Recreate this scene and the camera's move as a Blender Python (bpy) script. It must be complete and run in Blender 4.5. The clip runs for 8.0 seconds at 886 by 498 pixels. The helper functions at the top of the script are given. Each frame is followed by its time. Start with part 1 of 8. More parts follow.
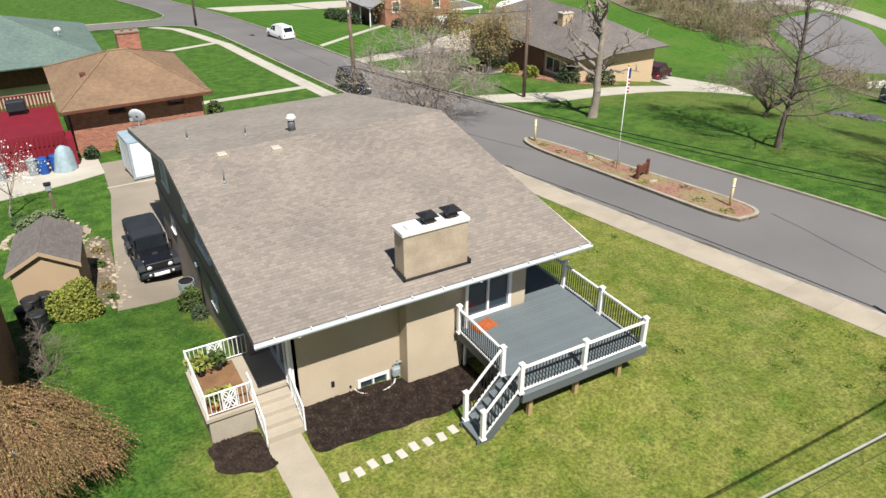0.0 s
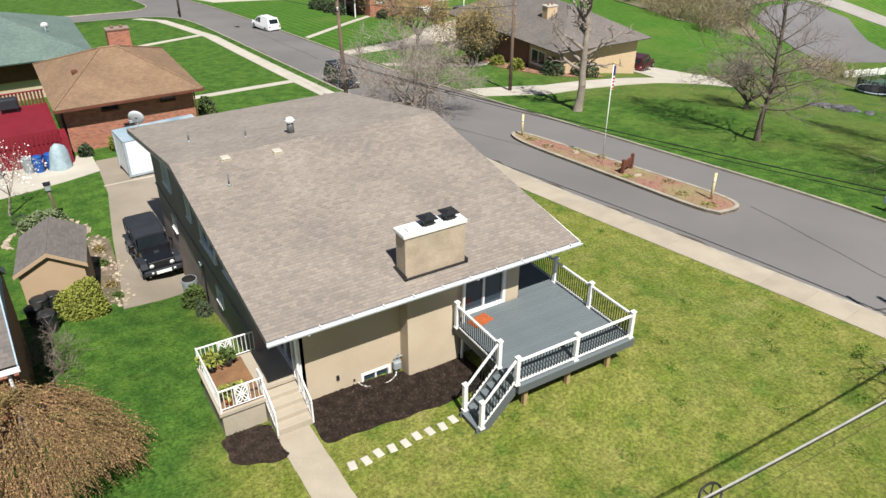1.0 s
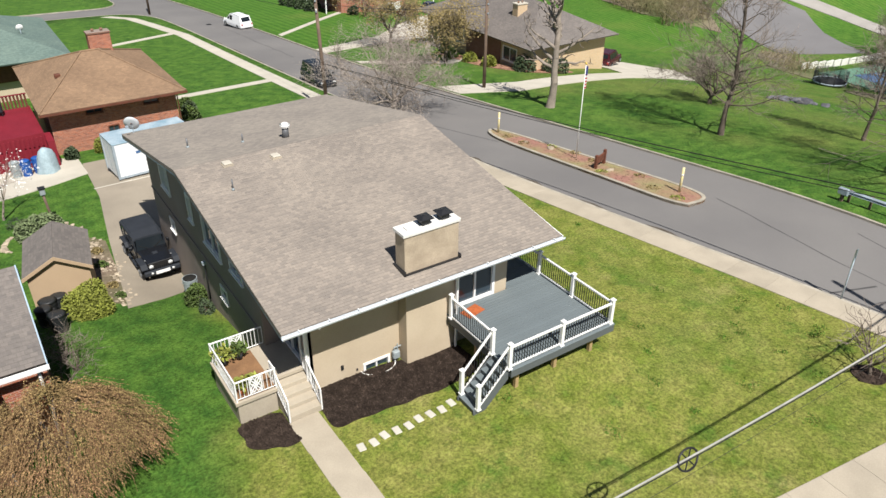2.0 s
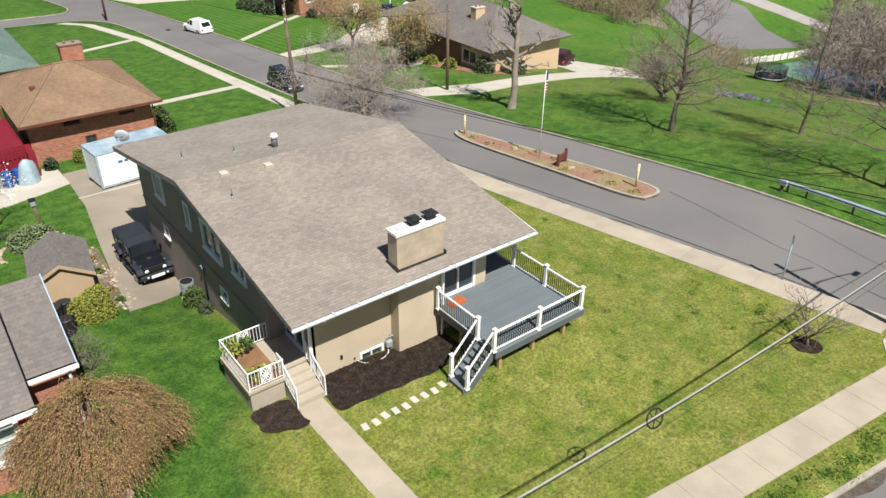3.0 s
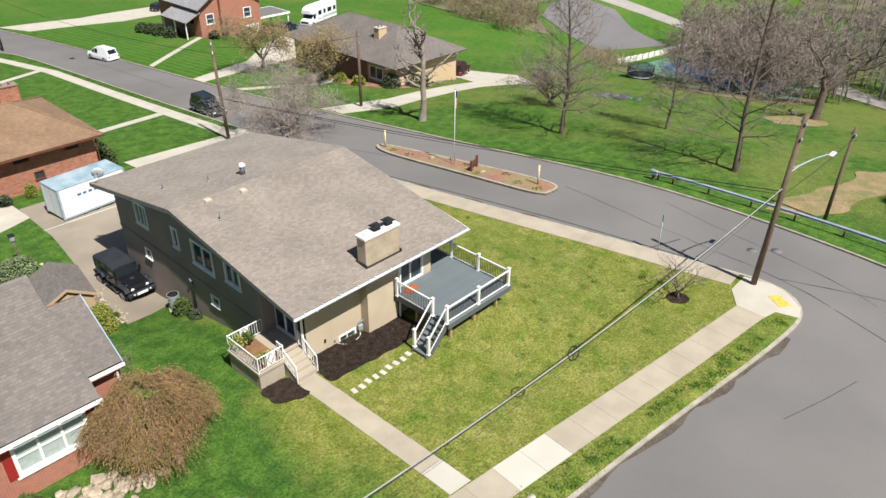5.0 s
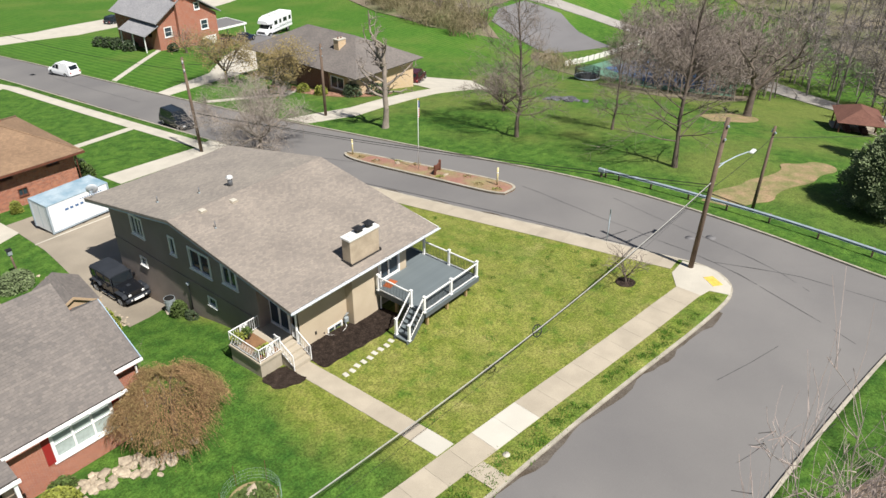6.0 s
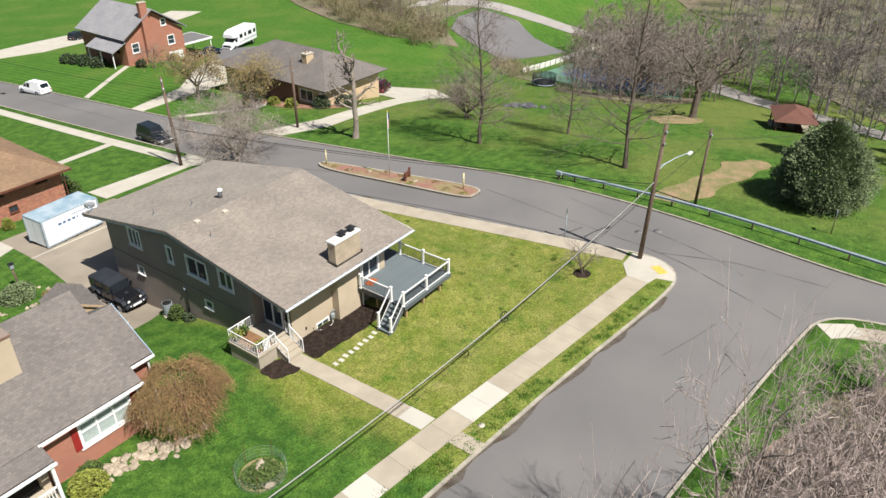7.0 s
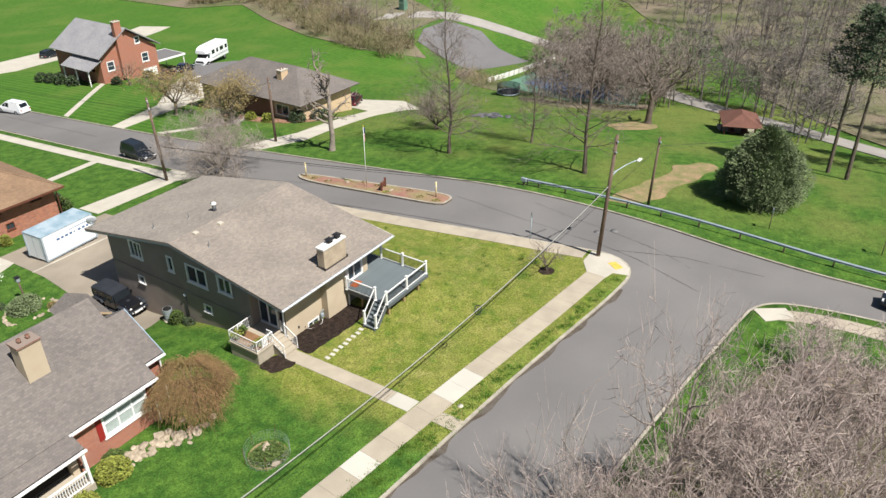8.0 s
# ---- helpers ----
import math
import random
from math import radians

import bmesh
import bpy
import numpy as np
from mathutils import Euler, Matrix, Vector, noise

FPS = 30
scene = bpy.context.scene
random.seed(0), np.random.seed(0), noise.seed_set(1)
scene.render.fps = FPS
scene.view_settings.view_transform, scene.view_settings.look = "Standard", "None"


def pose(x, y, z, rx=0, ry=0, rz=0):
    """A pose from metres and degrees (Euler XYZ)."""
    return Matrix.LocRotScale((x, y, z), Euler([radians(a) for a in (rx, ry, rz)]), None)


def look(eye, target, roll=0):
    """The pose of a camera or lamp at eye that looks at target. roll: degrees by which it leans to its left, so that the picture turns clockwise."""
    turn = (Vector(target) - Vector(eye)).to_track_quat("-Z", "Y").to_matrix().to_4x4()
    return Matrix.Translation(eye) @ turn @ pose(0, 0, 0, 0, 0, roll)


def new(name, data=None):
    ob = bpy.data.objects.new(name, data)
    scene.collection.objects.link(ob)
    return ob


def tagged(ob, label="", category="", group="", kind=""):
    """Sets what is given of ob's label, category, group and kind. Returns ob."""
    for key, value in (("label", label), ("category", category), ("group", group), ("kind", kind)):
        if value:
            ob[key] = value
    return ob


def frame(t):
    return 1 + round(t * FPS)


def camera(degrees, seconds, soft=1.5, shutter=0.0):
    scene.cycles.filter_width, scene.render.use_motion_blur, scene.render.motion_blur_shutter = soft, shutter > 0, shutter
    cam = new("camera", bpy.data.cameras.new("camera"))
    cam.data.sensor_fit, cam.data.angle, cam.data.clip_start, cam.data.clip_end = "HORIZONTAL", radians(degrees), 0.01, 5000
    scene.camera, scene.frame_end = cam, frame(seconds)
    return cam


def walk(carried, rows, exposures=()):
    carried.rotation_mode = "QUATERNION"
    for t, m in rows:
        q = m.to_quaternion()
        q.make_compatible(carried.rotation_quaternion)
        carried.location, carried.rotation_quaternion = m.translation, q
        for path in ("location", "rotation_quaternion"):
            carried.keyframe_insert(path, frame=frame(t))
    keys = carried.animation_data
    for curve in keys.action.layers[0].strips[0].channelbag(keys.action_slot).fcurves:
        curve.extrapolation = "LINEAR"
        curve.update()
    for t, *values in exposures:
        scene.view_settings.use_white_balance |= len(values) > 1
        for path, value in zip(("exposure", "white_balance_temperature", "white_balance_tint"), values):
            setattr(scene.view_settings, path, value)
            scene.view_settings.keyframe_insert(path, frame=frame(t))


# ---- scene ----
cam = camera(62.4, 8.0)
PATH = [
    (0, (-3.491, -15.952, 15.259), (5.226, -0.777, 5.578), 0.12),
    (0.5, (-3.830, -16.143, 15.724), (4.997, -1.145, 5.869), 0.15),
    (1, (-4.325, -16.449, 16.226), (4.682, -1.655, 6.227), 0.28),
    (1.5, (-5.027, -16.818, 16.757), (4.265, -2.280, 6.642), 0.43),
    (3, (-8.146, -18.591, 18.780), (2.411, -5.065, 8.504), 0.71),
    (3.5, (-9.509, -19.345, 19.648), (1.570, -6.257, 9.355), 0.78),
    (4, (-11.006, -20.194, 20.576), (0.592, -7.558, 10.290), 0.75),
    (4.5, (-12.609, -21.079, 21.563), (-0.515, -8.907, 11.288), 0.62),
    (5, (-14.278, -22.037, 22.580), (-1.722, -10.321, 12.329), 0.58),
    (6.5, (-19.684, -25.057, 25.862), (-6.025, -14.608, 15.652), 0.22),
    (7, (-21.458, -26.155, 26.953), (-7.512, -16.037, 16.797), 0.06),
    (7.5, (-23.361, -27.223, 28.099), (-9.148, -17.427, 17.998), -0.01),
    (8, (-25.277, -28.303, 29.290), (-10.809, -18.808, 19.264), -0.19),
]
walk(cam, [(t, look(eye, target, roll)) for t, eye, target, roll in PATH], exposures=[(0, 0.56), (8, 0.60)])

# ---- light ----
SUN_AZ, SUN_EL = radians(80.0), radians(54.8)   # the way the shadows fall, and the sun's height
world = bpy.data.worlds.new("world")
scene.world = world
world.use_nodes = True
wn = world.node_tree
bg = wn.nodes["Background"]
sky = wn.nodes.new("ShaderNodeTexSky")
sky.sky_type = 'NISHITA'
sky.sun_disc = False
sky.sun_elevation = SUN_EL
sky.sun_rotation = radians(190.0)
sky.air_density, sky.dust_density, sky.ozone_density = 1.0, 0.8, 1.0
wn.links.new(sky.outputs[0], bg.inputs[0])
bg.inputs[1].default_value = 0.044
sun_data = bpy.data.lights.new("sun", 'SUN')
sun_data.energy, sun_data.angle, sun_data.color = 5.0, radians(0.55), (1.0, 0.958, 0.895)
sun = new("sun", sun_data)
travel = Vector((math.cos(SUN_AZ) * math.cos(SUN_EL), math.sin(SUN_AZ) * math.cos(SUN_EL), -math.sin(SUN_EL)))
sun.matrix_world = look((0, -30, 60), Vector((0, -30, 60)) + travel)


# ---- materials ----
def mat(name, col, rough=0.8, var=0.25, scale=1.5, fine=18.0, bump=0.3, metal=0.0, tint=None, island=0.0, obj=0.0, spec=0.35, depth=0.02):
    """A surface with two scales of variation: broad stains and fine grain; tint is the colour of the broad stains."""
    m = bpy.data.materials.new(name)
    m.use_nodes = True
    n, l = m.node_tree.nodes, m.node_tree.links
    b = n["Principled BSDF"]
    b.inputs["Roughness"].default_value, b.inputs["Metallic"].default_value = rough, metal
    b.inputs["Specular IOR Level"].default_value = spec
    co = n.new("ShaderNodeTexCoord")
    big, small = n.new("ShaderNodeTexNoise"), n.new("ShaderNodeTexNoise")
    big.inputs["Scale"].default_value, big.inputs["Detail"].default_value = scale, 5
    small.inputs["Scale"].default_value, small.inputs["Detail"].default_value = fine, 4
    for t in (big, small):
        l.new(co.outputs["Object"], t.inputs["Vector"])
    ramp = n.new("ShaderNodeValToRGB")
    c2 = tint or [c * (1 - var) for c in col]
    ramp.color_ramp.elements[0].position, ramp.color_ramp.elements[1].position = 0.35, 0.65
    ramp.color_ramp.elements[0].color, ramp.color_ramp.elements[1].color = (*c2, 1), (*col, 1)
    l.new(big.outputs["Fac"], ramp.inputs[0])
    grain = n.new("ShaderNodeMapRange")
    grain.inputs["From Min"].default_value, grain.inputs["From Max"].default_value = 0.3, 0.7
    grain.inputs["To Min"].default_value, grain.inputs["To Max"].default_value = 1 - var * 0.6, 1 + var * 0.6
    l.new(small.outputs["Fac"], grain.inputs["Value"])
    value = grain.outputs[0]
    for kind, amount in (("island", island), ("obj", obj)):
        if amount:
            src = n.new("ShaderNodeNewGeometry" if kind == "island" else "ShaderNodeObjectInfo").outputs["Random Per Island" if kind == "island" else "Random"]
            r = n.new("ShaderNodeMapRange")
            r.inputs["To Min"].default_value, r.inputs["To Max"].default_value = 1 - amount, 1 + amount
            l.new(src, r.inputs["Value"])
            mul = n.new("ShaderNodeMath")
            mul.operation = 'MULTIPLY'
            l.new(value, mul.inputs[0])
            l.new(r.outputs[0], mul.inputs[1])
            value = mul.outputs[0]
    mix = n.new("ShaderNodeMix")
    mix.data_type, mix.blend_type = 'RGBA', 'MULTIPLY'
    mix.inputs["Factor"].default_value = 1
    l.new(ramp.outputs[0], mix.inputs[6])
    l.new(value, mix.inputs[7])
    l.new(mix.outputs[2], b.inputs["Base Color"])
    if bump:
        bp = n.new("ShaderNodeBump")
        bp.inputs["Strength"].default_value, bp.inputs["Distance"].default_value = bump, depth
        l.new(small.outputs["Fac"], bp.inputs["Height"])
        l.new(bp.outputs[0], b.inputs["Normal"])
    return m


def glass(name, col=(0.03, 0.045, 0.06)):
    """A window pane before a dark room: dark, smooth and mirroring."""
    m = bpy.data.materials.new(name)
    m.use_nodes = True
    b = m.node_tree.nodes["Principled BSDF"]
    b.inputs["Base Color"].default_value = (*col, 1)
    b.inputs["Roughness"].default_value = 0.06
    b.inputs["Specular IOR Level"].default_value = 0.6
    return m


def shingles(name, col, tint, scale=1.0, course=0.145, tab=0.22):
    """Asphalt shingles: tabs of uneven colour in courses, with grit and broad weathering."""
    m = mat(name, col, rough=0.95, var=0.13, scale=0.35, fine=9, bump=0.4, tint=tint, spec=0.15)
    n, l = m.node_tree.nodes, m.node_tree.links
    b = n["Principled BSDF"]
    co = n["Texture Coordinate"]
    br = n.new("ShaderNodeTexBrick")
    br.inputs["Scale"].default_value = scale
    br.inputs["Brick Width"].default_value, br.inputs["Row Height"].default_value = tab, course
    br.inputs["Mortar Size"].default_value, br.inputs["Bias"].default_value = 0.007, 0.0
    br.inputs["Color1"].default_value, br.inputs["Color2"].default_value = (1.12, 1.10, 1.08, 1), (0.85, 0.85, 0.86, 1)
    br.inputs["Mortar"].default_value = (0.84, 0.83, 0.82, 1)
    l.new(co.outputs["Object"], br.inputs["Vector"])
    old = b.inputs["Base Color"].links[0].from_socket
    mix = n.new("ShaderNodeMix")
    mix.data_type, mix.blend_type = 'RGBA', 'MULTIPLY'
    mix.inputs["Factor"].default_value = 1
    l.new(old, mix.inputs[6])
    l.new(br.outputs["Color"], mix.inputs[7])
    l.new(mix.outputs[2], b.inputs["Base Color"])
    return m


def brick_mat(name, col, col2, mortar, row=0.075, width=0.22):
    m = mat(name, col, rough=0.9, var=0.15, scale=0.8, fine=40, bump=0.3, spec=0.2)
    n, l = m.node_tree.nodes, m.node_tree.links
    b = n["Principled BSDF"]
    geo = n.new("ShaderNodeNewGeometry")
    co = n["Texture Coordinate"]
    sep, sn = n.new("ShaderNodeSeparateXYZ"), n.new("ShaderNodeSeparateXYZ")
    l.new(co.outputs["Object"], sep.inputs[0])
    add = n.new("ShaderNodeMath")
    l.new(sep.outputs["X"], add.inputs[0])
    l.new(sep.outputs["Y"], add.inputs[1])
    comb = n.new("ShaderNodeCombineXYZ")
    l.new(add.outputs[0], comb.inputs["X"])
    l.new(sep.outputs["Z"], comb.inputs["Y"])
    br = n.new("ShaderNodeTexBrick")
    br.inputs["Scale"].default_value = 1
    br.inputs["Brick Width"].default_value, br.inputs["Row Height"].default_value = width, row
    br.inputs["Mortar Size"].default_value = 0.008
    br.inputs["Color1"].default_value, br.inputs["Color2"].default_value, br.inputs["Mortar"].default_value = (*col, 1), (*col2, 1), (*mortar, 1)
    l.new(comb.outputs[0], br.inputs["Vector"])
    mix = b.inputs["Base Color"].links[0].from_node
    l.new(br.outputs["Color"], mix.inputs[6])
    return m


M = {}
M["stucco"] = mat("stucco", (0.50, 0.42, 0.31), 0.9, 0.07, 0.5, 30, 0.25, spec=0.2, tint=(0.44, 0.36, 0.26))
M["chimney_stone"] = mat("chimney_stone", (0.43, 0.355, 0.265), 0.92, 0.22, 1.6, 24, 0.5, spec=0.2, tint=(0.33, 0.27, 0.2))
# walls away from the sun: shade is mixed into this darker, greyer colour
M["shaded_wall"] = mat("shaded_wall", (0.295, 0.25, 0.222), 0.9, 0.12, 0.7, 30, 0.4, spec=0.2)
M["white"] = mat("white_paint", (0.80, 0.80, 0.79), 0.45, 0.06, 1.0, 20, 0.05)
M["white_worn"] = mat("white_weathered", (0.74, 0.73, 0.70), 0.55, 0.14, 2.0, 25, 0.1)
M["gutter"] = mat("gutter", (0.62, 0.66, 0.70), 0.4, 0.12, 1.5, 20, 0.05)
M["blue_trim"] = mat("blue_grey_trim", (0.30, 0.40, 0.50), 0.5, 0.1, 1.5, 20, 0.05)
M["soffit"] = mat("soffit", (0.55, 0.52, 0.48), 0.8, 0.08, 1, 20, 0.05)
M["roof"] = shingles("roof_shingles", (0.282, 0.248, 0.214), (0.232, 0.205, 0.18))
M["roof_rear"] = shingles("roof_shingles_rear", (0.275, 0.248, 0.215), (0.235, 0.212, 0.188))
M["roof_grey"] = shingles("roof_shingles_grey", (0.180, 0.162, 0.150), (0.146, 0.133, 0.125))
M["roof_brown"] = shingles("roof_shingles_brown", (0.262, 0.176, 0.113), (0.205, 0.138, 0.090))
M["roof_green"] = shingles("roof_shingles_green", (0.145, 0.20, 0.175), (0.115, 0.165, 0.15))
M["roof_slate"] = shingles("roof_shingles_slate", (0.30, 0.30, 0.31), (0.25, 0.25, 0.265))
M["brick"] = brick_mat("red_brick", (0.40, 0.135, 0.075), (0.29, 0.09, 0.055), (0.38, 0.30, 0.25))
M["brick_orange"] = brick_mat("orange_brick", (0.42, 0.15, 0.085), (0.22, 0.075, 0.05), (0.40, 0.30, 0.24), 0.09, 0.26)
M["brick_tan"] = brick_mat("tan_brick", (0.58, 0.42, 0.26), (0.50, 0.36, 0.22), (0.5, 0.42, 0.32))
M["brick_dark"] = brick_mat("dark_brick", (0.22, 0.11, 0.075), (0.16, 0.08, 0.055), (0.25, 0.2, 0.17))
M["asphalt"] = mat("asphalt", (0.180, 0.172, 0.166), 0.9, 0.13, 0.12, 35, 0.3, tint=(0.148, 0.142, 0.140), spec=0.25)
M["asphalt_old"] = mat("asphalt_old", (0.17, 0.165, 0.168), 0.92, 0.12, 0.12, 30, 0.3, spec=0.2)
M["crack"] = mat("crack_sealer", (0.085, 0.082, 0.082), 0.75, 0.3, 2, 20, 0.1)
M["gutter_dirt"] = mat("gutter_dirt", (0.075, 0.06, 0.045), 0.95, 0.5, 1.2, 14, 0.6, tint=(0.12, 0.105, 0.09), spec=0.1)
M["concrete"] = mat("concrete", (0.40, 0.35, 0.275), 0.9, 0.13, 0.9, 30, 0.25, obj=0.06, spec=0.2)
M["concrete_new"] = mat("concrete_new", (0.50, 0.475, 0.415), 0.9, 0.06, 0.9, 30, 0.2, obj=0.05, spec=0.2)
M["concrete_pale"] = mat("concrete_pale", (0.50, 0.465, 0.395), 0.9, 0.12, 0.6, 25, 0.25, spec=0.2)
M["drive"] = mat("driveway_concrete", (0.285, 0.247, 0.195), 0.9, 0.18, 0.4, 25, 0.3, spec=0.2, obj=0.06)
M["curb"] = mat("curb_concrete", (0.40, 0.365, 0.30), 0.9, 0.28, 1.5, 20, 0.3, obj=0.05, spec=0.2)
M["yellow"] = mat("yellow_paint", (0.70, 0.50, 0.10), 0.6, 0.25, 5, 30, 0.1)
M["mulch"] = mat("mulch", (0.062, 0.045, 0.036), 0.95, 0.45, 3, 40, 1.0, island=0.4, spec=0.1, depth=0.04)
M["mulch_red"] = mat("red_mulch", (0.34, 0.195, 0.135), 0.95, 0.4, 2, 30, 0.9, island=0.35, spec=0.1, depth=0.04)
M["soil"] = mat("bare_soil", (0.30, 0.215, 0.13), 0.95, 0.35, 0.8, 7, 0.6, tint=(0.17, 0.175, 0.07), spec=0.1)
M["deck"] = mat("deck_boards", (0.135, 0.16, 0.17), 0.6, 0.07, 0.8, 30, 0.1, obj=0.05)
M["deck_dark"] = mat("deck_fascia", (0.10, 0.112, 0.12), 0.6, 0.1, 1, 30, 0.1)
M["timber"] = mat("treated_timber", (0.42, 0.30, 0.15), 0.8, 0.25, 2, 25, 0.3)
M["black_metal"] = mat("black_metal", (0.018, 0.018, 0.02), 0.45, 0.2, 3, 30, 0.1, spec=0.5)
# near black: black parts, and deep shade in openings and on the porch wall
M["dark"] = mat("black_and_shade", (0.012, 0.011, 0.01), 0.95, 0.1, 1, 10, 0)
M["glass"] = glass("pane")
M["glass_car"] = glass("car_glass", (0.012, 0.016, 0.02))
M["curtain"] = mat("curtain", (0.38, 0.44, 0.42), 0.9, 0.15, 6, 40, 0.3)
M["porch_floor"] = mat("porch_carpet", (0.25, 0.14, 0.072), 0.95, 0.35, 1.4, 40, 0.3, tint=(0.16, 0.09, 0.05), spec=0.1)
M["terracotta"] = mat("terracotta", (0.42, 0.12, 0.05), 0.8, 0.2, 5, 30, 0.2)
M["mat_orange"] = mat("orange_mat", (0.42, 0.11, 0.035), 0.95, 0.3, 8, 50, 0.3)
M["wood_pole"] = mat("weathered_pole", (0.165, 0.115, 0.085), 0.9, 0.35, 1.2, 22, 0.5)
M["bark"] = mat("bark", (0.15, 0.120, 0.098), 0.95, 0.3, 1.5, 20, 0.6, spec=0.15)
M["bark_pale"] = mat("bark_pale", (0.30, 0.255, 0.215), 0.95, 0.3, 1.5, 20, 0.5, spec=0.15)
M["twig"] = mat("twigs", (0.245, 0.205, 0.178), 0.95, 0.25, 1.0, 10, 0, island=0.3, spec=0.1)
M["thicket_bark"] = mat("thicket_bark", (0.48, 0.41, 0.36), 0.9, 0.3, 1.0, 9, 0.3, tint=(0.27, 0.225, 0.20), spec=0.15)
M["twig_grey"] = mat("twigs_grey", (0.31, 0.265, 0.232), 0.95, 0.25, 0.8, 10, 0, island=0.3, spec=0.1)
M["twig_pale"] = mat("twigs_pale", (0.44, 0.36, 0.33), 0.95, 0.25, 0.6, 10, 0, island=0.3, spec=0.1)
M["dry_brush"] = mat("dry_brush", (0.25, 0.205, 0.13), 0.9, 0.3, 0.3, 6, 0, island=0.4, spec=0.1, tint=(0.15, 0.14, 0.07))
M["bud"] = mat("buds", (0.255, 0.20, 0.09), 0.9, 0.3, 0.8, 10, 0, island=0.4, spec=0.1)
M["weeping_bud"] = mat("weeping_buds", (0.35, 0.225, 0.11), 0.9, 0.35, 0.7, 6, 0, island=0.5, spec=0.1, tint=(0.25, 0.195, 0.08))
M["weeping"] = mat("weeping_strands", (0.19, 0.11, 0.065), 0.9, 0.3, 0.8, 10, 0, island=0.45, spec=0.15)
M["leaf"] = mat("leaf_green", (0.075, 0.115, 0.025), 0.7, 0.3, 1.2, 12, 0, island=0.4)
M["leaf_yellow"] = mat("leaf_yellow_green", (0.235, 0.26, 0.045), 0.7, 0.3, 1.5, 12, 0, island=0.35)
M["leaf_dark"] = mat("leaf_dark", (0.058, 0.085, 0.04), 0.8, 0.3, 1.2, 12, 0, island=0.4)
M["needle"] = mat("needles", (0.165, 0.212, 0.10), 0.8, 0.3, 0.7, 10, 0, island=0.45)
M["pine"] = mat("pine_needles", (0.075, 0.105, 0.058), 0.85, 0.3, 0.7, 8, 0, island=0.4, spec=0.15)
M["rock"] = mat("rock", (0.36, 0.30, 0.225), 0.9, 0.25, 1.2, 14, 0.6, island=0.25, obj=0.2, spec=0.2)
M["red_paint"] = mat("red_paint", (0.20, 0.014, 0.026), 0.6, 0.15, 1.0, 20, 0.1)
M["red_shutter"] = mat("red_shutter", (0.28, 0.022, 0.02), 0.5, 0.1, 2, 20, 0.05)
M["brown_wood"] = mat("brown_wood", (0.14, 0.05, 0.03), 0.7, 0.3, 3, 30, 0.3)
M["shed_wall"] = mat("shed_siding", (0.43, 0.315, 0.205), 0.85, 0.08, 0.8, 25, 0.1)
M["jeep"] = mat("black_car_paint", (0.010, 0.011, 0.014), 0.22, 0.1, 2, 20, 0, spec=0.6)
M["jeep_top"] = mat("black_soft_top", (0.022, 0.026, 0.034), 0.75, 0.2, 2, 30, 0.2)
M["chrome"] = mat("bright_metal", (0.72, 0.73, 0.75), 0.25, 0.1, 3, 20, 0.05, metal=0.9)
M["steel"] = mat("galvanised_steel", (0.38, 0.45, 0.51), 0.45, 0.2, 2, 20, 0.1, metal=0.2)
M["steel_dark"] = mat("weathered_steel", (0.16, 0.165, 0.175), 0.5, 0.25, 3, 20, 0.1, metal=0.3)
M["tyre"] = mat("tyre_rubber", (0.014, 0.014, 0.014), 0.9, 0.2, 4, 30, 0.2, spec=0.2)
M["rim"] = mat("wheel_rim", (0.30, 0.31, 0.32), 0.4, 0.15, 4, 20, 0.05, metal=0.6)
M["car_white"] = mat("white_car_paint", (0.78, 0.79, 0.80), 0.3, 0.04, 2, 20, 0)
M["car_blue"] = mat("dark_blue_car_paint", (0.012, 0.02, 0.05), 0.25, 0.1, 2, 20, 0, spec=0.6)
M["car_dark"] = mat("dark_car_paint", (0.014, 0.018, 0.024), 0.25, 0.1, 2, 20, 0, spec=0.6)
M["car_maroon"] = mat("maroon_car_paint", (0.055, 0.008, 0.014), 0.25, 0.1, 2, 20, 0, spec=0.6)
M["lamp_clear"] = mat("clear_lens", (0.65, 0.66, 0.66), 0.2, 0.1, 3, 20, 0)
M["lamp_red"] = mat("red_lens", (0.35, 0.02, 0.015), 0.3, 0.1, 3, 20, 0)
M["grey_plastic"] = mat("grey_plastic", (0.27, 0.31, 0.325), 0.6, 0.12, 3, 25, 0.1)
M["blue_plastic"] = mat("blue_plastic", (0.015, 0.085, 0.33), 0.5, 0.15, 3, 25, 0.1)
M["dark_plastic"] = mat("dark_plastic", (0.022, 0.024, 0.026), 0.5, 0.2, 3, 25, 0.1)
M["tarp"] = mat("blue_grey_cover", (0.33, 0.43, 0.48), 0.7, 0.2, 3, 14, 0.6)
M["container"] = mat("white_container", (0.76, 0.78, 0.80), 0.5, 0.05, 1, 20, 0.05)
M["container_roof"] = mat("blue_white_container_roof", (0.20, 0.30, 0.37), 0.5, 0.3, 0.9, 14, 0.1, tint=(0.37, 0.45, 0.50))
M["letter_blue"] = mat("blue_letters", (0.06, 0.14, 0.30), 0.5, 0.05, 1, 20, 0)
M["flag_red"] = mat("flag_red", (0.45, 0.03, 0.04), 0.8, 0.1, 4, 30, 0)
M["flag_blue"] = mat("flag_blue", (0.03, 0.04, 0.16), 0.8, 0.1, 4, 30, 0)
M["sign_green"] = mat("sign_green", (0.30, 0.36, 0.36), 0.35, 0.1, 4, 30, 0, metal=0.5)
M["court_blue"] = mat("court_blue", (0.07, 0.135, 0.26), 0.85, 0.2, 0.2, 8, 0.05)
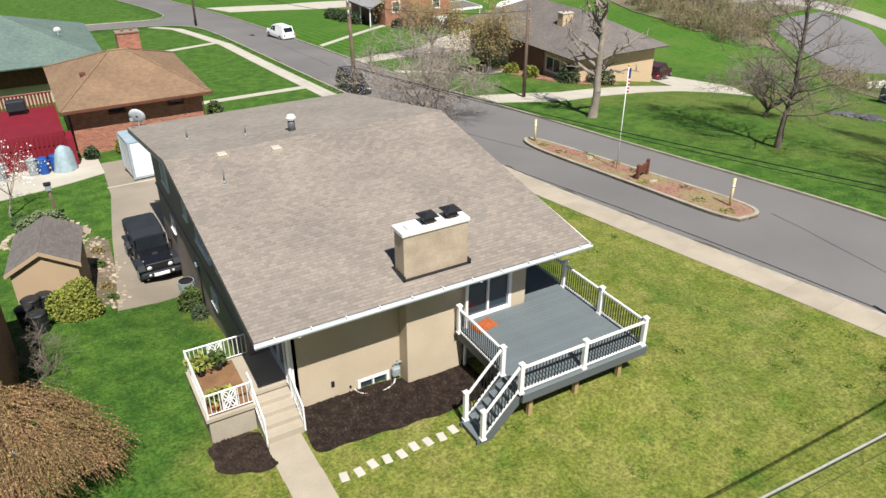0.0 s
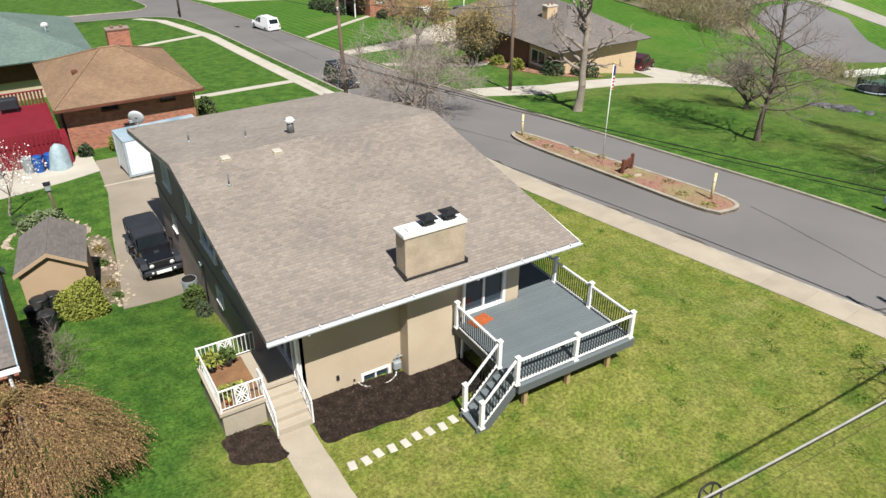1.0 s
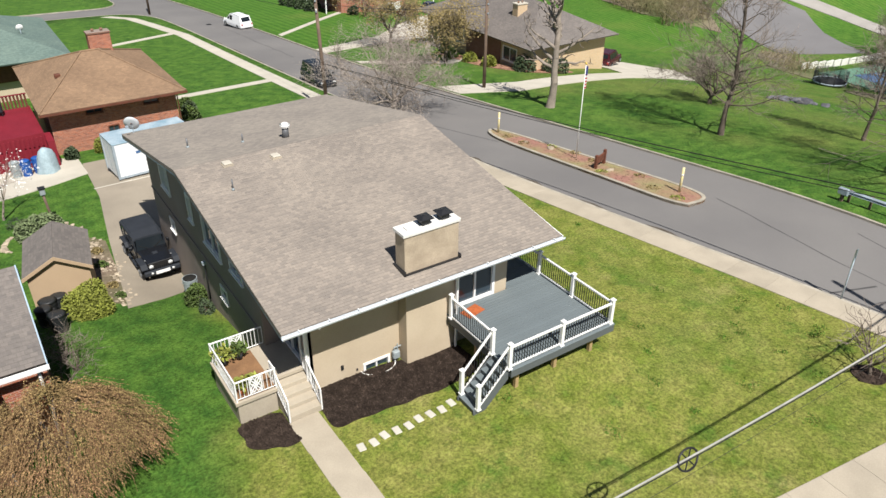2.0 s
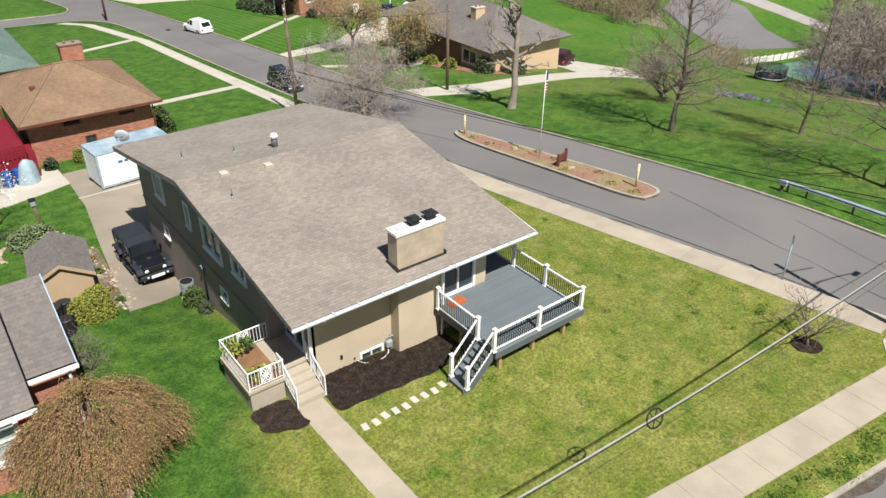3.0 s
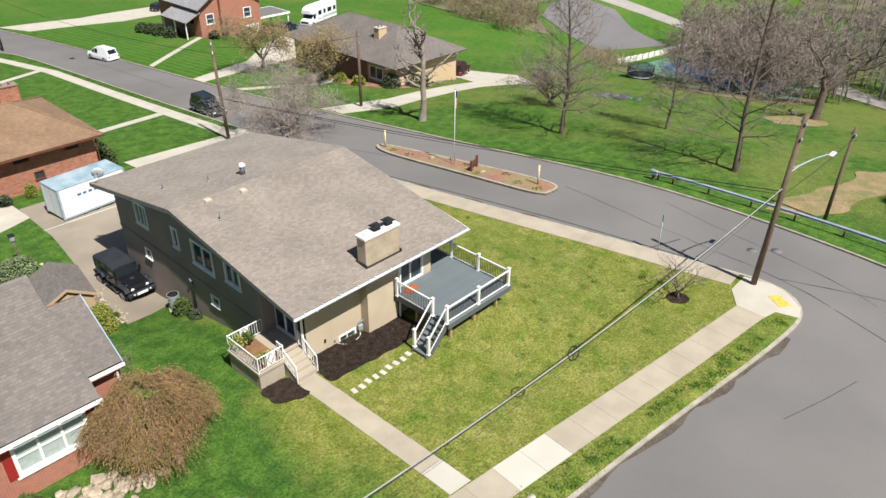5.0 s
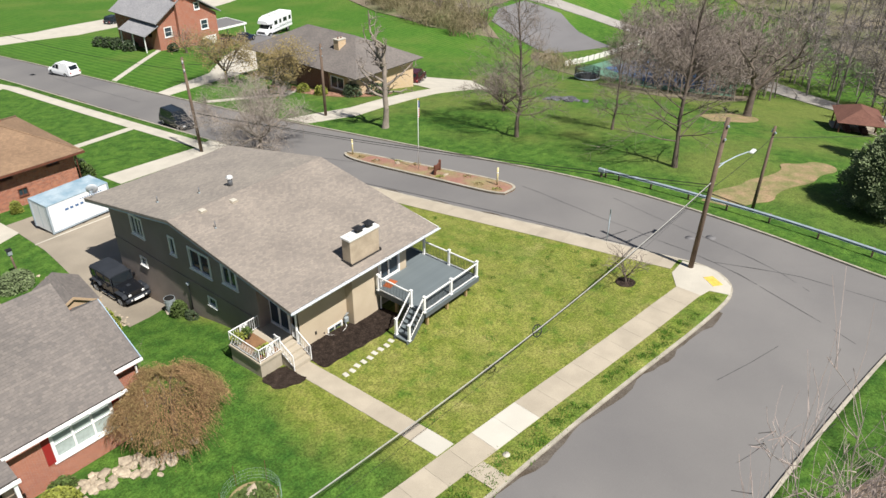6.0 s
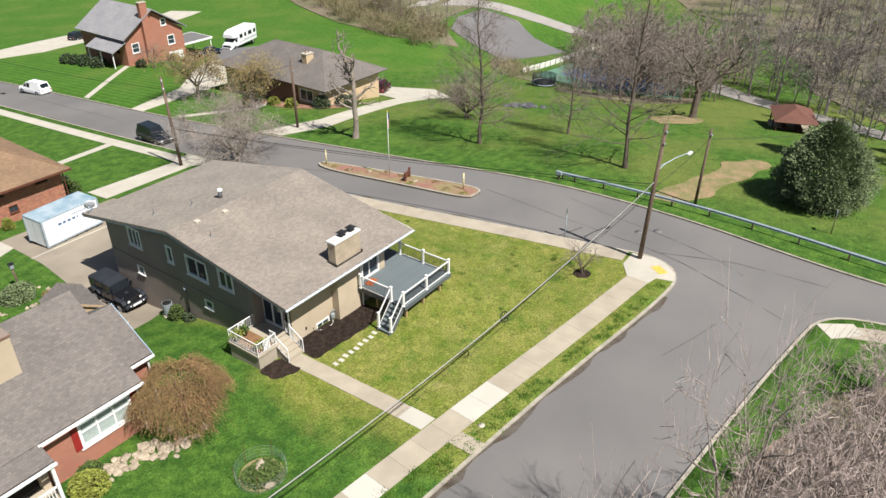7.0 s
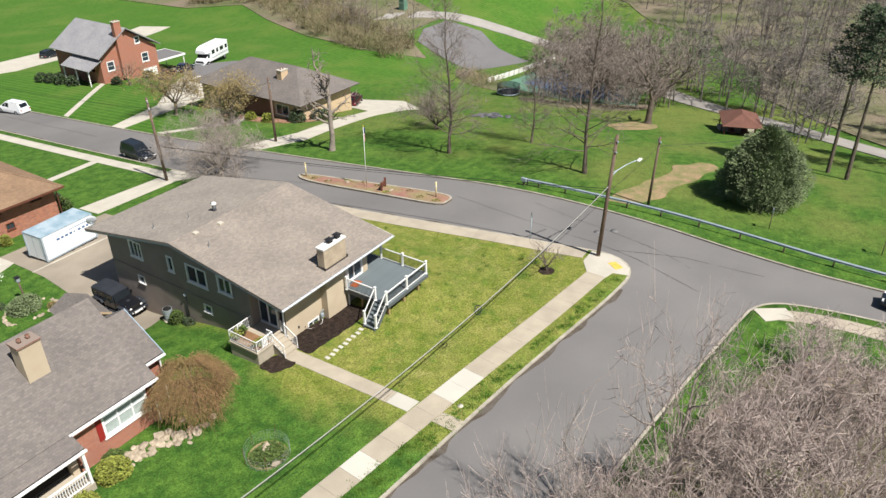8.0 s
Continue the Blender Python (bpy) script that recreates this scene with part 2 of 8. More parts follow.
M["court_green"] = mat("court_green", (0.12, 0.24, 0.17), 0.85, 0.25, 0.2, 8, 0.05)
M["wire_white"] = mat("pale_cable", (0.36, 0.355, 0.33), 0.6, 0.2, 2, 20, 0)
M["wire_black"] = mat("black_cable", (0.02, 0.02, 0.02), 0.6, 0.2, 2, 20, 0)
M["insulator"] = mat("brick_red_wall_box", (0.5, 0.5, 0.48), 0.6, 0.1, 2, 20, 0)


def grass_mat():
    """Lawn: deep green that turns to a paler, yellower green over the sunny corner lawn, with patches, dry spots and mowing streaks."""
    m = bpy.data.materials.new("lawn")
    m.use_nodes = True
    n, l = m.node_tree.nodes, m.node_tree.links
    b = n["Principled BSDF"]
    b.inputs["Roughness"].default_value, b.inputs["Specular IOR Level"].default_value = 0.9, 0.12
    co = n.new("ShaderNodeTexCoord")
    sep = n.new("ShaderNodeSeparateXYZ")
    l.new(co.outputs["Object"], sep.inputs[0])

    def noise_tex(scale, detail=5, rough=0.6):
        t = n.new("ShaderNodeTexNoise")
        t.inputs["Scale"].default_value, t.inputs["Detail"].default_value, t.inputs["Roughness"].default_value = scale, detail, rough
        l.new(co.outputs["Object"], t.inputs["Vector"])
        return t.outputs["Fac"]

    def rng(src, a, c, lo=0.0, hi=1.0):
        r = n.new("ShaderNodeMapRange")
        r.interpolation_type = 'SMOOTHSTEP'
        for k, v in zip(("From Min", "From Max", "To Min", "To Max"), (a, c, lo, hi)):
            r.inputs[k].default_value = v
        l.new(src, r.inputs["Value"])
        return r.outputs[0]

    def op(kind, a, c):
        o = n.new("ShaderNodeMath")
        o.operation = kind
        for i, s in enumerate((a, c)):
            if isinstance(s, float):
                o.inputs[i].default_value = s
            else:
                l.new(s, o.inputs[i])
        return o.outputs[0]

    def blend(f, a, c, kind='MIX'):
        x = n.new("ShaderNodeMix")
        x.data_type, x.blend_type = 'RGBA', kind
        for i, s in ((0, f), (6, a), (7, c)):
            if isinstance(s, (tuple, float)):
                x.inputs[i].default_value = (*s, 1) if isinstance(s, tuple) else s
            else:
                l.new(s, x.inputs[i])
        return x.outputs[2]
    wob = op('MULTIPLY', op('SUBTRACT', noise_tex(0.18, 4), 0.5), 7.0)
    xs = op('ADD', sep.outputs["X"], wob)
    ys = op('ADD', sep.outputs["Y"], wob)
    # the corner lot's own lawn is thinner and yellower than its neighbours'
    # beside the house the green lawn next door runs up to the wall
    west = op('SUBTRACT', xs, rng(ys, -2.5, 7.0, 0.0, 3.4))
    thin = op('MULTIPLY', op('MULTIPLY', rng(west, -4.0, -1.4), rng(xs, 22.0, 25.0, 1.0, 0.0)), op('MULTIPLY', rng(ys, 9.0, 16.0, 1.0, 0.0), rng(ys, -17.0, -12.0)))
    thin = op('MULTIPLY', thin, rng(noise_tex(0.13, 6, 0.65), 0.25, 0.6, 0.45, 1.0))
    park = op('MULTIPLY', rng(xs, 32.0, 40.0), rng(noise_tex(0.07, 5), 0.42, 0.68))
    deep = blend(rng(noise_tex(0.9, 6, 0.7), 0.3, 0.7), (0.032, 0.088, 0.014), (0.088, 0.172, 0.027))
    pale = blend(rng(noise_tex(0.7, 7, 0.75), 0.32, 0.68), (0.135, 0.172, 0.026), (0.235, 0.235, 0.062))
    col = blend(thin, deep, pale)
    col = blend(op('MULTIPLY', park, 0.65), col, (0.165, 0.182, 0.05))
    dry = op('MULTIPLY', rng(noise_tex(0.33, 6, 0.7), 0.56, 0.74), thin)
    col = blend(op('MULTIPLY', dry, 0.65), col, (0.33, 0.285, 0.12))
    lush = op('MULTIPLY', rng(noise_tex(0.5, 5, 0.7), 0.53, 0.68), thin)
    col = blend(op('MULTIPLY', lush, 0.75), col, (0.065, 0.135, 0.018))
    blades = noise_tex(9.0, 8, 0.8)
    col = blend(1.0, col, rng(blades, 0.3, 0.7, 0.38, 1.6), 'MULTIPLY')
    col = blend(1.0, col, rng(noise_tex(2.4, 5, 0.7), 0.3, 0.7, 0.85, 1.15), 'MULTIPLY')
    # mown stripes across the street
    wave = n.new("ShaderNodeTexWave")
    wave.inputs["Scale"].default_value, wave.inputs["Distortion"].default_value = 0.28, 0.6
    l.new(co.outputs["Object"], wave.inputs["Vector"])
    stripe = op('MULTIPLY', rng(sep.outputs["X"], 29.0, 31.0), rng(sep.outputs["Y"], 45.0, 60.0))
    col = blend(op('MULTIPLY', stripe, 0.5), col, blend(wave.outputs["Fac"], (0.035, 0.11, 0.012), (0.085, 0.20, 0.025)))
    l.new(col, b.inputs["Base Color"])
    bp = n.new("ShaderNodeBump")
    bp.inputs["Strength"].default_value, bp.inputs["Distance"].default_value = 0.75, 0.08
    l.new(noise_tex(6.5, 9, 0.85), bp.inputs["Height"])
    l.new(bp.outputs[0], b.inputs["Normal"])
    return m


M["gravel"] = mat("pale_gravel", (0.62, 0.60, 0.55), 0.9, 0.3, 8, 60, 0.8, spec=0.2)
M["litter_dry"] = mat("dry_leaf_litter", (0.20, 0.165, 0.12), 0.95, 0.4, 0.09, 4, 1.0, tint=(0.11, 0.13, 0.055), spec=0.1, depth=0.05)
M["twig_dark"] = mat("dark_twigs", (0.205, 0.182, 0.166), 0.95, 0.3, 0.6, 10, 0, island=0.35, spec=0.1)
M["path_asphalt"] = mat("pale_asphalt", (0.33, 0.31, 0.285), 0.92, 0.15, 0.3, 25, 0.3, spec=0.2)
M["litter"] = mat("leaf_litter", (0.20, 0.15, 0.115), 0.95, 0.45, 0.22, 5, 1.0, tint=(0.10, 0.105, 0.05), spec=0.1, depth=0.05)
M["roof_park"] = shingles("roof_shingles_dark_red", (0.17, 0.085, 0.065), (0.14, 0.07, 0.055))
M["lawn"] = grass_mat()
M["grass_blade"] = mat("grass_blades", (0.085, 0.165, 0.022), 0.8, 0.3, 1.2, 12, 0, island=0.35, spec=0.15)
M["island_soil"] = mat("island_soil", (0.31, 0.165, 0.13), 0.95, 0.35, 0.55, 14, 0.8, tint=(0.27, 0.235, 0.12), spec=0.1, depth=0.04)
M["worn_yellow"] = mat("worn_yellow_paint", (0.62, 0.52, 0.22), 0.7, 0.3, 4, 20, 0.2, tint=(0.55, 0.52, 0.38))
M["slate_heap"] = mat("slate_heap", (0.10, 0.10, 0.112), 0.9, 0.3, 0.8, 10, 0.5, island=0.3, obj=0.35, spec=0.2)


# ---- mesh helpers ----
def add_box(bm, x0, x1, y0, y1, z0, z1, m=None, bevel=0.0):
    vs = [bm.verts.new(p) for p in ((x0, y0, z0), (x1, y0, z0), (x1, y1, z0), (x0, y1, z0), (x0, y0, z1), (x1, y0, z1), (x1, y1, z1), (x0, y1, z1))]
    fs = [bm.faces.new([vs[i] for i in f]) for f in ((3, 2, 1, 0), (4, 5, 6, 7), (0, 1, 5, 4), (1, 2, 6, 5), (2, 3, 7, 6), (3, 0, 4, 7))]
    if bevel:
        out = bmesh.ops.bevel(bm, geom=list({e for f in fs for e in f.edges}), offset=bevel, segments=1, affect='EDGES', profile=0.5)
        vs = list({v for f in out["faces"] for v in f.verts})
    if m is not None:
        for v in vs:
            v.co = m @ v.co
    return vs


def add_tube(bm, a, b, r0, r1=None, n=8, caps=True):
    """A round bar from a to b, tapering from r0 to r1."""
    a, b = Vector(a), Vector(b)
    r1 = r0 if r1 is None else r1
    d = (b - a).normalized()
    u = d.orthogonal().normalized()
    w = d.cross(u)
    rings = [[bm.verts.new(p + (u * math.cos(t) + w * math.sin(t)) * r) for t in (2 * math.pi * i / n for i in range(n))] for p, r in ((a, r0), (b, r1))]
    for i in range(n):
        bm.faces.new((rings[0][i], rings[0][(i + 1) % n], rings[1][(i + 1) % n], rings[1][i]))
    if caps:
        bm.faces.new(rings[0][::-1])
        bm.faces.new(rings[1])


def add_prism(bm, pts, z0, z1):
    """An upright prism over a plan outline (anticlockwise); z0 and z1 are numbers or functions of x, y."""
    f0 = z0 if callable(z0) else (lambda x, y: z0)
    f1 = z1 if callable(z1) else (lambda x, y: z1)
    lo = [bm.verts.new((x, y, f0(x, y))) for x, y in pts]
    hi = [bm.verts.new((x, y, f1(x, y))) for x, y in pts]
    n = len(pts)
    bm.faces.new(hi)
    bm.faces.new(lo[::-1])
    for i in range(n):
        bm.faces.new((lo[i], lo[(i + 1) % n], hi[(i + 1) % n], hi[i]))


def add_slab(bm, pts, thick):
    """A solid plate: a planar outline in space, thickened downwards."""
    hi = [bm.verts.new(p) for p in pts]
    lo = [bm.verts.new((p[0], p[1], p[2] - thick)) for p in pts]
    n = len(pts)
    bm.faces.new(hi)
    bm.faces.new(lo[::-1])
    for i in range(n):
        bm.faces.new((lo[i], lo[(i + 1) % n], hi[(i + 1) % n], hi[i]))


def thing(name, label, category, at=(0, 0, 0), rz=0.0, group="", kind=""):
    ob = new(name)
    ob.empty_display_size = 0.2
    ob.matrix_world = pose(*at, 0, 0, rz)
    return tagged(ob, label, category, group, kind)


def mesh_of(name, bm, material, smooth=False):
    bmesh.ops.recalc_face_normals(bm, faces=bm.faces[:])
    me = bpy.data.meshes.new(name)
    bm.to_mesh(me)
    bm.free()
    me.materials.append(material)
    if smooth:
        me.polygons.foreach_set("use_smooth", [True] * len(me.polygons))
    return me


def part(name, bm, material, parent=None, label="", smooth=False):
    """One mesh object; a child of parent where one is given, in the parent's own coordinates."""
    ob = new(name, mesh_of(name, bm, material, smooth))
    if parent is not None:
        ob.parent = parent
    if label:
        ob["label"] = label
    return ob


def box_part(name, x0, x1, y0, y1, z0, z1, material, parent=None, label="", bevel=0.0):
    bm = bmesh.new()
    add_box(bm, x0, x1, y0, y1, z0, z1, bevel=bevel)
    return part(name, bm, material, parent, label)


def tube_part(name, a, b, r, material, parent=None, r1=None, n=8, label=""):
    bm = bmesh.new()
    add_tube(bm, a, b, r, r1, n)
    return part(name, bm, material, parent, label, n > 6)


def piece(name, me, parent, m):
    """A further object on a shared mesh."""
    ob = new(name, me)
    ob.parent = parent
    ob.matrix_basis = m
    return ob


def mesh_raw(name, verts, faces, material, smooth=False):
    me = bpy.data.meshes.new(name)
    me.from_pydata(verts, [], faces)
    me.materials.append(material)
    if smooth:
        me.polygons.foreach_set("use_smooth", [True] * len(me.polygons))
    return me


# ---- ground ----
def ramp_up(v, w):
    """0 below nought and v above, softened over w."""
    return v if v > 40 * w else w * math.log1p(math.exp(max(-40.0, v / w)))


def g(x, y):
    """The height of the ground: it falls to the back and towards the park, with a hollow at the driveway."""
    z = 0.05 - 0.028 * y - 0.068 * ramp_up(y - 2, 3) + 0.02 * ramp_up(y - 50, 8)
    z += -0.035 * ramp_up(x - 4, 3) - 0.16 * (0.35 + 0.65 / (1 + math.exp((y - 62) / 7))) * ramp_up(x - 45, 4) + 0.185 * ramp_up(x - 98, 8)
    z -= 1.1 * math.exp(-((x - 0.3) / 3.5) ** 2 - ((y - 15) / 5.5) ** 2)
    z += 0.42 * math.exp(-((x - 10.2) / 3.6) ** 2 - ((y + 2.3) / 2.6) ** 2)
    z += 0.35 * math.exp(-((x - 22) / 7) ** 2 - ((y + 14) / 5) ** 2)
    return z


def smooth_line(pts, rounds=2):
    """Corner cutting on an open line."""
    for _ in range(rounds):
        out = [pts[0]]
        for (ax, ay), (bx, by) in zip(pts, pts[1:]):
            out += [(ax * 0.75 + bx * 0.25, ay * 0.75 + by * 0.25), (ax * 0.25 + bx * 0.75, ay * 0.25 + by * 0.75)]
        pts = out + [pts[-1]]
    return pts


def resample(pts, step):
    out = [pts[0]]
    for (ax, ay), (bx, by) in zip(pts, pts[1:]):
        k = max(1, int(math.hypot(bx - ax, by - ay) / step))
        out += [(ax + (bx - ax) * i / k, ay + (by - ay) * i / k) for i in range(1, k + 1)]
    return out


def offset_line(pts, d):
    """A line moved d to its left."""
    out = []
    for i, (x, y) in enumerate(pts):
        (ax, ay), (bx, by) = pts[max(0, i - 1)], pts[min(len(pts) - 1, i + 1)]
        k = math.hypot(bx - ax, by - ay) or 1
        out.append((x - (by - ay) / k * d, y + (bx - ax) / k * d))
    return out


def inside(x, y, poly):
    hit = False
    for (ax, ay), (bx, by) in zip(poly, poly[1:] + poly[:1]):
        if (ay > y) != (by > y) and x < (bx - ax) * (y - ay) / (by - ay) + ax:
            hit = not hit
    return hit


# the kerb lines, each with the road on its left
KERB_NORTHWEST = smooth_line([(-60, 104), (10, 106), (17, 106), (20.4, 102), (21.6, 94), (21.7, 50), (21.3, 30), (20.7, 18), (21.5, 4.6), (22.9, -4), (23.5, -9.0), (23.7, -12.4), (22.0, -14.6), (19.0, -14.75), (9.3, -13.4), (0, -12.5), (-40, -8.7), (-80, -4.9)])
KERB_SOUTH = smooth_line([(-80, -12.7), (-40, -16.7), (8.8, -21.5), (19.0, -22.7), (22.6, -23.3), (24.2, -26.0), (25, -34), (25, -110)])
KERB_EAST = smooth_line([(29, -110), (29, -30), (29.6, -22), (31.8, -10), (32.2, 0), (31.2, 14), (30.6, 30), (29.6, 50), (29.3, 80), (28.6, 110), (25, 150), (14, 230)])
KERB_FAR = smooth_line([(6, 230), (16, 155), (19.8, 124), (18.5, 115), (12, 113.5), (-60, 112)])
KERBS = [resample(k, 1.6) for k in (KERB_NORTHWEST, KERB_SOUTH, KERB_EAST, KERB_FAR)]
ROAD = [p for k in KERBS for p in k]
ISLAND = smooth_line([(25.6, 5.0), (27.3, 4.9), (27.9, 6.4), (27.5, 12), (26.9, 20), (26.6, 23.0), (25.9, 23.8), (25.1, 22.6), (24.8, 20), (25.0, 12), (25.1, 6.2), (25.6, 5.0)], 2)[:-1]


def ground_sheet():
    """One sheet to the horizon; it dips below the road, whose edge the kerbs hide."""
    from mathutils.geometry import delaunay_2d_cdt
    pts, fixed = [], []

    def loop(line, tag):
        start = len(pts)
        for p in line:
            pts.append(Vector(p))
            fixed.append(tag)
        return [(start + i, start + i + 1) for i in range(len(line) - 1)], start
    edges = []
    e, a = loop(ROAD, "road")
    edges += e + [(len(pts) - 1, a)]
    for k in KERBS:
        e, _ = loop(offset_line(k, -0.16), "rim")
        edges += e
    for x0, x1, y0, y1, step in ((-24, 36, -26, 44, 1.0), (-60, 240, -70, 180, 5.0), (-400, 520, -310, 500, 40.0)):
        x = x0
        while x <= x1:
            y = y0
            while y <= y1:
                if step == 1.0 or not (-24 <= x <= 36 and -26 <= y <= 44) and (step == 5.0 or not (-60 <= x <= 240 and -70 <= y <= 180)):
                    pts.append(Vector((x + 0.013, y + 0.007)))
                    fixed.append("grid")
                y += step
            x += step
    v, _, f, vo, _, _ = delaunay_2d_cdt(pts, edges, [], 0, 1e-5)
    verts = []
    for p, orig in zip(v, vo):
        tags = {fixed[i] for i in orig}
        z = g(p.x, p.y)
        if "road" in tags or ("rim" not in tags and inside(p.x, p.y, ROAD)):
            z -= 0.4
        verts.append((p.x, p.y, z))
    me = mesh_raw("ground", verts, [list(t) for t in f], M["lawn"], True)
    return tagged(new("ground", me), "sloping spring lawn, deep green to yellowish, with dry patches", "lawn", kind="structure")


ground_sheet()


def draped(name, outline, step, lift, material, label, category, kind="structure", thick=0.25, fold=None):
    """A plate that follows the ground under a plan outline."""
    from mathutils.geometry import delaunay_2d_cdt
    line = resample(outline + outline[:1], step)[:-1]
    pts = [Vector(p) for p in line]
    n = len(pts)
    xs, ys = [p[0] for p in line], [p[1] for p in line]
    x = min(xs) + step / 2
    while x < max(xs):
        y = min(ys) + step / 2
        while y < max(ys):
            if inside(x, y, line):
                pts.append(Vector((x, y)))
            y += step
        x += step
    v, _, f, _, _, _ = delaunay_2d_cdt(pts, [(i, (i + 1) % n) for i in range(n)], [], 1, 1e-5)
    top = [(p.x, p.y, g(p.x, p.y) + (lift(p.x, p.y) if callable(lift) else lift)) for p in v]
    faces = [list(t) for t in f]
    k = len(top)
    verts = top + top[:n] + [(x, y, z - thick) for x, y, z in top[:n]]
    faces += [[k + i, k + (i + 1) % n, k + n + (i + 1) % n, k + n + i] for i in range(n)]
    me = mesh_raw(name, verts, faces, material, False)
    ob = new(name, me)
    if label:
        tagged(ob, label, category, kind=kind)
    return ob


draped("road", ROAD, 3.0, -0.11, M["asphalt"], "grey worn asphalt street with sealed cracks", "road")


def kerb(line, name="kerb", label="pale concrete kerb along the street", lift=0.02, width=0.18):
    """A run of kerb stones with open joints, each a piece."""
    run = thing(name, label, "kerb", kind="structure")
    far = offset_line(line, -width)
    bm = bmesh.new()
    for i in range(len(line) - 1):
        quad = [line[i], line[i + 1], far[i + 1], far[i]]
        hi = [bm.verts.new((x, y, g(x, y) + lift)) for x, y in quad]
        lo = [bm.verts.new((x, y, g(x, y) - 0.35)) for x, y in quad]
        bm.faces.new(hi)
        for k in range(4):
            bm.faces.new((lo[k], lo[(k + 1) % 4], hi[(k + 1) % 4], hi[k]))
    part("kerb_stones", bm, M["curb"], run)


for k in KERBS:
    kerb(k)


# ---- the house on the corner ----
def wall2d(bm, outline, holes, place, thick):
    """A wall of any outline with rectangular openings; place(u, v, w) gives a point, w running inwards."""
    from mathutils.geometry import delaunay_2d_cdt
    pts, edges = [], []
    rects = [[(a, c), (b, c), (b, d), (a, d)] for a, b, c, d in holes]
    for loop in [outline] + rects:
        s = len(pts)
        pts += [Vector(p) for p in loop]
        edges += [(s + i, s + (i + 1) % len(loop)) for i in range(len(loop))]
    v, _, f, _, _, _ = delaunay_2d_cdt(pts, edges, [], 0, 1e-6)
    for w in (0.0, thick):
        vs = [bm.verts.new(place(p.x, p.y, w)) for p in v]
        for t in f:
            cx, cy = sum(v[i].x for i in t) / 3, sum(v[i].y for i in t) / 3
            if inside(cx, cy, list(outline)) and not any(inside(cx, cy, r) for r in rects):
                bm.faces.new([vs[i] for i in t])
    for loop in [list(outline)] + rects:
        for (a, b), (c, d) in zip(loop, loop[1:] + loop[:1]):
            bm.faces.new([bm.verts.new(p) for p in (place(a, b, 0), place(c, d, 0), place(c, d, thick), place(a, b, thick))])


def plane_x(x, sign):
    """Wall plane at x; u runs along y; sign gives the inward way along x."""
    return lambda u, v, w: Vector((x + sign * w, u, v))


def plane_y(y, sign):
    return lambda u, v, w: Vector((u, y + sign * w, v))


def box_on(bm, place, u0, u1, v0, v1, w0, w1):
    """A box in a wall's own coordinates (w negative: proud of the wall)."""
    c = [place(u, v, w) for w in (w0, w1) for u, v in ((u0, v0), (u1, v0), (u1, v1), (u0, v1))]
    vs = [bm.verts.new(p) for p in c]
    for q in ((0, 1, 2, 3), (7, 6, 5, 4), (0, 4, 5, 1), (1, 5, 6, 2), (2, 6, 7, 3), (3, 7, 4, 0)):
        bm.faces.new([vs[i] for i in q])


def window(parent, place, u0, u1, v0, v1, lights=2, frame_mat=None, fw=0.09, sill=True, pane_mat=None, name="window", proud=0.04, bars=0):
    """A window set in its opening: casing, mullions, a sill and separate panes."""
    frame_mat = frame_mat or M["white"]
    bm = bmesh.new()
    rects = [(u0 - fw * 0.6, u1 + fw * 0.6, v0 - fw * 0.5, v1 + fw * 0.6), (u0 + fw * 0.4, u1 - fw * 0.4, v0 + fw * 0.4, v1 - fw * 0.4)]
    rings = [[bm.verts.new(place(u, v, w)) for u, v in ((a, c), (b, c), (b, d), (a, d))] for a, b, c, d in rects for w in (-proud, 0.1)]
    for p, q in ((rings[0], rings[2]), (rings[3], rings[1]), (rings[1], rings[0]), (rings[2], rings[3])):
        for i in range(4):
            bm.faces.new((p[i], p[(i + 1) % 4], q[(i + 1) % 4], q[i]))
    step = (u1 - u0) / lights
    win = part(name, bm, frame_mat, parent)
    for i in range(1, lights):
        bm = bmesh.new()
        box_on(bm, place, u0 + i * step - fw * 0.3, u0 + i * step + fw * 0.3, v0 + fw * 0.4, v1 - fw * 0.4, -0.01, 0.1)
        part("mullion", bm, frame_mat, win)
    for k in range(bars):
        v = v0 + (v1 - v0) * (k + 1) / (bars + 1)
        for i in range(lights):
            bm = bmesh.new()
            box_on(bm, place, u0 + i * step + fw * 0.35, u0 + (i + 1) * step - fw * 0.35, v - 0.02, v + 0.02, 0.0, 0.1)
            part("glazing_bar", bm, frame_mat, win)
    for i in range(lights):
        bm = bmesh.new()
        box_on(bm, place, u0 + i * step + 0.02, u0 + (i + 1) * step - 0.02, v0 + 0.02, v1 - 0.02, 0.06, 0.075)
        part("pane", bm, pane_mat or M["glass"], win)
    if sill:
        bm = bmesh.new()
        box_on(bm, place, u0 - fw, u1 + fw, v0 - fw * 0.5 - 0.06, v0 - fw * 0.5 - 0.003, -proud - 0.05, 0.05)
        part("sill", bm, frame_mat, win)
    return win


RIDGE_Y, RIDGE_Z, EAVE_Z, BACK_Y, BACK_Z, ROOF_X0, ROOF_X1 = 10.13, 5.38, 3.80, 20.0, 3.56, -0.03, 11.22
house = thing("house", "beige stucco split-level house with a low brown shingle roof", "house")


def roof_z(y):
    """The upper face of the corner house's roof."""
    return EAVE_Z + (RIDGE_Z - EAVE_Z) * y / RIDGE_Y if y < RIDGE_Y else RIDGE_Z + (BACK_Z - RIDGE_Z) * (y - RIDGE_Y) / (BACK_Y - RIDGE_Y)


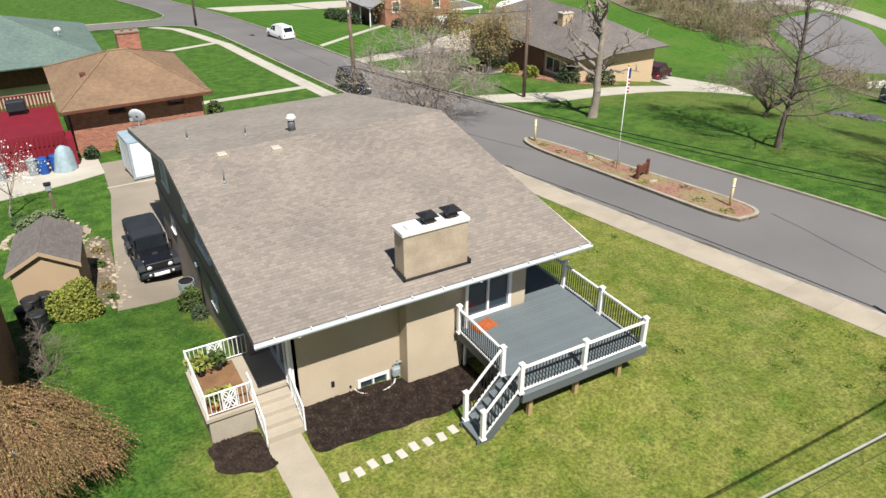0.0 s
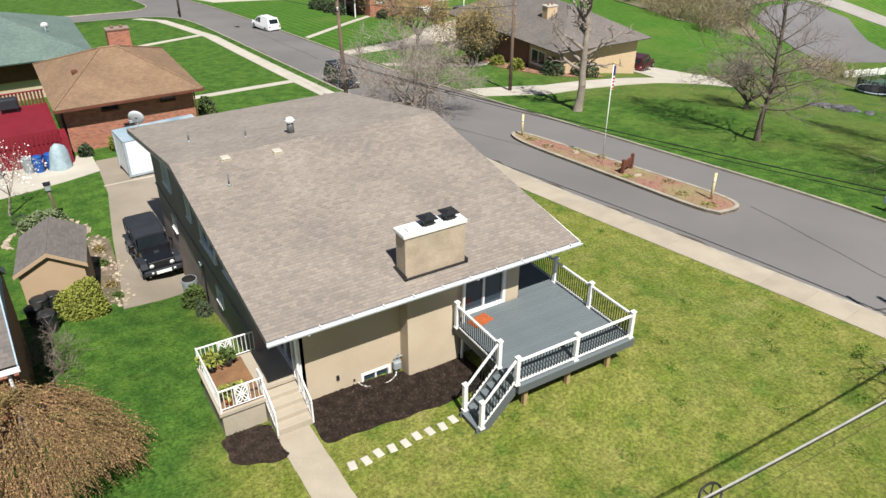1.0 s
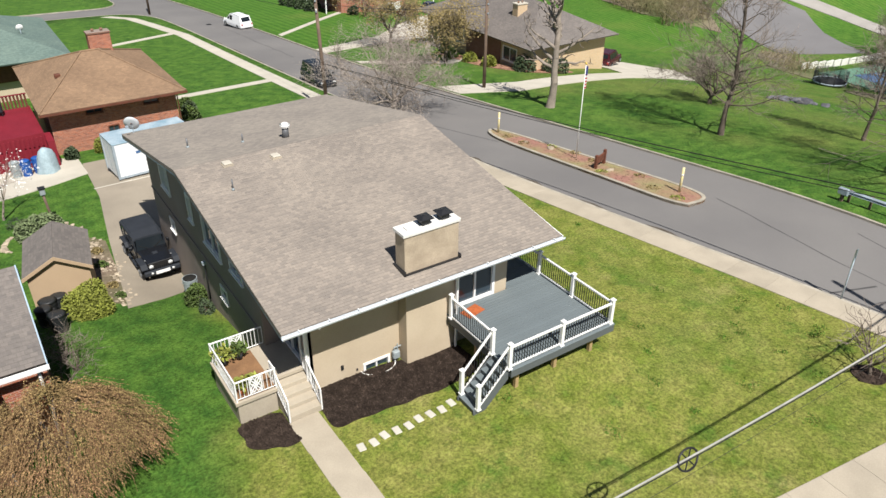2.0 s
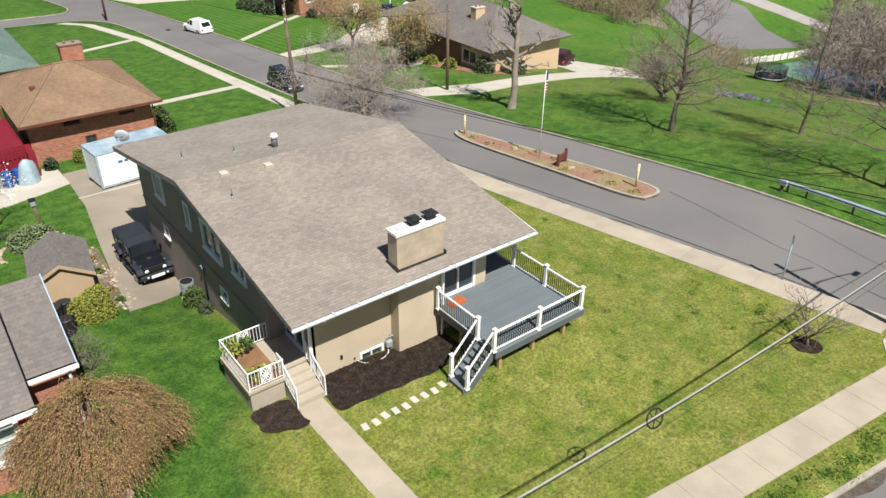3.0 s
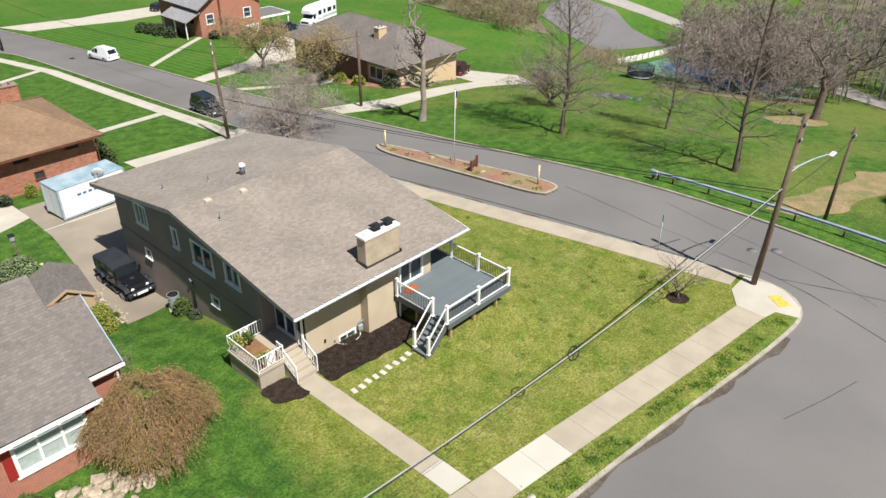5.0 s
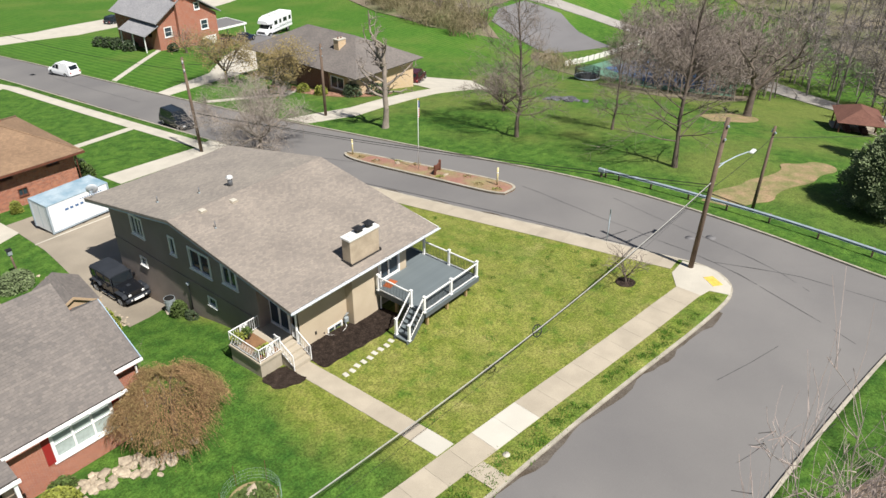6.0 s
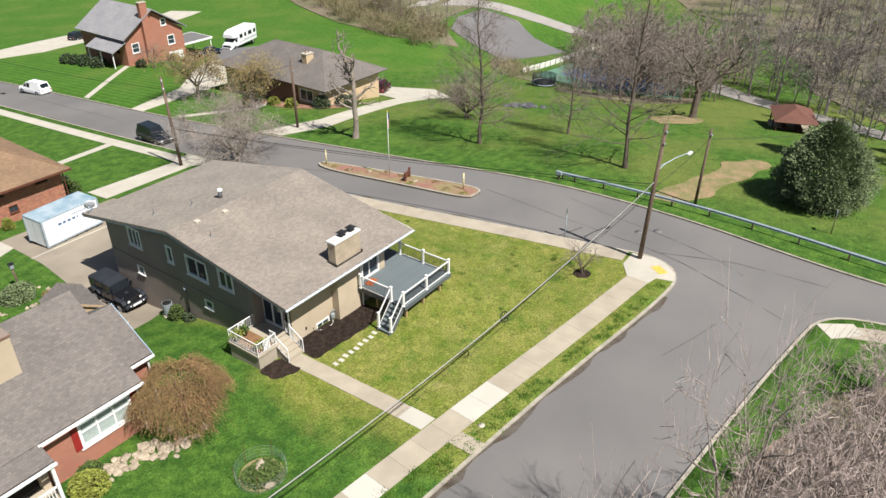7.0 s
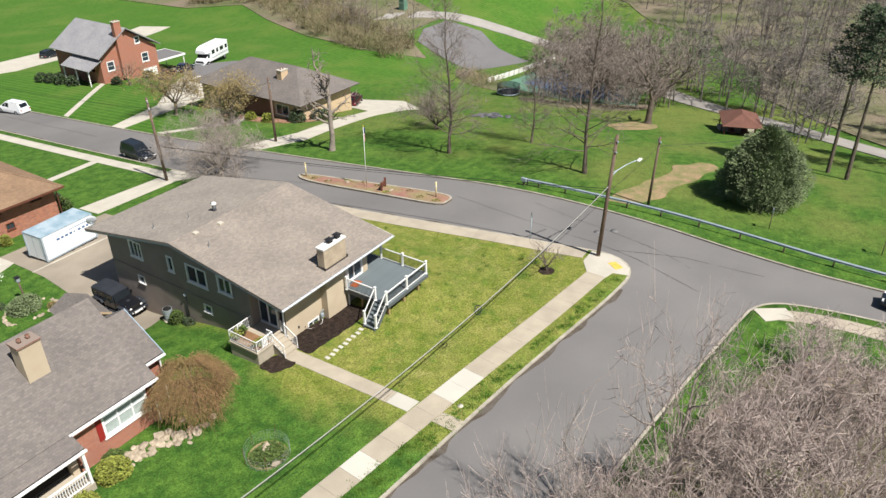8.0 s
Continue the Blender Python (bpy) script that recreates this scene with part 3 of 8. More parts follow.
def slope(parent, name, corners, material, course=0.145, lift=0.007, thick=0.16, label=""):
    """A roof plane (low left, low right, high right, high left) with its shingle courses, each a strip with a raised lower edge."""
    a, b, c, d = [Vector(p) for p in corners]
    ux = (b - a).normalized()
    up = ((d - a) - ux * (d - a).dot(ux)).normalized()
    n = ux.cross(up)
    m = Matrix((ux, up, n)).transposed().to_4x4()
    m.translation = a
    inv = m.inverted()
    la, lb, lc, ld = [inv @ p for p in (a, b, c, d)]
    h = lc.y
    bm = bmesh.new()
    hi = [bm.verts.new(p) for p in (la, lb, lc, ld)]
    lo = [bm.verts.new((p.x, p.y, -thick)) for p in (la, lb, lc, ld)]
    bm.faces.new(lo[::-1])
    for i in range(4):
        bm.faces.new((lo[i], lo[(i + 1) % 4], hi[(i + 1) % 4], hi[i]))
    rows = max(1, int(h / course))
    prev = None
    for i in range(rows + 1):
        f = i / rows
        xa, xb = la.x + (ld.x - la.x) * f, lb.x + (lc.x - lb.x) * f
        low, high = [[bm.verts.new((x, h * f, z)) for x in (xa, xb)] for z in (0.004, lift + 0.004)]
        if prev:
            bm.faces.new((prev[0], prev[1], low[1], low[0]))
        bm.faces.new((low[0], low[1], high[1], high[0]))
        prev = high
    me = bpy.data.meshes.new(name)
    bm.to_mesh(me)
    bm.free()
    me.materials.append(material)
    ob = new(name, me)
    ob.parent = parent
    ob.matrix_basis = m
    if label:
        ob["label"] = label
    return ob


slope(house, "roof", [(ROOF_X0, 0, EAVE_Z), (ROOF_X1, 0, EAVE_Z), (ROOF_X1 + 0.15, RIDGE_Y, RIDGE_Z), (ROOF_X0, RIDGE_Y, RIDGE_Z)], M["roof"], label="brown-grey asphalt shingle roof slope")
slope(house, "roof", [(ROOF_X1, BACK_Y, BACK_Z), (ROOF_X0, BACK_Y, BACK_Z), (ROOF_X0, RIDGE_Y, RIDGE_Z), (ROOF_X1 + 0.15, RIDGE_Y, RIDGE_Z)], M["roof_rear"], label="weathered rear roof slope")
# rake boards, fascia and soffit
for x0, x1, edge in ((-0.02, 0.01, "near"), (ROOF_X1 + 0.05, ROOF_X1 + 0.08, "far")):
    for ya, yb in ((0.0, RIDGE_Y), (RIDGE_Y, BACK_Y)):
        bm = bmesh.new()
        off = 0.12 if edge == "far" else 0.0
        za, zb = roof_z(ya) - 0.03, roof_z(yb) - 0.03
        vs = [bm.verts.new(p) for x, t in ((x0, 0), (x1, 0)) for p in ((x, ya, za - 0.22), (x, yb, zb - 0.22), (x, yb, zb), (x, ya, za))]
        for q in ((0, 1, 2, 3), (7, 6, 5, 4), (0, 4, 5, 1), (1, 5, 6, 2), (2, 6, 7, 3), (3, 7, 4, 0)):
            bm.faces.new([vs[i] for i in q])
        part("rake_board", bm, M["blue_trim"] if edge == "near" else M["white"], house, "blue-grey rake board" if edge == "near" else "")
bm = bmesh.new()
prof = [(-0.13, -0.02), (-0.15, -0.03), (-0.15, -0.07), (-0.12, -0.13), (-0.01, -0.13), (-0.01, -0.02), (-0.02, -0.02), (-0.02, -0.12), (-0.11, -0.12), (-0.135, -0.065), (-0.135, -0.03)]
ends = [[bm.verts.new((x, y, EAVE_Z + z)) for y, z in prof] for x in (-0.05, ROOF_X1 + 0.05)]
for i in range(len(prof)):
    j = (i + 1) % len(prof)
    bm.faces.new((ends[0][i], ends[0][j], ends[1][j], ends[1][i]))
bm.faces.new(ends[0])
bm.faces.new(ends[1][::-1])
part("gutter", bm, M["gutter"], house, "pale grey-white metal gutter")
for i in range(11):
    box_part("gutter_bracket", 0.5 + i * 1.03, 0.53 + i * 1.03, -0.17, 0.06, EAVE_Z - 0.015, EAVE_Z + 0.012, M["white"], house)

# walls
FRONT_Y, DOOR_Y = 1.45, 1.10
soff = 0.20
sidewall = [(3.75, -1.4), (18.2, -3.4), (18.2, roof_z(18.2) - soff), (RIDGE_Y, RIDGE_Z - soff), (3.75, roof_z(3.75) - soff)]
SIDE_WINDOWS = [(14.35, 15.6, 2.45, 3.72, 3), (10.95, 11.45, 2.55, 3.66, 1), (7.6, 9.5, 2.36, 3.68, 2), (5.2, 6.4, 2.62, 3.78, 2), (14.75, 15.4, 0.25, 0.8, 1), (7.6, 8.3, 0.32, 0.85, 1)]
bm = bmesh.new()
wall2d(bm, sidewall, [w[:4] for w in SIDE_WINDOWS], plane_x(0.55, 1), 0.25)
part("wall", bm, M["shaded_wall"], house, "rendered side wall, its shade put into the grey-brown colour")
for i, (a, b, c, d, k) in enumerate(SIDE_WINDOWS):
    window(house, plane_x(0.55, 1), a, b, c, d, k, M["white"], 0.13 if i < 4 else 0.09)
box_part("belt_course", 0.50, 0.55, 3.8, 18.2, 1.28, 1.33, M["shaded_wall"], house)
bm = bmesh.new()
wall2d(bm, [(FRONT_Y, -0.5), (3.75, -0.5), (3.75, roof_z(3.75) - soff), (FRONT_Y, roof_z(FRONT_Y) - soff)], [(1.95, 3.6, 0.9, 2.95)], plane_x(1.25, 1), 0.2)
part("wall", bm, M["shaded_wall"], house)
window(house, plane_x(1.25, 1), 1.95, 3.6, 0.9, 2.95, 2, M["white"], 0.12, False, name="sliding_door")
box_part("wall", 0.55, 1.25, 3.55, 3.75, -0.5, roof_z(3.6) - soff, M["shaded_wall"], house)
bm = bmesh.new()
wall2d(bm, [(1.25, -0.6), (6.95, -0.6), (6.95, roof_z(1.45) - soff), (1.25, roof_z(1.45) - soff)], [(3.4, 4.4, -0.32, 0.14)], plane_y(FRONT_Y, 1), 0.25)
part("wall", bm, M["stucco"], house, "beige stucco front wall")
window(house, plane_y(FRONT_Y, 1), 3.4, 4.4, -0.32, 0.14, 2, M["white"], 0.09, False)
bm = bmesh.new()
wall2d(bm, [(6.9, -0.6), (9.55, -0.6), (9.55, roof_z(1.1) - soff), (6.9, roof_z(1.1) - soff)], [(7.2, 8.88, 1.48, 3.5)], plane_y(DOOR_Y, 1), 0.25)
part("wall", bm, M["stucco"], house)
window(house, plane_y(DOOR_Y, 1), 7.2, 8.88, 1.48, 3.5, 2, M["white"], 0.12, False, name="sliding_door")
bm = bmesh.new()
wall2d(bm, [(1.35, -0.8), (18.2, -3.4), (18.2, roof_z(18.2) - soff), (RIDGE_Y, RIDGE_Z - soff), (1.35, roof_z(1.35) - soff)], [], plane_x(9.55, -1), 0.25)
part("wall", bm, M["stucco"], house)
box_part("wall", 0.8, 9.3, 17.95, 18.2, -3.4, roof_z(18.2) - soff, M["shaded_wall"], house)
box_part("breast", 4.88, 6.9, 0.88, 1.45, -0.5, roof_z(0.9) - soff, M["stucco"], house, "beige stucco chimney breast", 0.01)
bm = bmesh.new()
add_box(bm, 0.05, ROOF_X1 - 0.02, 0.02, 0.06, EAVE_Z - 0.2, EAVE_Z - 0.02)
part("fascia", bm, M["white"], house)
# downspouts and the white corner post
for pts in ([(6.98, -0.08, 3.66), (6.98, 0.72, 3.35), (6.98, 0.80, -0.15)], [(1.18, -0.08, 3.66), (1.18, 1.30, 3.3), (1.18, 1.36, 0.0)]):
    bm = bmesh.new()
    for a, b in zip(pts, pts[1:]):
        add_tube(bm, a, b, 0.055, n=6)
    part("downspout", bm, M["white"], house)
box_part("corner_trim", 1.21, 1.32, 1.40, 1.448, -0.2, 3.6, M["white"], house)
# wall fittings
box_part("wall_vent", 2.46, 2.56, 1.40, 1.448, 0.32, 0.50, M["dark_plastic"], house)
box_part("wall_vent", 3.06, 3.12, 1.41, 1.448, 0.02, 0.1, M["dark_plastic"], house)
meter = part("gas_meter", (lambda b: (add_box(b, 4.50, 4.78, 1.18, 1.38, 0.02, 0.36, bevel=0.04), add_tube(b, (4.58, 1.3, -0.3), (4.58, 1.3, 0.5), 0.025), add_tube(b, (4.72, 1.3, 0.3), (4.72, 1.3, 0.62), 0.025), add_tube(b, (4.58, 1.3, 0.5), (4.86, 1.3, 0.5), 0.025))and b)(bmesh.new()), M["grey_plastic"], house, "grey gas meter on the front wall")
bm = bmesh.new()
n = 14
arc = [(3.95 + 0.72 * math.cos(math.pi + math.pi * i / n), 1.45 + 0.52 * math.sin(math.pi + math.pi * i / n)) for i in range(n + 1)]
inner = [(3.95 + 0.68 * math.cos(math.pi + math.pi * i / n), 1.45 + 0.48 * math.sin(math.pi + math.pi * i / n)) for i in range(n + 1)]
for i in range(n):
    q = [arc[i], arc[i + 1], inner[i + 1], inner[i]]
    add_prism(bm, q, -0.7, -0.12)
part("window_well", bm, M["white_worn"], house, "white half-round window well")
bm = bmesh.new()
add_prism(bm, inner, -0.7, -0.2)
part("well_floor", bm, M["gravel"], house, "pale gravel in the window well")
# wall lamp and hose pipe on the side wall
tube_part("hose_pipe", (0.50, 10.2, -0.9), (0.50, 10.2, 0.9), 0.03, M["black_metal"], house)
box_part("wall_lamp", 0.40, 0.548, 10.12, 10.28, 0.86, 0.99, M["steel"], house)

# the chimney above the roof
chimney = thing("chimney", "tan block chimney stack with a white cap and black flue covers", "chimney", (0, 0, 0))
bm = bmesh.new()
add_box(bm, 4.76, 6.95, 0.70, 1.32, 3.55, 5.36, bevel=0.015)
part("shaft", bm, M["chimney_stone"], chimney)
bm = bmesh.new()
add_box(bm, 4.70, 7.0, 0.65, 1.37, 5.363, 5.50, bevel=0.02)
add_box(bm, 4.95, 5.3, 0.83, 1.13, 5.50, 5.57, bevel=0.02)
part("cap", bm, M["white_worn"], chimney, "white painted cap")
for cx in (5.72, 6.5):
    bm = bmesh.new()
    add_box(bm, cx - 0.16, cx + 0.16, 0.86, 1.16, 5.503, 5.64)
    f = part("flue", bm, M["dark_plastic"], chimney)
    bm = bmesh.new()
    top = [(cx - 0.26, 0.75), (cx + 0.26, 0.75), (cx + 0.26, 1.27), (cx - 0.26, 1.27)]
    add_prism(bm, top, 5.72, 5.745)
    for p in top:
        add_tube(bm, (cx + (p[0] - cx) * 0.6, 1.01 + (p[1] - 1.01) * 0.55, 5.62), (cx + (p[0] - cx) * 0.6, 1.01 + (p[1] - 1.01) * 0.55, 5.72), 0.012, n=5)
    lo = [bm.verts.new((x, y, 5.745)) for x, y in [(cx - 0.22, 0.79), (cx + 0.22, 0.79), (cx + 0.22, 1.23), (cx - 0.22, 1.23)]]
    apex = bm.verts.new((cx, 1.01, 5.83))
    for i in range(4):
        bm.faces.new((lo[i], lo[(i + 1) % 4], apex))
    part("flue_cover", bm, M["black_metal"], chimney, "black metal flue cover")
bm = bmesh.new()
for x0, x1, y0, y1 in ((4.70, 7.01, 0.62, 0.70), (4.68, 4.76, 0.62, 1.4), (6.95, 7.03, 0.62, 1.4)):
    add_box(bm, x0, x1, y0, y1, roof_z(y0) - 0.02, roof_z(y1) + 0.05)
part("flashing", bm, M["black_metal"], chimney)


def roof_pipe(x, y, h, r):
    p = thing("vent_pipe", "grey plumbing vent pipe through the roof", "vent pipe", (x, y, roof_z(y)), group="vent pipes")
    tube_part("pipe", (0, 0, -0.05), (0, 0, h), r * 0.8, M["steel_dark"], p)
    tube_part("collar", (0, 0, 0.0), (0, 0, 0.08), r * 2.2, M["grey_plastic"], p, r * 1.2)


for x, y, h, r in ((1.53, 13.7, 0.42, 0.045), (3.58, 12.4, 0.4, 0.04), (1.52, 7.9, 0.45, 0.035)):
    roof_pipe(x, y, h, r)
for x, y in ((1.95, 9.7), (3.9, 9.45)):
    v = thing("roof_vent", "tan square box vent on the shingles", "roof vent", (x, y, roof_z(y)), group="roof vents")
    box_part("base", -0.21, 0.21, -0.21, 0.21, -0.06, 0.035, M["concrete"], v)
    box_part("hood", -0.17, 0.17, -0.18, 0.17, 0.038, 0.11, M["concrete_pale"], v, bevel=0.02)
fan = thing("roof_ventilator", "white-capped galvanised round ventilator near the ridge", "roof ventilator", (5.25, 11.55, roof_z(11.55)))
tube_part("neck", (0, 0, -0.05), (0, 0, 0.5), 0.16, M["steel_dark"], fan, 0.14, 14)
bm = bmesh.new()
for a, b, r0, r1 in ((0.46, 0.52, 0.16, 0.22), (0.52, 0.61, 0.22, 0.22), (0.61, 0.68, 0.22, 0.09)):
    add_tube(bm, (0, 0, a), (0, 0, b), r0, r1, 16)
part("cap", bm, M["white"], fan, "white cap", True)
dish = thing("satellite_dish", "pale grey satellite dish at the roof's rear corner", "satellite dish", (0.5, 19.7, roof_z(19.7)))
bm = bmesh.new()
rings = [[bm.verts.new(Vector((r * math.cos(t), r * r * 0.25 - 0.1, r * 1.15 * math.sin(t)))) for t in (2 * math.pi * i / 18 for i in range(18))] for r in (0.06, 0.2, 0.36, 0.37, 0.2, 0.05)]
for j, rr in enumerate(rings[3:]):
    for v in rr:
        v.co.y += 0.03
for r0, r1 in zip(rings, rings[1:]):
    for i in range(18):
        bm.faces.new((r0[i], r0[(i + 1) % 18], r1[(i + 1) % 18], r1[i]))
bmesh.ops.transform(bm, matrix=pose(0, 0, 0.55, 25, 0, -25), verts=bm.verts[:])
part("reflector", bm, M["gutter"], dish, smooth=True)
bm = bmesh.new()
add_tube(bm, (0, 0, -0.03), (0, 0.05, 0.5), 0.025)
add_tube(bm, (0, 0.0, 0.3), (-0.35, -0.5, 0.52), 0.015)
add_box(bm, -0.42, -0.28, -0.56, -0.44, 0.48, 0.6)
part("mast", bm, M["steel"], dish)


# ---- the deck ----
DECK_Z = 1.42
deck = thing("deck", "grey composite deck with white posts on timber supports", "deck")
for a, b in (((6.66, -2.92), (11.44, -2.88)), ((6.66, -2.88), (6.70, 0.84)), ((11.40, -2.88), (11.44, 6.0))):
    box_part("fascia", a[0], b[0], a[1], b[1], DECK_Z - 0.32, DECK_Z - 0.03, M["deck_dark"], deck, "dark grey rim board")
for k in range(7):
    box_part("joist", 6.8 + k * 0.75, 6.84 + k * 0.75, -2.87, 1.0, DECK_Z - 0.27, DECK_Z - 0.05, M["deck_dark"], deck)
nb = 28
me_board = mesh_of("board", (lambda b: add_box(b, 6.64, 11.46, 0, 0.136, -0.028, 0.0, bevel=0.004) and b)(bmesh.new()), M["deck"])
for i in range(nb):
    piece("board", me_board, deck, Matrix.Translation((0, -2.94 + i * 0.1428, DECK_Z)))
me_board2 = mesh_of("board", (lambda b: add_box(b, 9.57, 11.46, 0, 0.136, -0.028, 0.0, bevel=0.004) and b)(bmesh.new()), M["deck"])
for i in range(34):
    piece("board", me_board2, deck, Matrix.Translation((0, -2.94 + (nb + i) * 0.1428, DECK_Z)))
for x, y in ((10.75, -2.5), (9.0, -2.5), (7.25, -2.5), (10.75, 0.4), (7.25, -0.2)):
    box_part("support", x - 0.07, x + 0.07, y - 0.07, y + 0.07, g(x, y) - 0.2, DECK_Z - 0.28, M["timber"], deck, "raw timber support post")
bm = bmesh.new()
add_box(bm, 6.9, 11.3, -2.6, -2.42, DECK_Z - 0.42, DECK_Z - 0.325)
part("beam", bm, M["timber"], deck)

POST_TOP = 2.47
post_me = mesh_of("post", (lambda b: (add_box(b, -0.065, 0.065, -0.065, 0.065, 0, 1.03, bevel=0.006), add_box(b, -0.085, 0.085, -0.085, 0.085, 1.03, 1.06), add_box(b, -0.06, 0.06, -0.06, 0.06, 1.06, 1.085), add_box(b, -0.085, 0.085, -0.085, 0.085, 0.0, 0.05)) and b)(bmesh.new()), M["white"])


def rail_run(parent, a, b, low=0.10, high=0.90, baluster=None, gap=0.11, size=0.011, rail=0.035, rails_mat=None):
    """Top and bottom rail between two points on the floor, with slim upright bars; slopes where the points do."""
    a, b = Vector(a), Vector(b)
    d = b - a
    flat = Vector((d.x, d.y, 0))
    length = flat.length
    side = Vector((-flat.y, flat.x, 0)).normalized()
    for h, name in ((high, "top_rail"), (low, "bottom_rail")):
        bm = bmesh.new()
        w = rail if name == "top_rail" else rail * 0.7
        vs = [bm.verts.new(p + side * s + Vector((0, 0, h + z))) for p in (a, b) for s, z in ((-w, -0.03), (w, -0.03), (w, 0.03), (-w, 0.03))]
        for q in ((0, 1, 2, 3), (7, 6, 5, 4), (0, 4, 5, 1), (1, 5, 6, 2), (2, 6, 7, 3), (3, 7, 4, 0)):
            bm.faces.new([vs[i] for i in q])
        part(name, bm, rails_mat or M["white"], parent)
    k = max(2, int(length / gap))
    bm = bmesh.new()
    add_box(bm, -size, size, -size, size, low, high - 0.03)
    me = mesh_of("baluster", bm, baluster or M["black_metal"])
    for i in range(1, k):
        piece("baluster", me, parent, Matrix.Translation(a + d * (i / k)))


railing = thing("deck_railing", "white deck railing with slim black balusters", "railing")
POSTS = [(11.32, -2.81), (11.32, -0.76), (11.32, 1.2), (11.32, 3.2), (11.32, 5.9), (8.95, -2.81), (6.64, -2.81), (6.64, -1.86), (6.64, 0.62)]
for x, y in POSTS:
    piece("post", post_me, railing, Matrix.Translation((x, y, DECK_Z)))
for (ax, ay), (bx, by) in (((11.32, 5.84), (11.32, 3.26)), ((11.32, 3.14), (11.32, 1.26)), ((11.32, 1.14), (11.32, -0.70)), ((11.32, -0.82), (11.32, -2.75)), ((11.26, -2.81), (9.01, -2.81)), ((8.89, -2.81), (6.70, -2.81)), ((6.64, -1.80), (6.64, 0.56))):
    rail_run(railing, (ax, ay, DECK_Z), (bx, by, DECK_Z))

stairs = thing("deck_stairs", "grey deck stairs with white posts and sloping railings", "stairs")
STEPS, RUN = 6, 0.225
ST_X = 6.62
st_bottom = ST_X - STEPS * RUN
foot_z = g(st_bottom, -2.3)
rise = (DECK_Z - foot_z) / (STEPS + 1)
for i in range(STEPS):
    z = DECK_Z - rise * (i + 1)
    x1 = ST_X - RUN * i
    box_part("tread", x1 - RUN - 0.025, x1, -2.76, -1.90, z - 0.035, z, M["deck"], stairs)
    box_part("riser", x1 - RUN + 0.0, x1 - RUN + 0.018, -2.74, -1.92, z - rise + 0.002, z - 0.037, M["deck_dark"], stairs)
for y0 in (-2.81, -1.90):
    bm = bmesh.new()
    pts = [(ST_X, DECK_Z - 0.04), (st_bottom - 0.06, foot_z + rise * 0.75), (st_bottom - 0.06, foot_z - 0.1), (st_bottom + 0.3, foot_z - 0.1), (ST_X, DECK_Z - 0.42)]
    a = [bm.verts.new((x, y0, z)) for x, z in pts]
    b = [bm.verts.new((x, y0 + 0.045, z)) for x, z in pts]
    bm.faces.new(a)
    bm.faces.new(b[::-1])
    for i in range(5):
        bm.faces.new((a[i], a[(i + 1) % 5], b[(i + 1) % 5], b[i]))
    part("stringer", bm, M["deck_dark"], stairs)
for y in (-2.81, -1.86):
    zb = foot_z + rise
    piece("post", post_me, stairs, Matrix.Translation((st_bottom + 0.12, y, zb)))
    rail_run(stairs, (ST_X - 0.06, y, DECK_Z + 0.02), (st_bottom + 0.18, y, zb + 0.02), 0.1, 0.92)

doormat = thing("door_mat", "orange coir mat at the sliding door", "door mat", (7.55, 0.55, DECK_Z), 12)
box_part("mat_body", -0.42, 0.42, -0.26, 0.26, 0.002, 0.022, M["mat_orange"], doormat, bevel=0.006)


def garden_chair(x, y, rz):
    c = thing("deck_chair", "dark metal patio chair in the shade under the eaves", "chair", (x, y, DECK_Z), rz, "patio chairs")
    box_part("seat", -0.25, 0.25, -0.25, 0.25, 0.42, 0.46, M["black_metal"], c, bevel=0.01)
    for i in range(5):
        tube_part("back_bar", (-0.2 + i * 0.1, 0.24, 0.45), (-0.2 + i * 0.1, 0.32, 0.92), 0.012, M["black_metal"], c, n=6)
    tube_part("back_rail", (-0.25, 0.33, 0.93), (0.25, 0.33, 0.93), 0.016, M["black_metal"], c, n=6)
    for sx in (-0.23, 0.23):
        for sy in (-0.22, 0.22):
            tube_part("leg", (sx, sy, 0.0), (sx, sy, 0.42), 0.015, M["black_metal"], c, n=6)
        tube_part("arm", (sx, -0.22, 0.66), (sx, 0.27, 0.66), 0.014, M["black_metal"], c, n=6)


garden_chair(9.95, 2.2, 160)
table = thing("patio_table", "dark round patio table under the eaves", "table", (10.3, 3.2, DECK_Z))
tube_part("tabletop", (0, 0, 0.70), (0, 0, 0.73), 0.42, M["black_metal"], table, n=20)
tube_part("pedestal", (0, 0, 0.02), (0, 0, 0.70), 0.03, M["black_metal"], table)
tube_part("foot", (0, 0, 0.0), (0, 0, 0.025), 0.25, M["black_metal"], table, n=16)


# ---- the side porch and its steps ----
PF = 0.85
porch = thing("porch", "raised concrete porch with brown carpet and concrete steps", "porch")
bm = bmesh.new()
add_box(bm, -1.36, 1.25, 1.75, 3.72, -1.2, PF - 0.12)
add_box(bm, -1.36, -0.03, 1.25, 1.75, -1.2, PF - 0.12)
part("base", bm, M["concrete"], porch)
bm = bmesh.new()
add_box(bm, -1.44, 1.248, 1.70, 3.74, PF - 0.118, PF)
add_box(bm, -1.44, 0.0, 1.17, 1.70, PF - 0.118, PF)
part("slab", bm, M["concrete"], porch)
box_part("carpet", -1.30, -0.02, 1.28, 3.62, PF + 0.003, PF + 0.015, M["porch_floor"], porch, "worn rust-brown outdoor carpet")
for i in range(4):
    z = PF - PF / 5 * (i + 1)
    box_part("step", 0.02, 1.17, 1.72 - 0.34 * (i + 1), 1.72 - 0.34 * i + 0.01, -0.4, z, M["concrete"], porch, bevel=0.012)
IRON = M["white"]


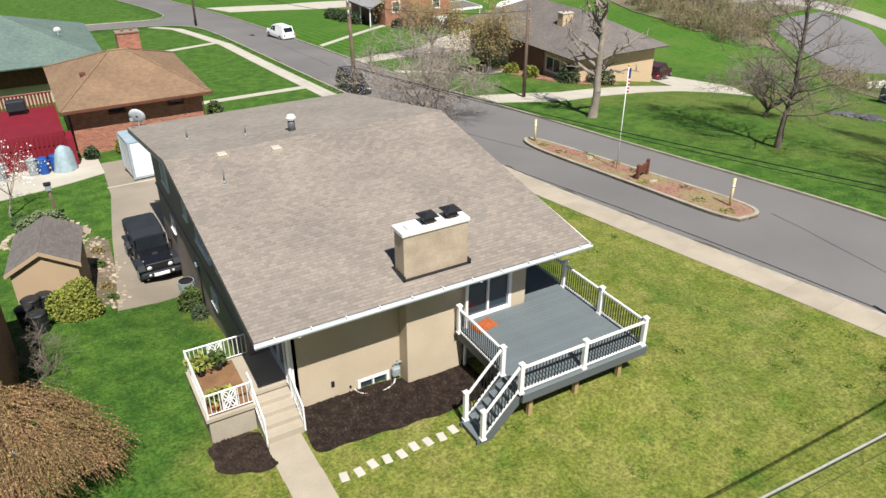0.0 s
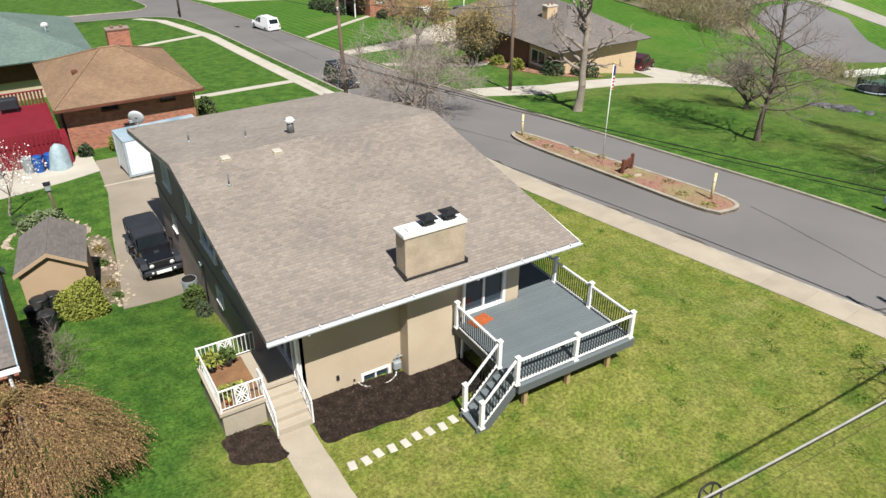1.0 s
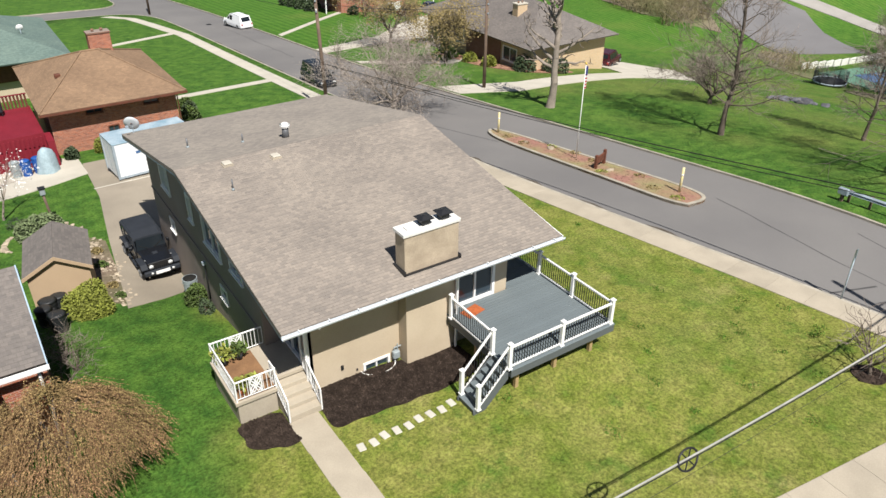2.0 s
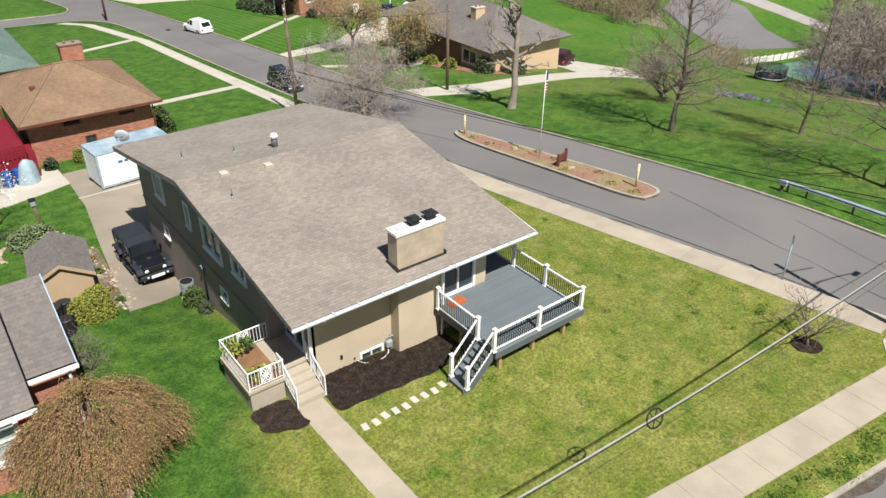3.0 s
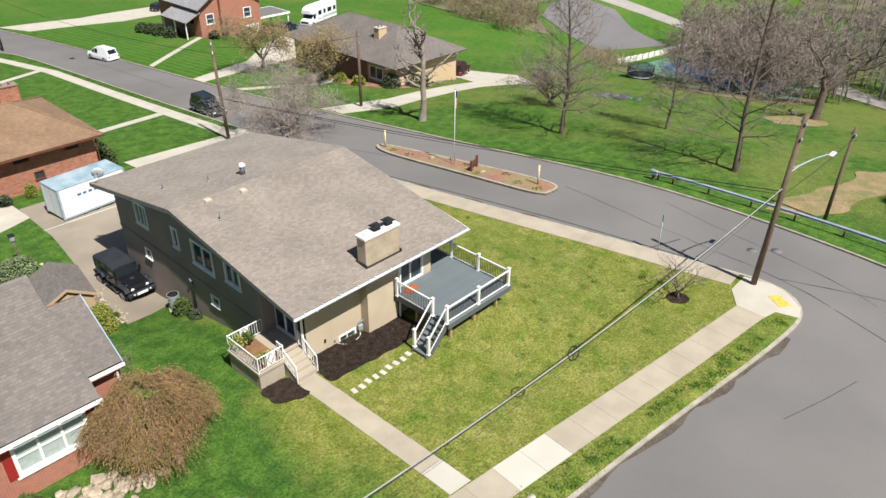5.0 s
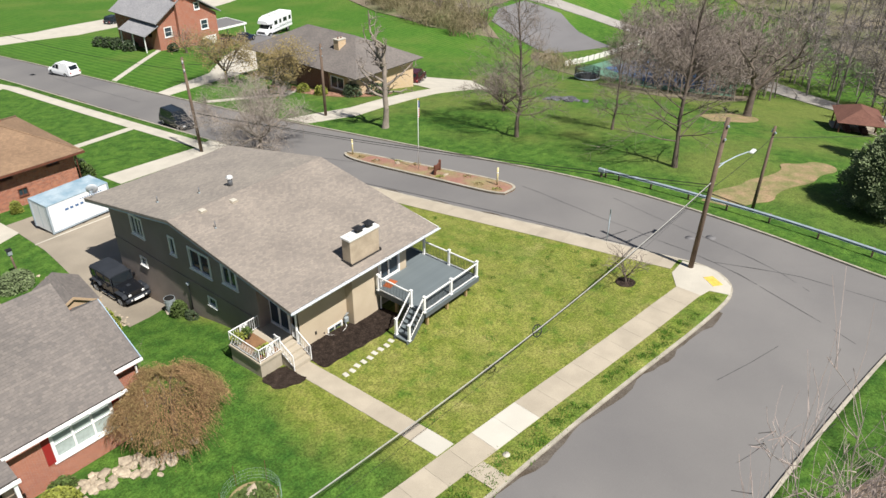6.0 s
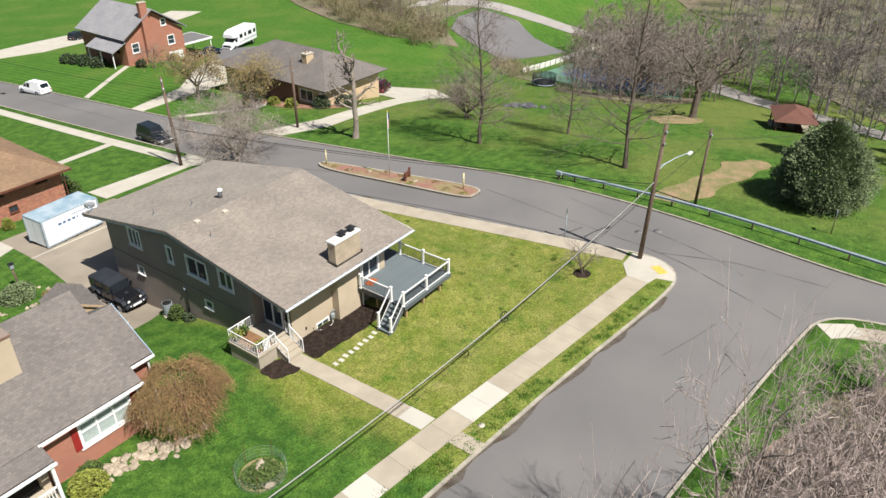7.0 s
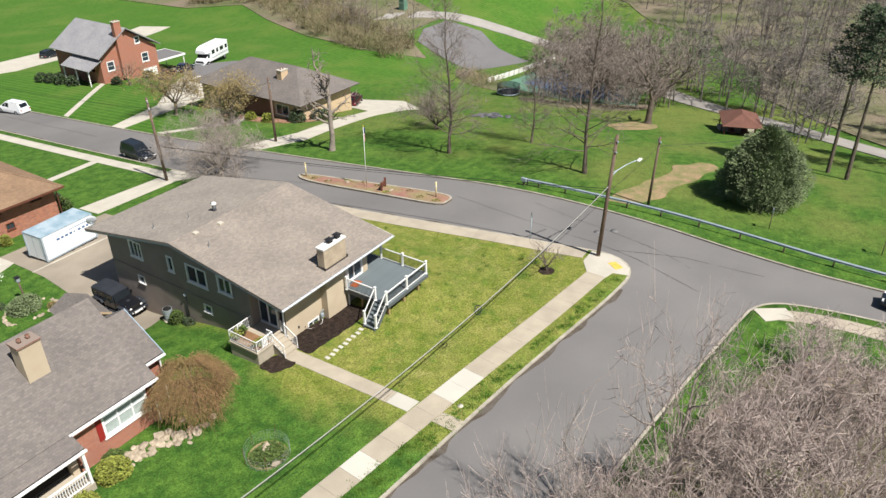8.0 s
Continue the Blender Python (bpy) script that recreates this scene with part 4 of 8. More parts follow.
def iron_run(parent, a, b, h, panel):
    """A white iron railing run with round bars and, in places, a scrolled panel."""
    a, b = Vector(a), Vector(b)
    d = b - a
    for z, r in ((h, 0.028), (0.1, 0.016)):
        tube_part("rail", a + Vector((0, 0, z)), b + Vector((0, 0, z)), r, IRON, parent, n=6)
    length = Vector((d.x, d.y, 0)).length
    k = int(length / 0.13)
    bm = bmesh.new()
    add_tube(bm, (0, 0, 0.1), (0, 0, h), 0.013, n=6)
    me = mesh_of("bar", bm, IRON)
    for i in range(k + 1):
        t = i / k
        if panel and panel[0] < t < panel[1]:
            continue
        piece("bar", me, parent, Matrix.Translation(a + d * t))
    if panel:
        bm = bmesh.new()
        p0, p1 = a + d * panel[0], a + d * panel[1]
        u = (p1 - p0)
        c = (p0 + p1) / 2 + Vector((0, 0, h / 2 + 0.05))
        un = u.normalized()
        hw, hh = u.length / 2, (h - 0.12) / 2
        for s in (-1, 1):
            add_tube(bm, c + un * hw * s - Vector((0, 0, hh)), c + un * hw * s + Vector((0, 0, hh)), 0.022, n=5)
            add_tube(bm, c - un * hw - Vector((0, 0, hh * s)), c + un * hw + Vector((0, 0, hh * s)), 0.022, n=5)
        for q in range(4):
            ang = math.pi / 4 + q * math.pi / 2
            cc = c + un * (hw * 0.48 * math.cos(ang) * 1.3) + Vector((0, 0, hh * 0.48 * math.sin(ang) * 1.3))
            ring = [cc + un * (hw * 0.40 * math.cos(t)) + Vector((0, 0, hh * 0.40 * math.sin(t))) for t in (2 * math.pi * i / 8 for i in range(8))]
            for i in range(8):
                add_tube(bm, ring[i], ring[(i + 1) % 8], 0.020, n=4, caps=False)
        add_tube(bm, c - un * hw - Vector((0, 0, hh)), c + un * hw + Vector((0, 0, hh)), 0.018, n=4)
        add_tube(bm, c + un * hw - Vector((0, 0, hh)), c - un * hw + Vector((0, 0, hh)), 0.018, n=4)
        part("scroll_panel", bm, IRON, parent)


prail = thing("porch_railing", "white wrought-iron porch railing with scrolled panels", "railing")
iron_run(prail, (-1.36, 1.24, PF), (-1.36, 3.66, PF), 0.80, None)
iron_run(prail, (-1.36, 3.66, PF), (0.5, 3.66, PF), 0.80, (0.38, 0.60))
iron_run(prail, (-1.36, 1.24, PF), (-0.03, 1.24, PF), 0.80, (0.36, 0.66))
iron_run(prail, (-0.0, 1.24, PF), (-0.0, 1.72, PF), 0.80, None)
iron_run(prail, (0.0, 1.66, PF), (0.0, 0.32, 0.06), 0.82, None)
iron_run(prail, (1.16, 1.66, PF), (1.16, 0.32, 0.06), 0.82, None)
for x, y, z in ((-1.36, 1.24, PF), (-1.36, 3.66, PF), (0, 1.24, PF), (0, 0.32, 0.0), (1.16, 0.32, 0.0), (1.16, 1.66, PF)):
    tube_part("post", (x, y, z), (x, y, z + 0.84), 0.03, IRON, prail, n=6)


# ---- pavements, drives and beds ----
def kerb_span(line, y0, y1):
    return [p for p in line if y0 <= p[1] <= y1]


front_walk = thing("pavement", "concrete pavement of square slabs along the front street", "pavement", kind="structure")


def slab_piece(parent, quad, material, lift=0.035, joint=0.007):
    """One paving slab over a plan quadrilateral, drawn in by the joint."""
    cx, cy = sum(p[0] for p in quad) / 4, sum(p[1] for p in quad) / 4
    bm = bmesh.new()
    pts = []
    for x, y in quad:
        d = math.hypot(x - cx, y - cy)
        pts.append((x - (x - cx) / d * joint, y - (y - cy) / d * joint))
    hi = [bm.verts.new((x, y, g(x, y) + lift)) for x, y in pts]
    lo = [bm.verts.new((x, y, g(x, y) - 0.12)) for x, y in pts]
    bm.faces.new(hi)
    for i in range(4):
        bm.faces.new((lo[i], lo[(i + 1) % 4], hi[(i + 1) % 4], hi[i]))
    return part("slab", bm, material, parent)


def walk_y(x):
    return -9.35 - 0.115 * x


for i in range(-24, 12):
    x0, x1 = 1.98 + i * 1.49, 1.98 + (i + 1) * 1.49
    m_slab = M["concrete_new"] if i in (0, 1, -5) else M["concrete"]
    slab_piece(front_walk, [(x0 + 0.08, walk_y(x0)), (x0 - 0.08, walk_y(x0) - 1.55), (x1 - 0.08, walk_y(x1) - 1.55), (x1 + 0.08, walk_y(x1))], m_slab)
house_walk = thing("garden_path", "straight concrete path from the steps to the pavement", "path", kind="structure")
ys = [0.36, -1.3, -2.95, -4.6, -6.2, -7.75, -9.28]
for i, (a, b) in enumerate(zip(ys, ys[1:])):
    slab_piece(house_walk, [(-0.08, b), (1.0, b - 0.1), (1.02, a), (-0.06, a)], M["concrete_new"] if i == 5 else M["concrete"], 0.03)
slab_piece(house_walk, [(-0.05, -12.4), (0.95, -12.5), (0.98, -11.05), (0.0, -10.92)], M["concrete"], 0.03)
side_walk = thing("pavement", "concrete pavement beside the side street", "pavement", kind="structure")
west = [p for p in KERBS[0] if -10.6 < p[1] < 31 and p[0] > 15]
inner = offset_line(west, -1.75)
outer = offset_line(west, -0.19)
for i in range(len(west) - 1):
    slab_piece(side_walk, [inner[i], inner[i + 1], outer[i + 1], outer[i]], M["concrete"], 0.03)
draped("corner_ramp", [(19.86, -11.66), (21.4, -10.7), (23.3, -10.6), (23.42, -12.2), (22.9, -13.2), (21.9, -14.25), (20.9, -14.55), (20.6, -13.4), (19.75, -13.2)], 0.8, 0.028, M["concrete_pale"], "pale concrete kerb ramp at the street corner", "pavement")
draped("tactile_pad", [(21.2, -13.4), (21.9, -12.5), (22.4, -12.9), (21.75, -13.8)], 0.5, 0.045, M["yellow"], "worn yellow warning pad at the kerb ramp", "warning pad", thick=0.03)
far_walk = thing("pavement", "pale pavement beside the mown front gardens", "pavement", kind="structure")
line = [(19.0, 36 + i * 2.4) for i in range(20)] + [(18.4, 86), (17.6, 93), (16.6, 100), (14, 104)]
wide = [(x + 1.5, y) for x, y in line]
for i in range(len(line) - 1):
    slab_piece(far_walk, [line[i], wide[i], wide[i + 1], line[i + 1]], M["concrete_pale"], 0.04)
south_walk = thing("pavement", "concrete pavement at the far corner of the front street", "pavement", kind="structure")
sl = [(22.2, -24.4), (23.1, -26.6), (23.5, -29), (23.6, -31.4), (23.6, -33.8), (23.6, -36.2), (23.6, -38.6), (23.6, -41)]
for (ax, ay), (bx, by) in zip(sl, sl[1:]):
    slab_piece(south_walk, [(ax - 1.5, ay + 0.2), (bx - 1.5, by), (bx, by), (ax, ay)], M["concrete"], 0.035)
slab_piece(south_walk, [(20.4, -24.4), (21.9, -26.0), (22.9, -25.2), (21.6, -23.3)], M["concrete_pale"], 0.04)
draped("thicket_floor", smooth_line([(-60, -17.2), (-20, -20.0), (4, -22.9), (9, -23.7), (12, -25.2), (15, -25.4), (18, -28.4), (19, -34), (20, -60), (-60, -60), (-60, -17.2)])[:-1], 2.0, 0.03, M["litter"], "brown leaf litter below the thicket", "leaf litter", thick=0.1)
draped("woods_floor", [(118, 155), (124, 138), (112, 116), (101, 92), (97, 73), (103, 60), (113, 73), (128, 72), (138, 90), (300, 120), (300, 330), (140, 330)], 8, 0.15, M["litter_dry"], "brown leaf litter in the far woods", "leaf litter", thick=0.1)
draped("woods_floor", [(78, -31), (95, -17), (106, -7), (122, -4), (134, 6), (152, 12), (166, 32), (186, 46), (200, 76), (300, 90), (300, -120), (78, -120)], 8, 0.15, M["litter_dry"], "brown leaf litter beyond the park path", "leaf litter", thick=0.1)
far_path = thing("garden_path", "narrow pale path to a neighbour's front door", "path", kind="structure")
for (ax, ay), (bx, by), w in (((8.5, 47.6), (19.0, 49.4), 1.1), ((9.0, 77.5), (18.8, 82.6), 1.2), ((29.9, 73), (46, 88), 1.2), ((30.2, 52), (38, 46.5), 1.3), ((38, 46.5), (43, 48), 1.3)):
    n = int(math.hypot(bx - ax, by - ay) / 1.8)
    for i in range(n):
        p, q = i / n, (i + 1) / n
        x0, y0, x1, y1 = ax + (bx - ax) * p, ay + (by - ay) * p, ax + (bx - ax) * q, ay + (by - ay) * q
        slab_piece(far_path, [(x0, y0), (x1, y1), (x1, y1 + w), (x0, y0 + w)], M["concrete_pale"], 0.05)
draped("driveway", [(9.2, 34.4), (19.0, 34.9), (21.2, 33.2), (21.2, 38.6), (19.0, 37.6), (9.2, 37.6)], 1.5, 0.03, M["concrete_pale"], "pale concrete driveway from the street", "driveway")
draped("driveway", [(-2.6, 12.2), (0.54, 13.4), (0.54, 18.2), (9.6, 18.2), (9.6, 33.8), (-0.7, 33.8), (-1.0, 26.5), (-1.8, 20)], 1.0, 0.03, M["drive"], "stained concrete driveway beside the house", "driveway")
draped("driveway_joint", [(-1.0, 28.0), (6.5, 28.25), (6.5, 28.4), (-1.0, 28.15)], 1.0, 0.036, M["concrete_pale"], "pale joint strip across the driveway", "joint strip", thick=0.02)
draped("patio", [(-14, 28.4), (-8, 29.2), (-4.7, 29.9), (-2.6, 30.6), (-0.75, 31.4), (-0.75, 35.0), (-2.3, 36.6), (-14, 36)], 1.0, 0.04, M["concrete_pale"], "pale concrete patio behind the brick house", "patio")
draped("driveway", [(30.7, 34.4), (36.0, 32.0), (45, 32.4), (52, 33.2), (57.5, 33.0), (60.5, 31.8), (66, 39), (62.5, 44.5), (54.5, 44.5), (54.5, 39.5), (53.5, 36.2), (45, 35.4), (38, 35.2), (30.6, 37.8)], 2.0, 0.06, M["concrete_pale"], "pale curving driveway round to the garage", "driveway")
draped("parking_pad", [(57.5, 80), (70, 76), (74, 86), (62, 92)], 2.5, 0.08, M["asphalt_old"], "asphalt parking pad beside the brick house", "parking pad")
draped("driveway", [(54, 66), (62, 74), (58, 82), (50, 76), (40, 66), (29.5, 62), (29.5, 59.5), (42, 62)], 2.5, 0.06, M["concrete_pale"], "pale driveway to the brick house", "driveway")
draped("side_road", [(30, 118), (46, 116), (60, 122), (100, 140), (98, 150), (56, 132), (42, 126), (28, 127)], 4, 0.06, M["concrete_pale"], "pale street beyond the brick house", "road")
draped("parking_lot", [(103, 48.8), (117, 42.6), (122, 53), (128, 61), (126.6, 70), (118, 71), (110.5, 67.5)], 4, 0.1, M["asphalt_old"], "grey parking lot in the park", "parking lot")
path_mid = smooth_line([(116, 92), (125, 80), (130, 71), (132.5, 63), (135, 54), (132.2, 41.1), (122.4, 28.7), (111.8, 19.7), (104.3, 11.5), (95.5, 1.9), (90.5, -5.7), (85.5, -15.4), (76.2, -28.0), (68, -40)])
draped("park_path", offset_line(path_mid, -2.4) + offset_line(path_mid, 2.4)[::-1], 2.5, 0.12, M["path_asphalt"], "pale asphalt path through the park", "path")
draped("court", [(86, 7.5), (100.5, 11.6), (119, 37), (95, 37.8), (84.5, 19)], 4, 0.1, M["court_green"], "green sports court surface", "sports court")
draped("court_bank", smooth_line([(86, 31.5), (89, 36), (92, 44), (101, 52), (104, 49), (99, 41), (94, 36), (90, 31), (86, 31.5)])[:-1], 3, 0.08, M["litter_dry"], "bare brown bank below the parking lot", "bank", thick=0.1)
draped("court_verge", smooth_line([(78, 9), (83, 5), (90, 5), (87, 8), (84, 12), (83, 19), (85, 26), (81, 27), (77, 18), (78, 9)])[:-1], 3, 0.07, M["litter_dry"], "brown leafy ground below the court trees", "leaf litter", thick=0.1)
draped("court_field", [(89.5, 11), (99, 14.5), (112, 33), (99, 34.5), (88.5, 20)], 4, 0.13, M["court_blue"], "blue playing area of the sports court", "sports court", thick=0.05)
draped("bare_patch", smooth_line([(33.9, -7.6), (34.2, -10.2), (36.0, -10.9), (37.5, -12.0), (39.2, -11.6), (42, -12.2), (44, -13.2), (47, -13.0), (49.5, -14), (51.6, -12.9), (51.2, -11.3), (49.2, -10.9), (47.6, -9.3), (45.8, -10.2), (43.0, -9.9), (41, -8.9), (38.8, -8.8), (36.8, -7.7), (33.9, -7.6)])[:-1], 1.5, 0.03, M["soil"], "bare brown earth track across the grass", "bare earth", thick=0.1)
draped("bare_patch", smooth_line([(62, 2), (66, -1.6), (70.5, -1), (71.4, 2.6), (68, 3.4), (65, 5), (62, 2)])[:-1], 2.5, 0.03, M["soil"], "worn earth under the old tree", "bare earth", thick=0.1)
draped("island_bed", ISLAND, 0.8, 0.03, M["island_soil"], "traffic island bed of reddish mulch and weeds", "planting bed")
kerb(resample(ISLAND + ISLAND[:1], 1.2), "island_kerb", "pale concrete kerb round the traffic island", 0.06, -0.22)


def crack(pts, w):
    line = resample(pts, 2.0)
    bm = bmesh.new()
    rnd = random.Random(len(pts) * 7 + int(pts[0][0]))
    left = [(x + rnd.uniform(-0.08, 0.08), y + rnd.uniform(-0.08, 0.08)) for x, y in line]
    right = offset_line(left, w)
    a = [bm.verts.new((x, y, g(x, y) - 0.105)) for x, y in left]
    b = [bm.verts.new((x, y, g(x, y) - 0.105)) for x, y in right]
    for i in range(len(a) - 1):
        bm.faces.new((a[i], a[i + 1], b[i + 1], b[i]))
    tagged(part("road_crack", bm, M["crack"]), "dark sealed crack in the asphalt", "road crack", "road cracks")


for pts, w in (([(27.9, 5.0), (26.4, -3), (25.2, -10), (24, -14), (21, -21.5)], 0.05), ([(24.6, -12.2), (26.5, -17), (27.0, -23)], 0.07), ([(30.2, -2), (28, -10), (26, -16), (25, -18)], 0.04), ([(24.8, 21), (22.8, 30), (23.2, 42)], 0.08), ([(13, -16.9), (18, -18.4)], 0.04), ([(26.0, 60), (26.2, 84)], 0.08), ([(23.0, -4.6), (25.6, -5.6)], 0.12)):
    crack(pts, w)
def gutter_dirt(line, seed):
    """A ragged ribbon of wet leaves and grit in the gutter, lying on the asphalt."""
    rn = random.Random(seed)
    near, far = [], []
    for i, (a, b) in enumerate(zip(offset_line(line, 0.01), offset_line(line, 1.0))):
        w = max(0.04, 0.22 + 0.16 * math.sin(i * 0.9) + rn.uniform(-0.12, 0.12))
        near.append(a)
        far.append((a[0] + (b[0] - a[0]) * w, a[1] + (b[1] - a[1]) * w))
    bm = bmesh.new()
    p = [bm.verts.new((x, y, g(x, y) - 0.080)) for x, y in near]
    q = [bm.verts.new((x, y, g(x, y) - 0.092)) for x, y in far]
    for i in range(len(p) - 1):
        bm.faces.new((p[i], p[i + 1], q[i + 1], q[i]))
    tagged(part("gutter_dirt", bm, M["gutter_dirt"]), "dark leaf litter and grit along the kerb", "litter", kind="stuff")


gutter_dirt(resample(kerb_span([p for p in KERBS[0] if p[0] > 15], -4, 29), 0.6), 31)
gutter_dirt(resample(kerb_span([p for p in KERBS[0] if p[0] > 15], 50, 76), 0.7), 32)
gutter_dirt(resample([p for p in KERBS[0] if p[1] < -8 and -14 < p[0] < 20], 0.6), 33)
for x, y in ((22.35, -3.2), (25.4, 88.5)):
    d = thing("drain_grate", "dark iron drain grate at the kerb", "drain", (x, y, g(x, y) - 0.10), 3, "drains")
    box_part("frame", -0.3, 0.3, -0.45, 0.45, -0.05, 0.012, M["black_metal"], d)
    for i in range(6):
        box_part("bar", -0.26, 0.26, -0.40 + i * 0.14, -0.35 + i * 0.14, 0.013, 0.03, M["dark_plastic"], d)
for x, y in ((27.2, -9.5), (28.2, -10.6)):
    d = thing("manhole_cover", "dark round manhole cover in the road", "manhole cover", (x, y, g(x, y) - 0.108), 0, "manhole covers")
    tube_part("cover", (0, 0, -0.02), (0, 0, 0.012), 0.33, M["asphalt_old"], d, n=18)
mh = thing("water_cover", "small pale round utility cover in the verge", "utility cover", (1.95, -11.6, g(1.95, -11.6)))
tube_part("cover", (0, 0, -0.05), (0, 0, 0.03), 0.17, M["concrete_pale"], mh, n=16)


def bed(name, outline, label, chips, material=None, seed=1, size=0.05):
    """A mulch bed: a low heap with many loose chips on it."""
    material = material or M["mulch"]
    line = smooth_line(outline + outline[:1])[:-1]
    draped(name, line, 0.35, 0.035, material, label, "mulch bed", kind="structure")
    rnd = random.Random(seed)
    xs, ys = [p[0] for p in line], [p[1] for p in line]
    verts, faces = [], []
    while len(faces) < chips:
        x, y = rnd.uniform(min(xs), max(xs)), rnd.uniform(min(ys), max(ys))
        if not inside(x, y, line):
            continue
        a, s = rnd.uniform(0, 6.3), size * rnd.uniform(0.5, 1.4)
        z = g(x, y) + 0.04
        k = len(verts)
        tip = rnd.uniform(0.01, 0.05)
        verts += [(x - s * math.cos(a), y - s * math.sin(a), z), (x + s * 0.4 * math.sin(a), y - s * 0.4 * math.cos(a), z + tip * 0.6), (x + s * math.cos(a), y + s * math.sin(a), z + tip), (x - s * 0.4 * math.sin(a), y + s * 0.4 * math.cos(a), z + 0.01)]
        faces.append((k, k + 1, k + 2, k + 3))
    tagged(new(name + "_chips", mesh_raw(name + "_chips", verts, faces, material)), "loose dark bark chips on the bed" if material is M["mulch"] else "loose reddish bark chips on the bed", "mulch", kind="stuff")


bed("mulch_bed", [(1.22, 1.44), (1.16, 0.3), (1.06, -0.62), (1.4, -0.82), (1.9, -0.72), (2.5, -0.86), (3.1, -0.8), (3.7, -1.0), (4.3, -0.9), (5.0, -1.1), (5.8, -1.0), (6.6, -1.05), (7.1, -0.55), (7.1, 1.08), (6.92, 1.08), (6.92, 0.86), (4.86, 0.86), (4.86, 1.44)], "dark bark mulch bed along the front wall", 2600, seed=3)
bed("mulch_bed", [(-1.36, 1.2), (-1.62, 0.95), (-1.5, 0.45), (-1.62, 0.05), (-1.2, -0.35), (-0.8, -0.42), (-0.5, -0.68), (0.1, -0.6), (-0.07, -0.3), (-0.02, 0.4), (-0.02, 1.2)], "dark bark mulch bed by the porch", 900, seed=4)
bed("island_mulch", [(25.5, 5.6), (27.2, 5.5), (27.4, 8), (26.9, 13), (26.6, 22.6), (25.3, 22.2), (25.3, 13)], "patchy reddish mulch and dry weeds in the traffic island", 900, M["island_soil"], 5, 0.08)
bed("tree_ring", [(18.0, -8.9), (18.3, -9.5), (19.0, -9.5), (19.3, -8.9), (19.0, -8.3), (18.3, -8.3)], "dark mulch ring round the young tree", 350, seed=6)
bed("shrub_bed", [(40.4, 53), (39.6, 47), (40.6, 41), (43.5, 37.3), (47, 36.6), (47, 38), (44, 39.5), (42, 44), (41.9, 53)], "red mulch bed along the ranch house", 900, M["mulch_red"], 7, 0.2)

# nine pale stepping stones
stepping = [(1.42 + 3.55 * i / 8, -1.98 + 0.10 * i / 8 - 0.05 * math.sin(i * 2.1)) for i in range(9)]
for i, (x, y) in enumerate(stepping):
    s = thing("stepping_stone", "pale rectangular stepping stone set in the grass", "stepping stone", (x, y, g(x, y)), (-6, 4, 8, -3, 5, 2, 7, -4, 3)[i], "stepping stones")
    box_part("stone", -0.12, 0.12, -0.17, 0.17, -0.04, 0.035, M["concrete_new"], s, bevel=0.012)


# ---- the neighbouring houses ----
def hip_roof(parent, x0, x1, y0, y1, ze, zr, rx0, rx1, ry0, ry1, material, course=0.16):
    """A hipped roof: eaves on a rectangle at ze, ridge from (rx0, ry0) to (rx1, ry1) at zr."""
    A, B, C, D = (x0, y0, ze), (x1, y0, ze), (x1, y1, ze), (x0, y1, ze)
    if abs(rx1 - rx0) >= abs(ry1 - ry0):
        P, Q = (rx0, ry0, zr), (rx1, ry1, zr)
        faces = ((A, B, Q, P), (C, D, P, Q), (B, C, Q, Q), (D, A, P, P))
    else:
        P, Q = (rx0, ry0, zr), (rx1, ry1, zr)
        faces = ((A, B, P, P), (B, C, Q, P), (C, D, Q, Q), (D, A, P, Q))
    for f in faces:
        slope(parent, "roof", f, material, course, thick=0.12)


def shell(parent, x0, x1, y0, y1, z0, z1, material, holes_front=(), holes_side=(), side=-1, t=0.25):
    """Four walls; openings in the wall at y0 and in that at x0 (side -1) or x1 (side 1)."""
    for kind in ("front", "back", "left", "right"):
        bm = bmesh.new()
        if kind in ("front", "back"):
            wall2d(bm, [(x0, z0), (x1, z0), (x1, z1), (x0, z1)], holes_front if kind == "front" else [], plane_y(y0 if kind == "front" else y1, 1 if kind == "front" else -1), t)
        else:
            own = (kind == "left") == (side == -1)
            wall2d(bm, [(y0 + t, z0), (y1 - t, z0), (y1 - t, z1), (y0 + t, z1)], holes_side if own else [], plane_x(x0 if kind == "left" else x1, 1 if kind == "left" else -1), t)
        part("wall", bm, material, parent)


def brick_chimney(x, y, z0, z1, w, d, material, label, cap=None):
    c = thing("chimney", label, "chimney", (x, y, z0))
    box_part("shaft", -w / 2, w / 2, -d / 2, d / 2, 0, z1 - z0, material, c, bevel=0.01)
    box_part("cap", -w / 2 - 0.06, w / 2 + 0.06, -d / 2 - 0.06, d / 2 + 0.06, z1 - z0 + 0.003, z1 - z0 + 0.12, cap or M["concrete_pale"], c, bevel=0.015)
    for s in (-0.2, 0.2):
        tube_part("flue", (s * w, 0, z1 - z0 + 0.1), (s * w, 0, z1 - z0 + 0.32), 0.11, M["brick_dark"], c, n=10)
    return c


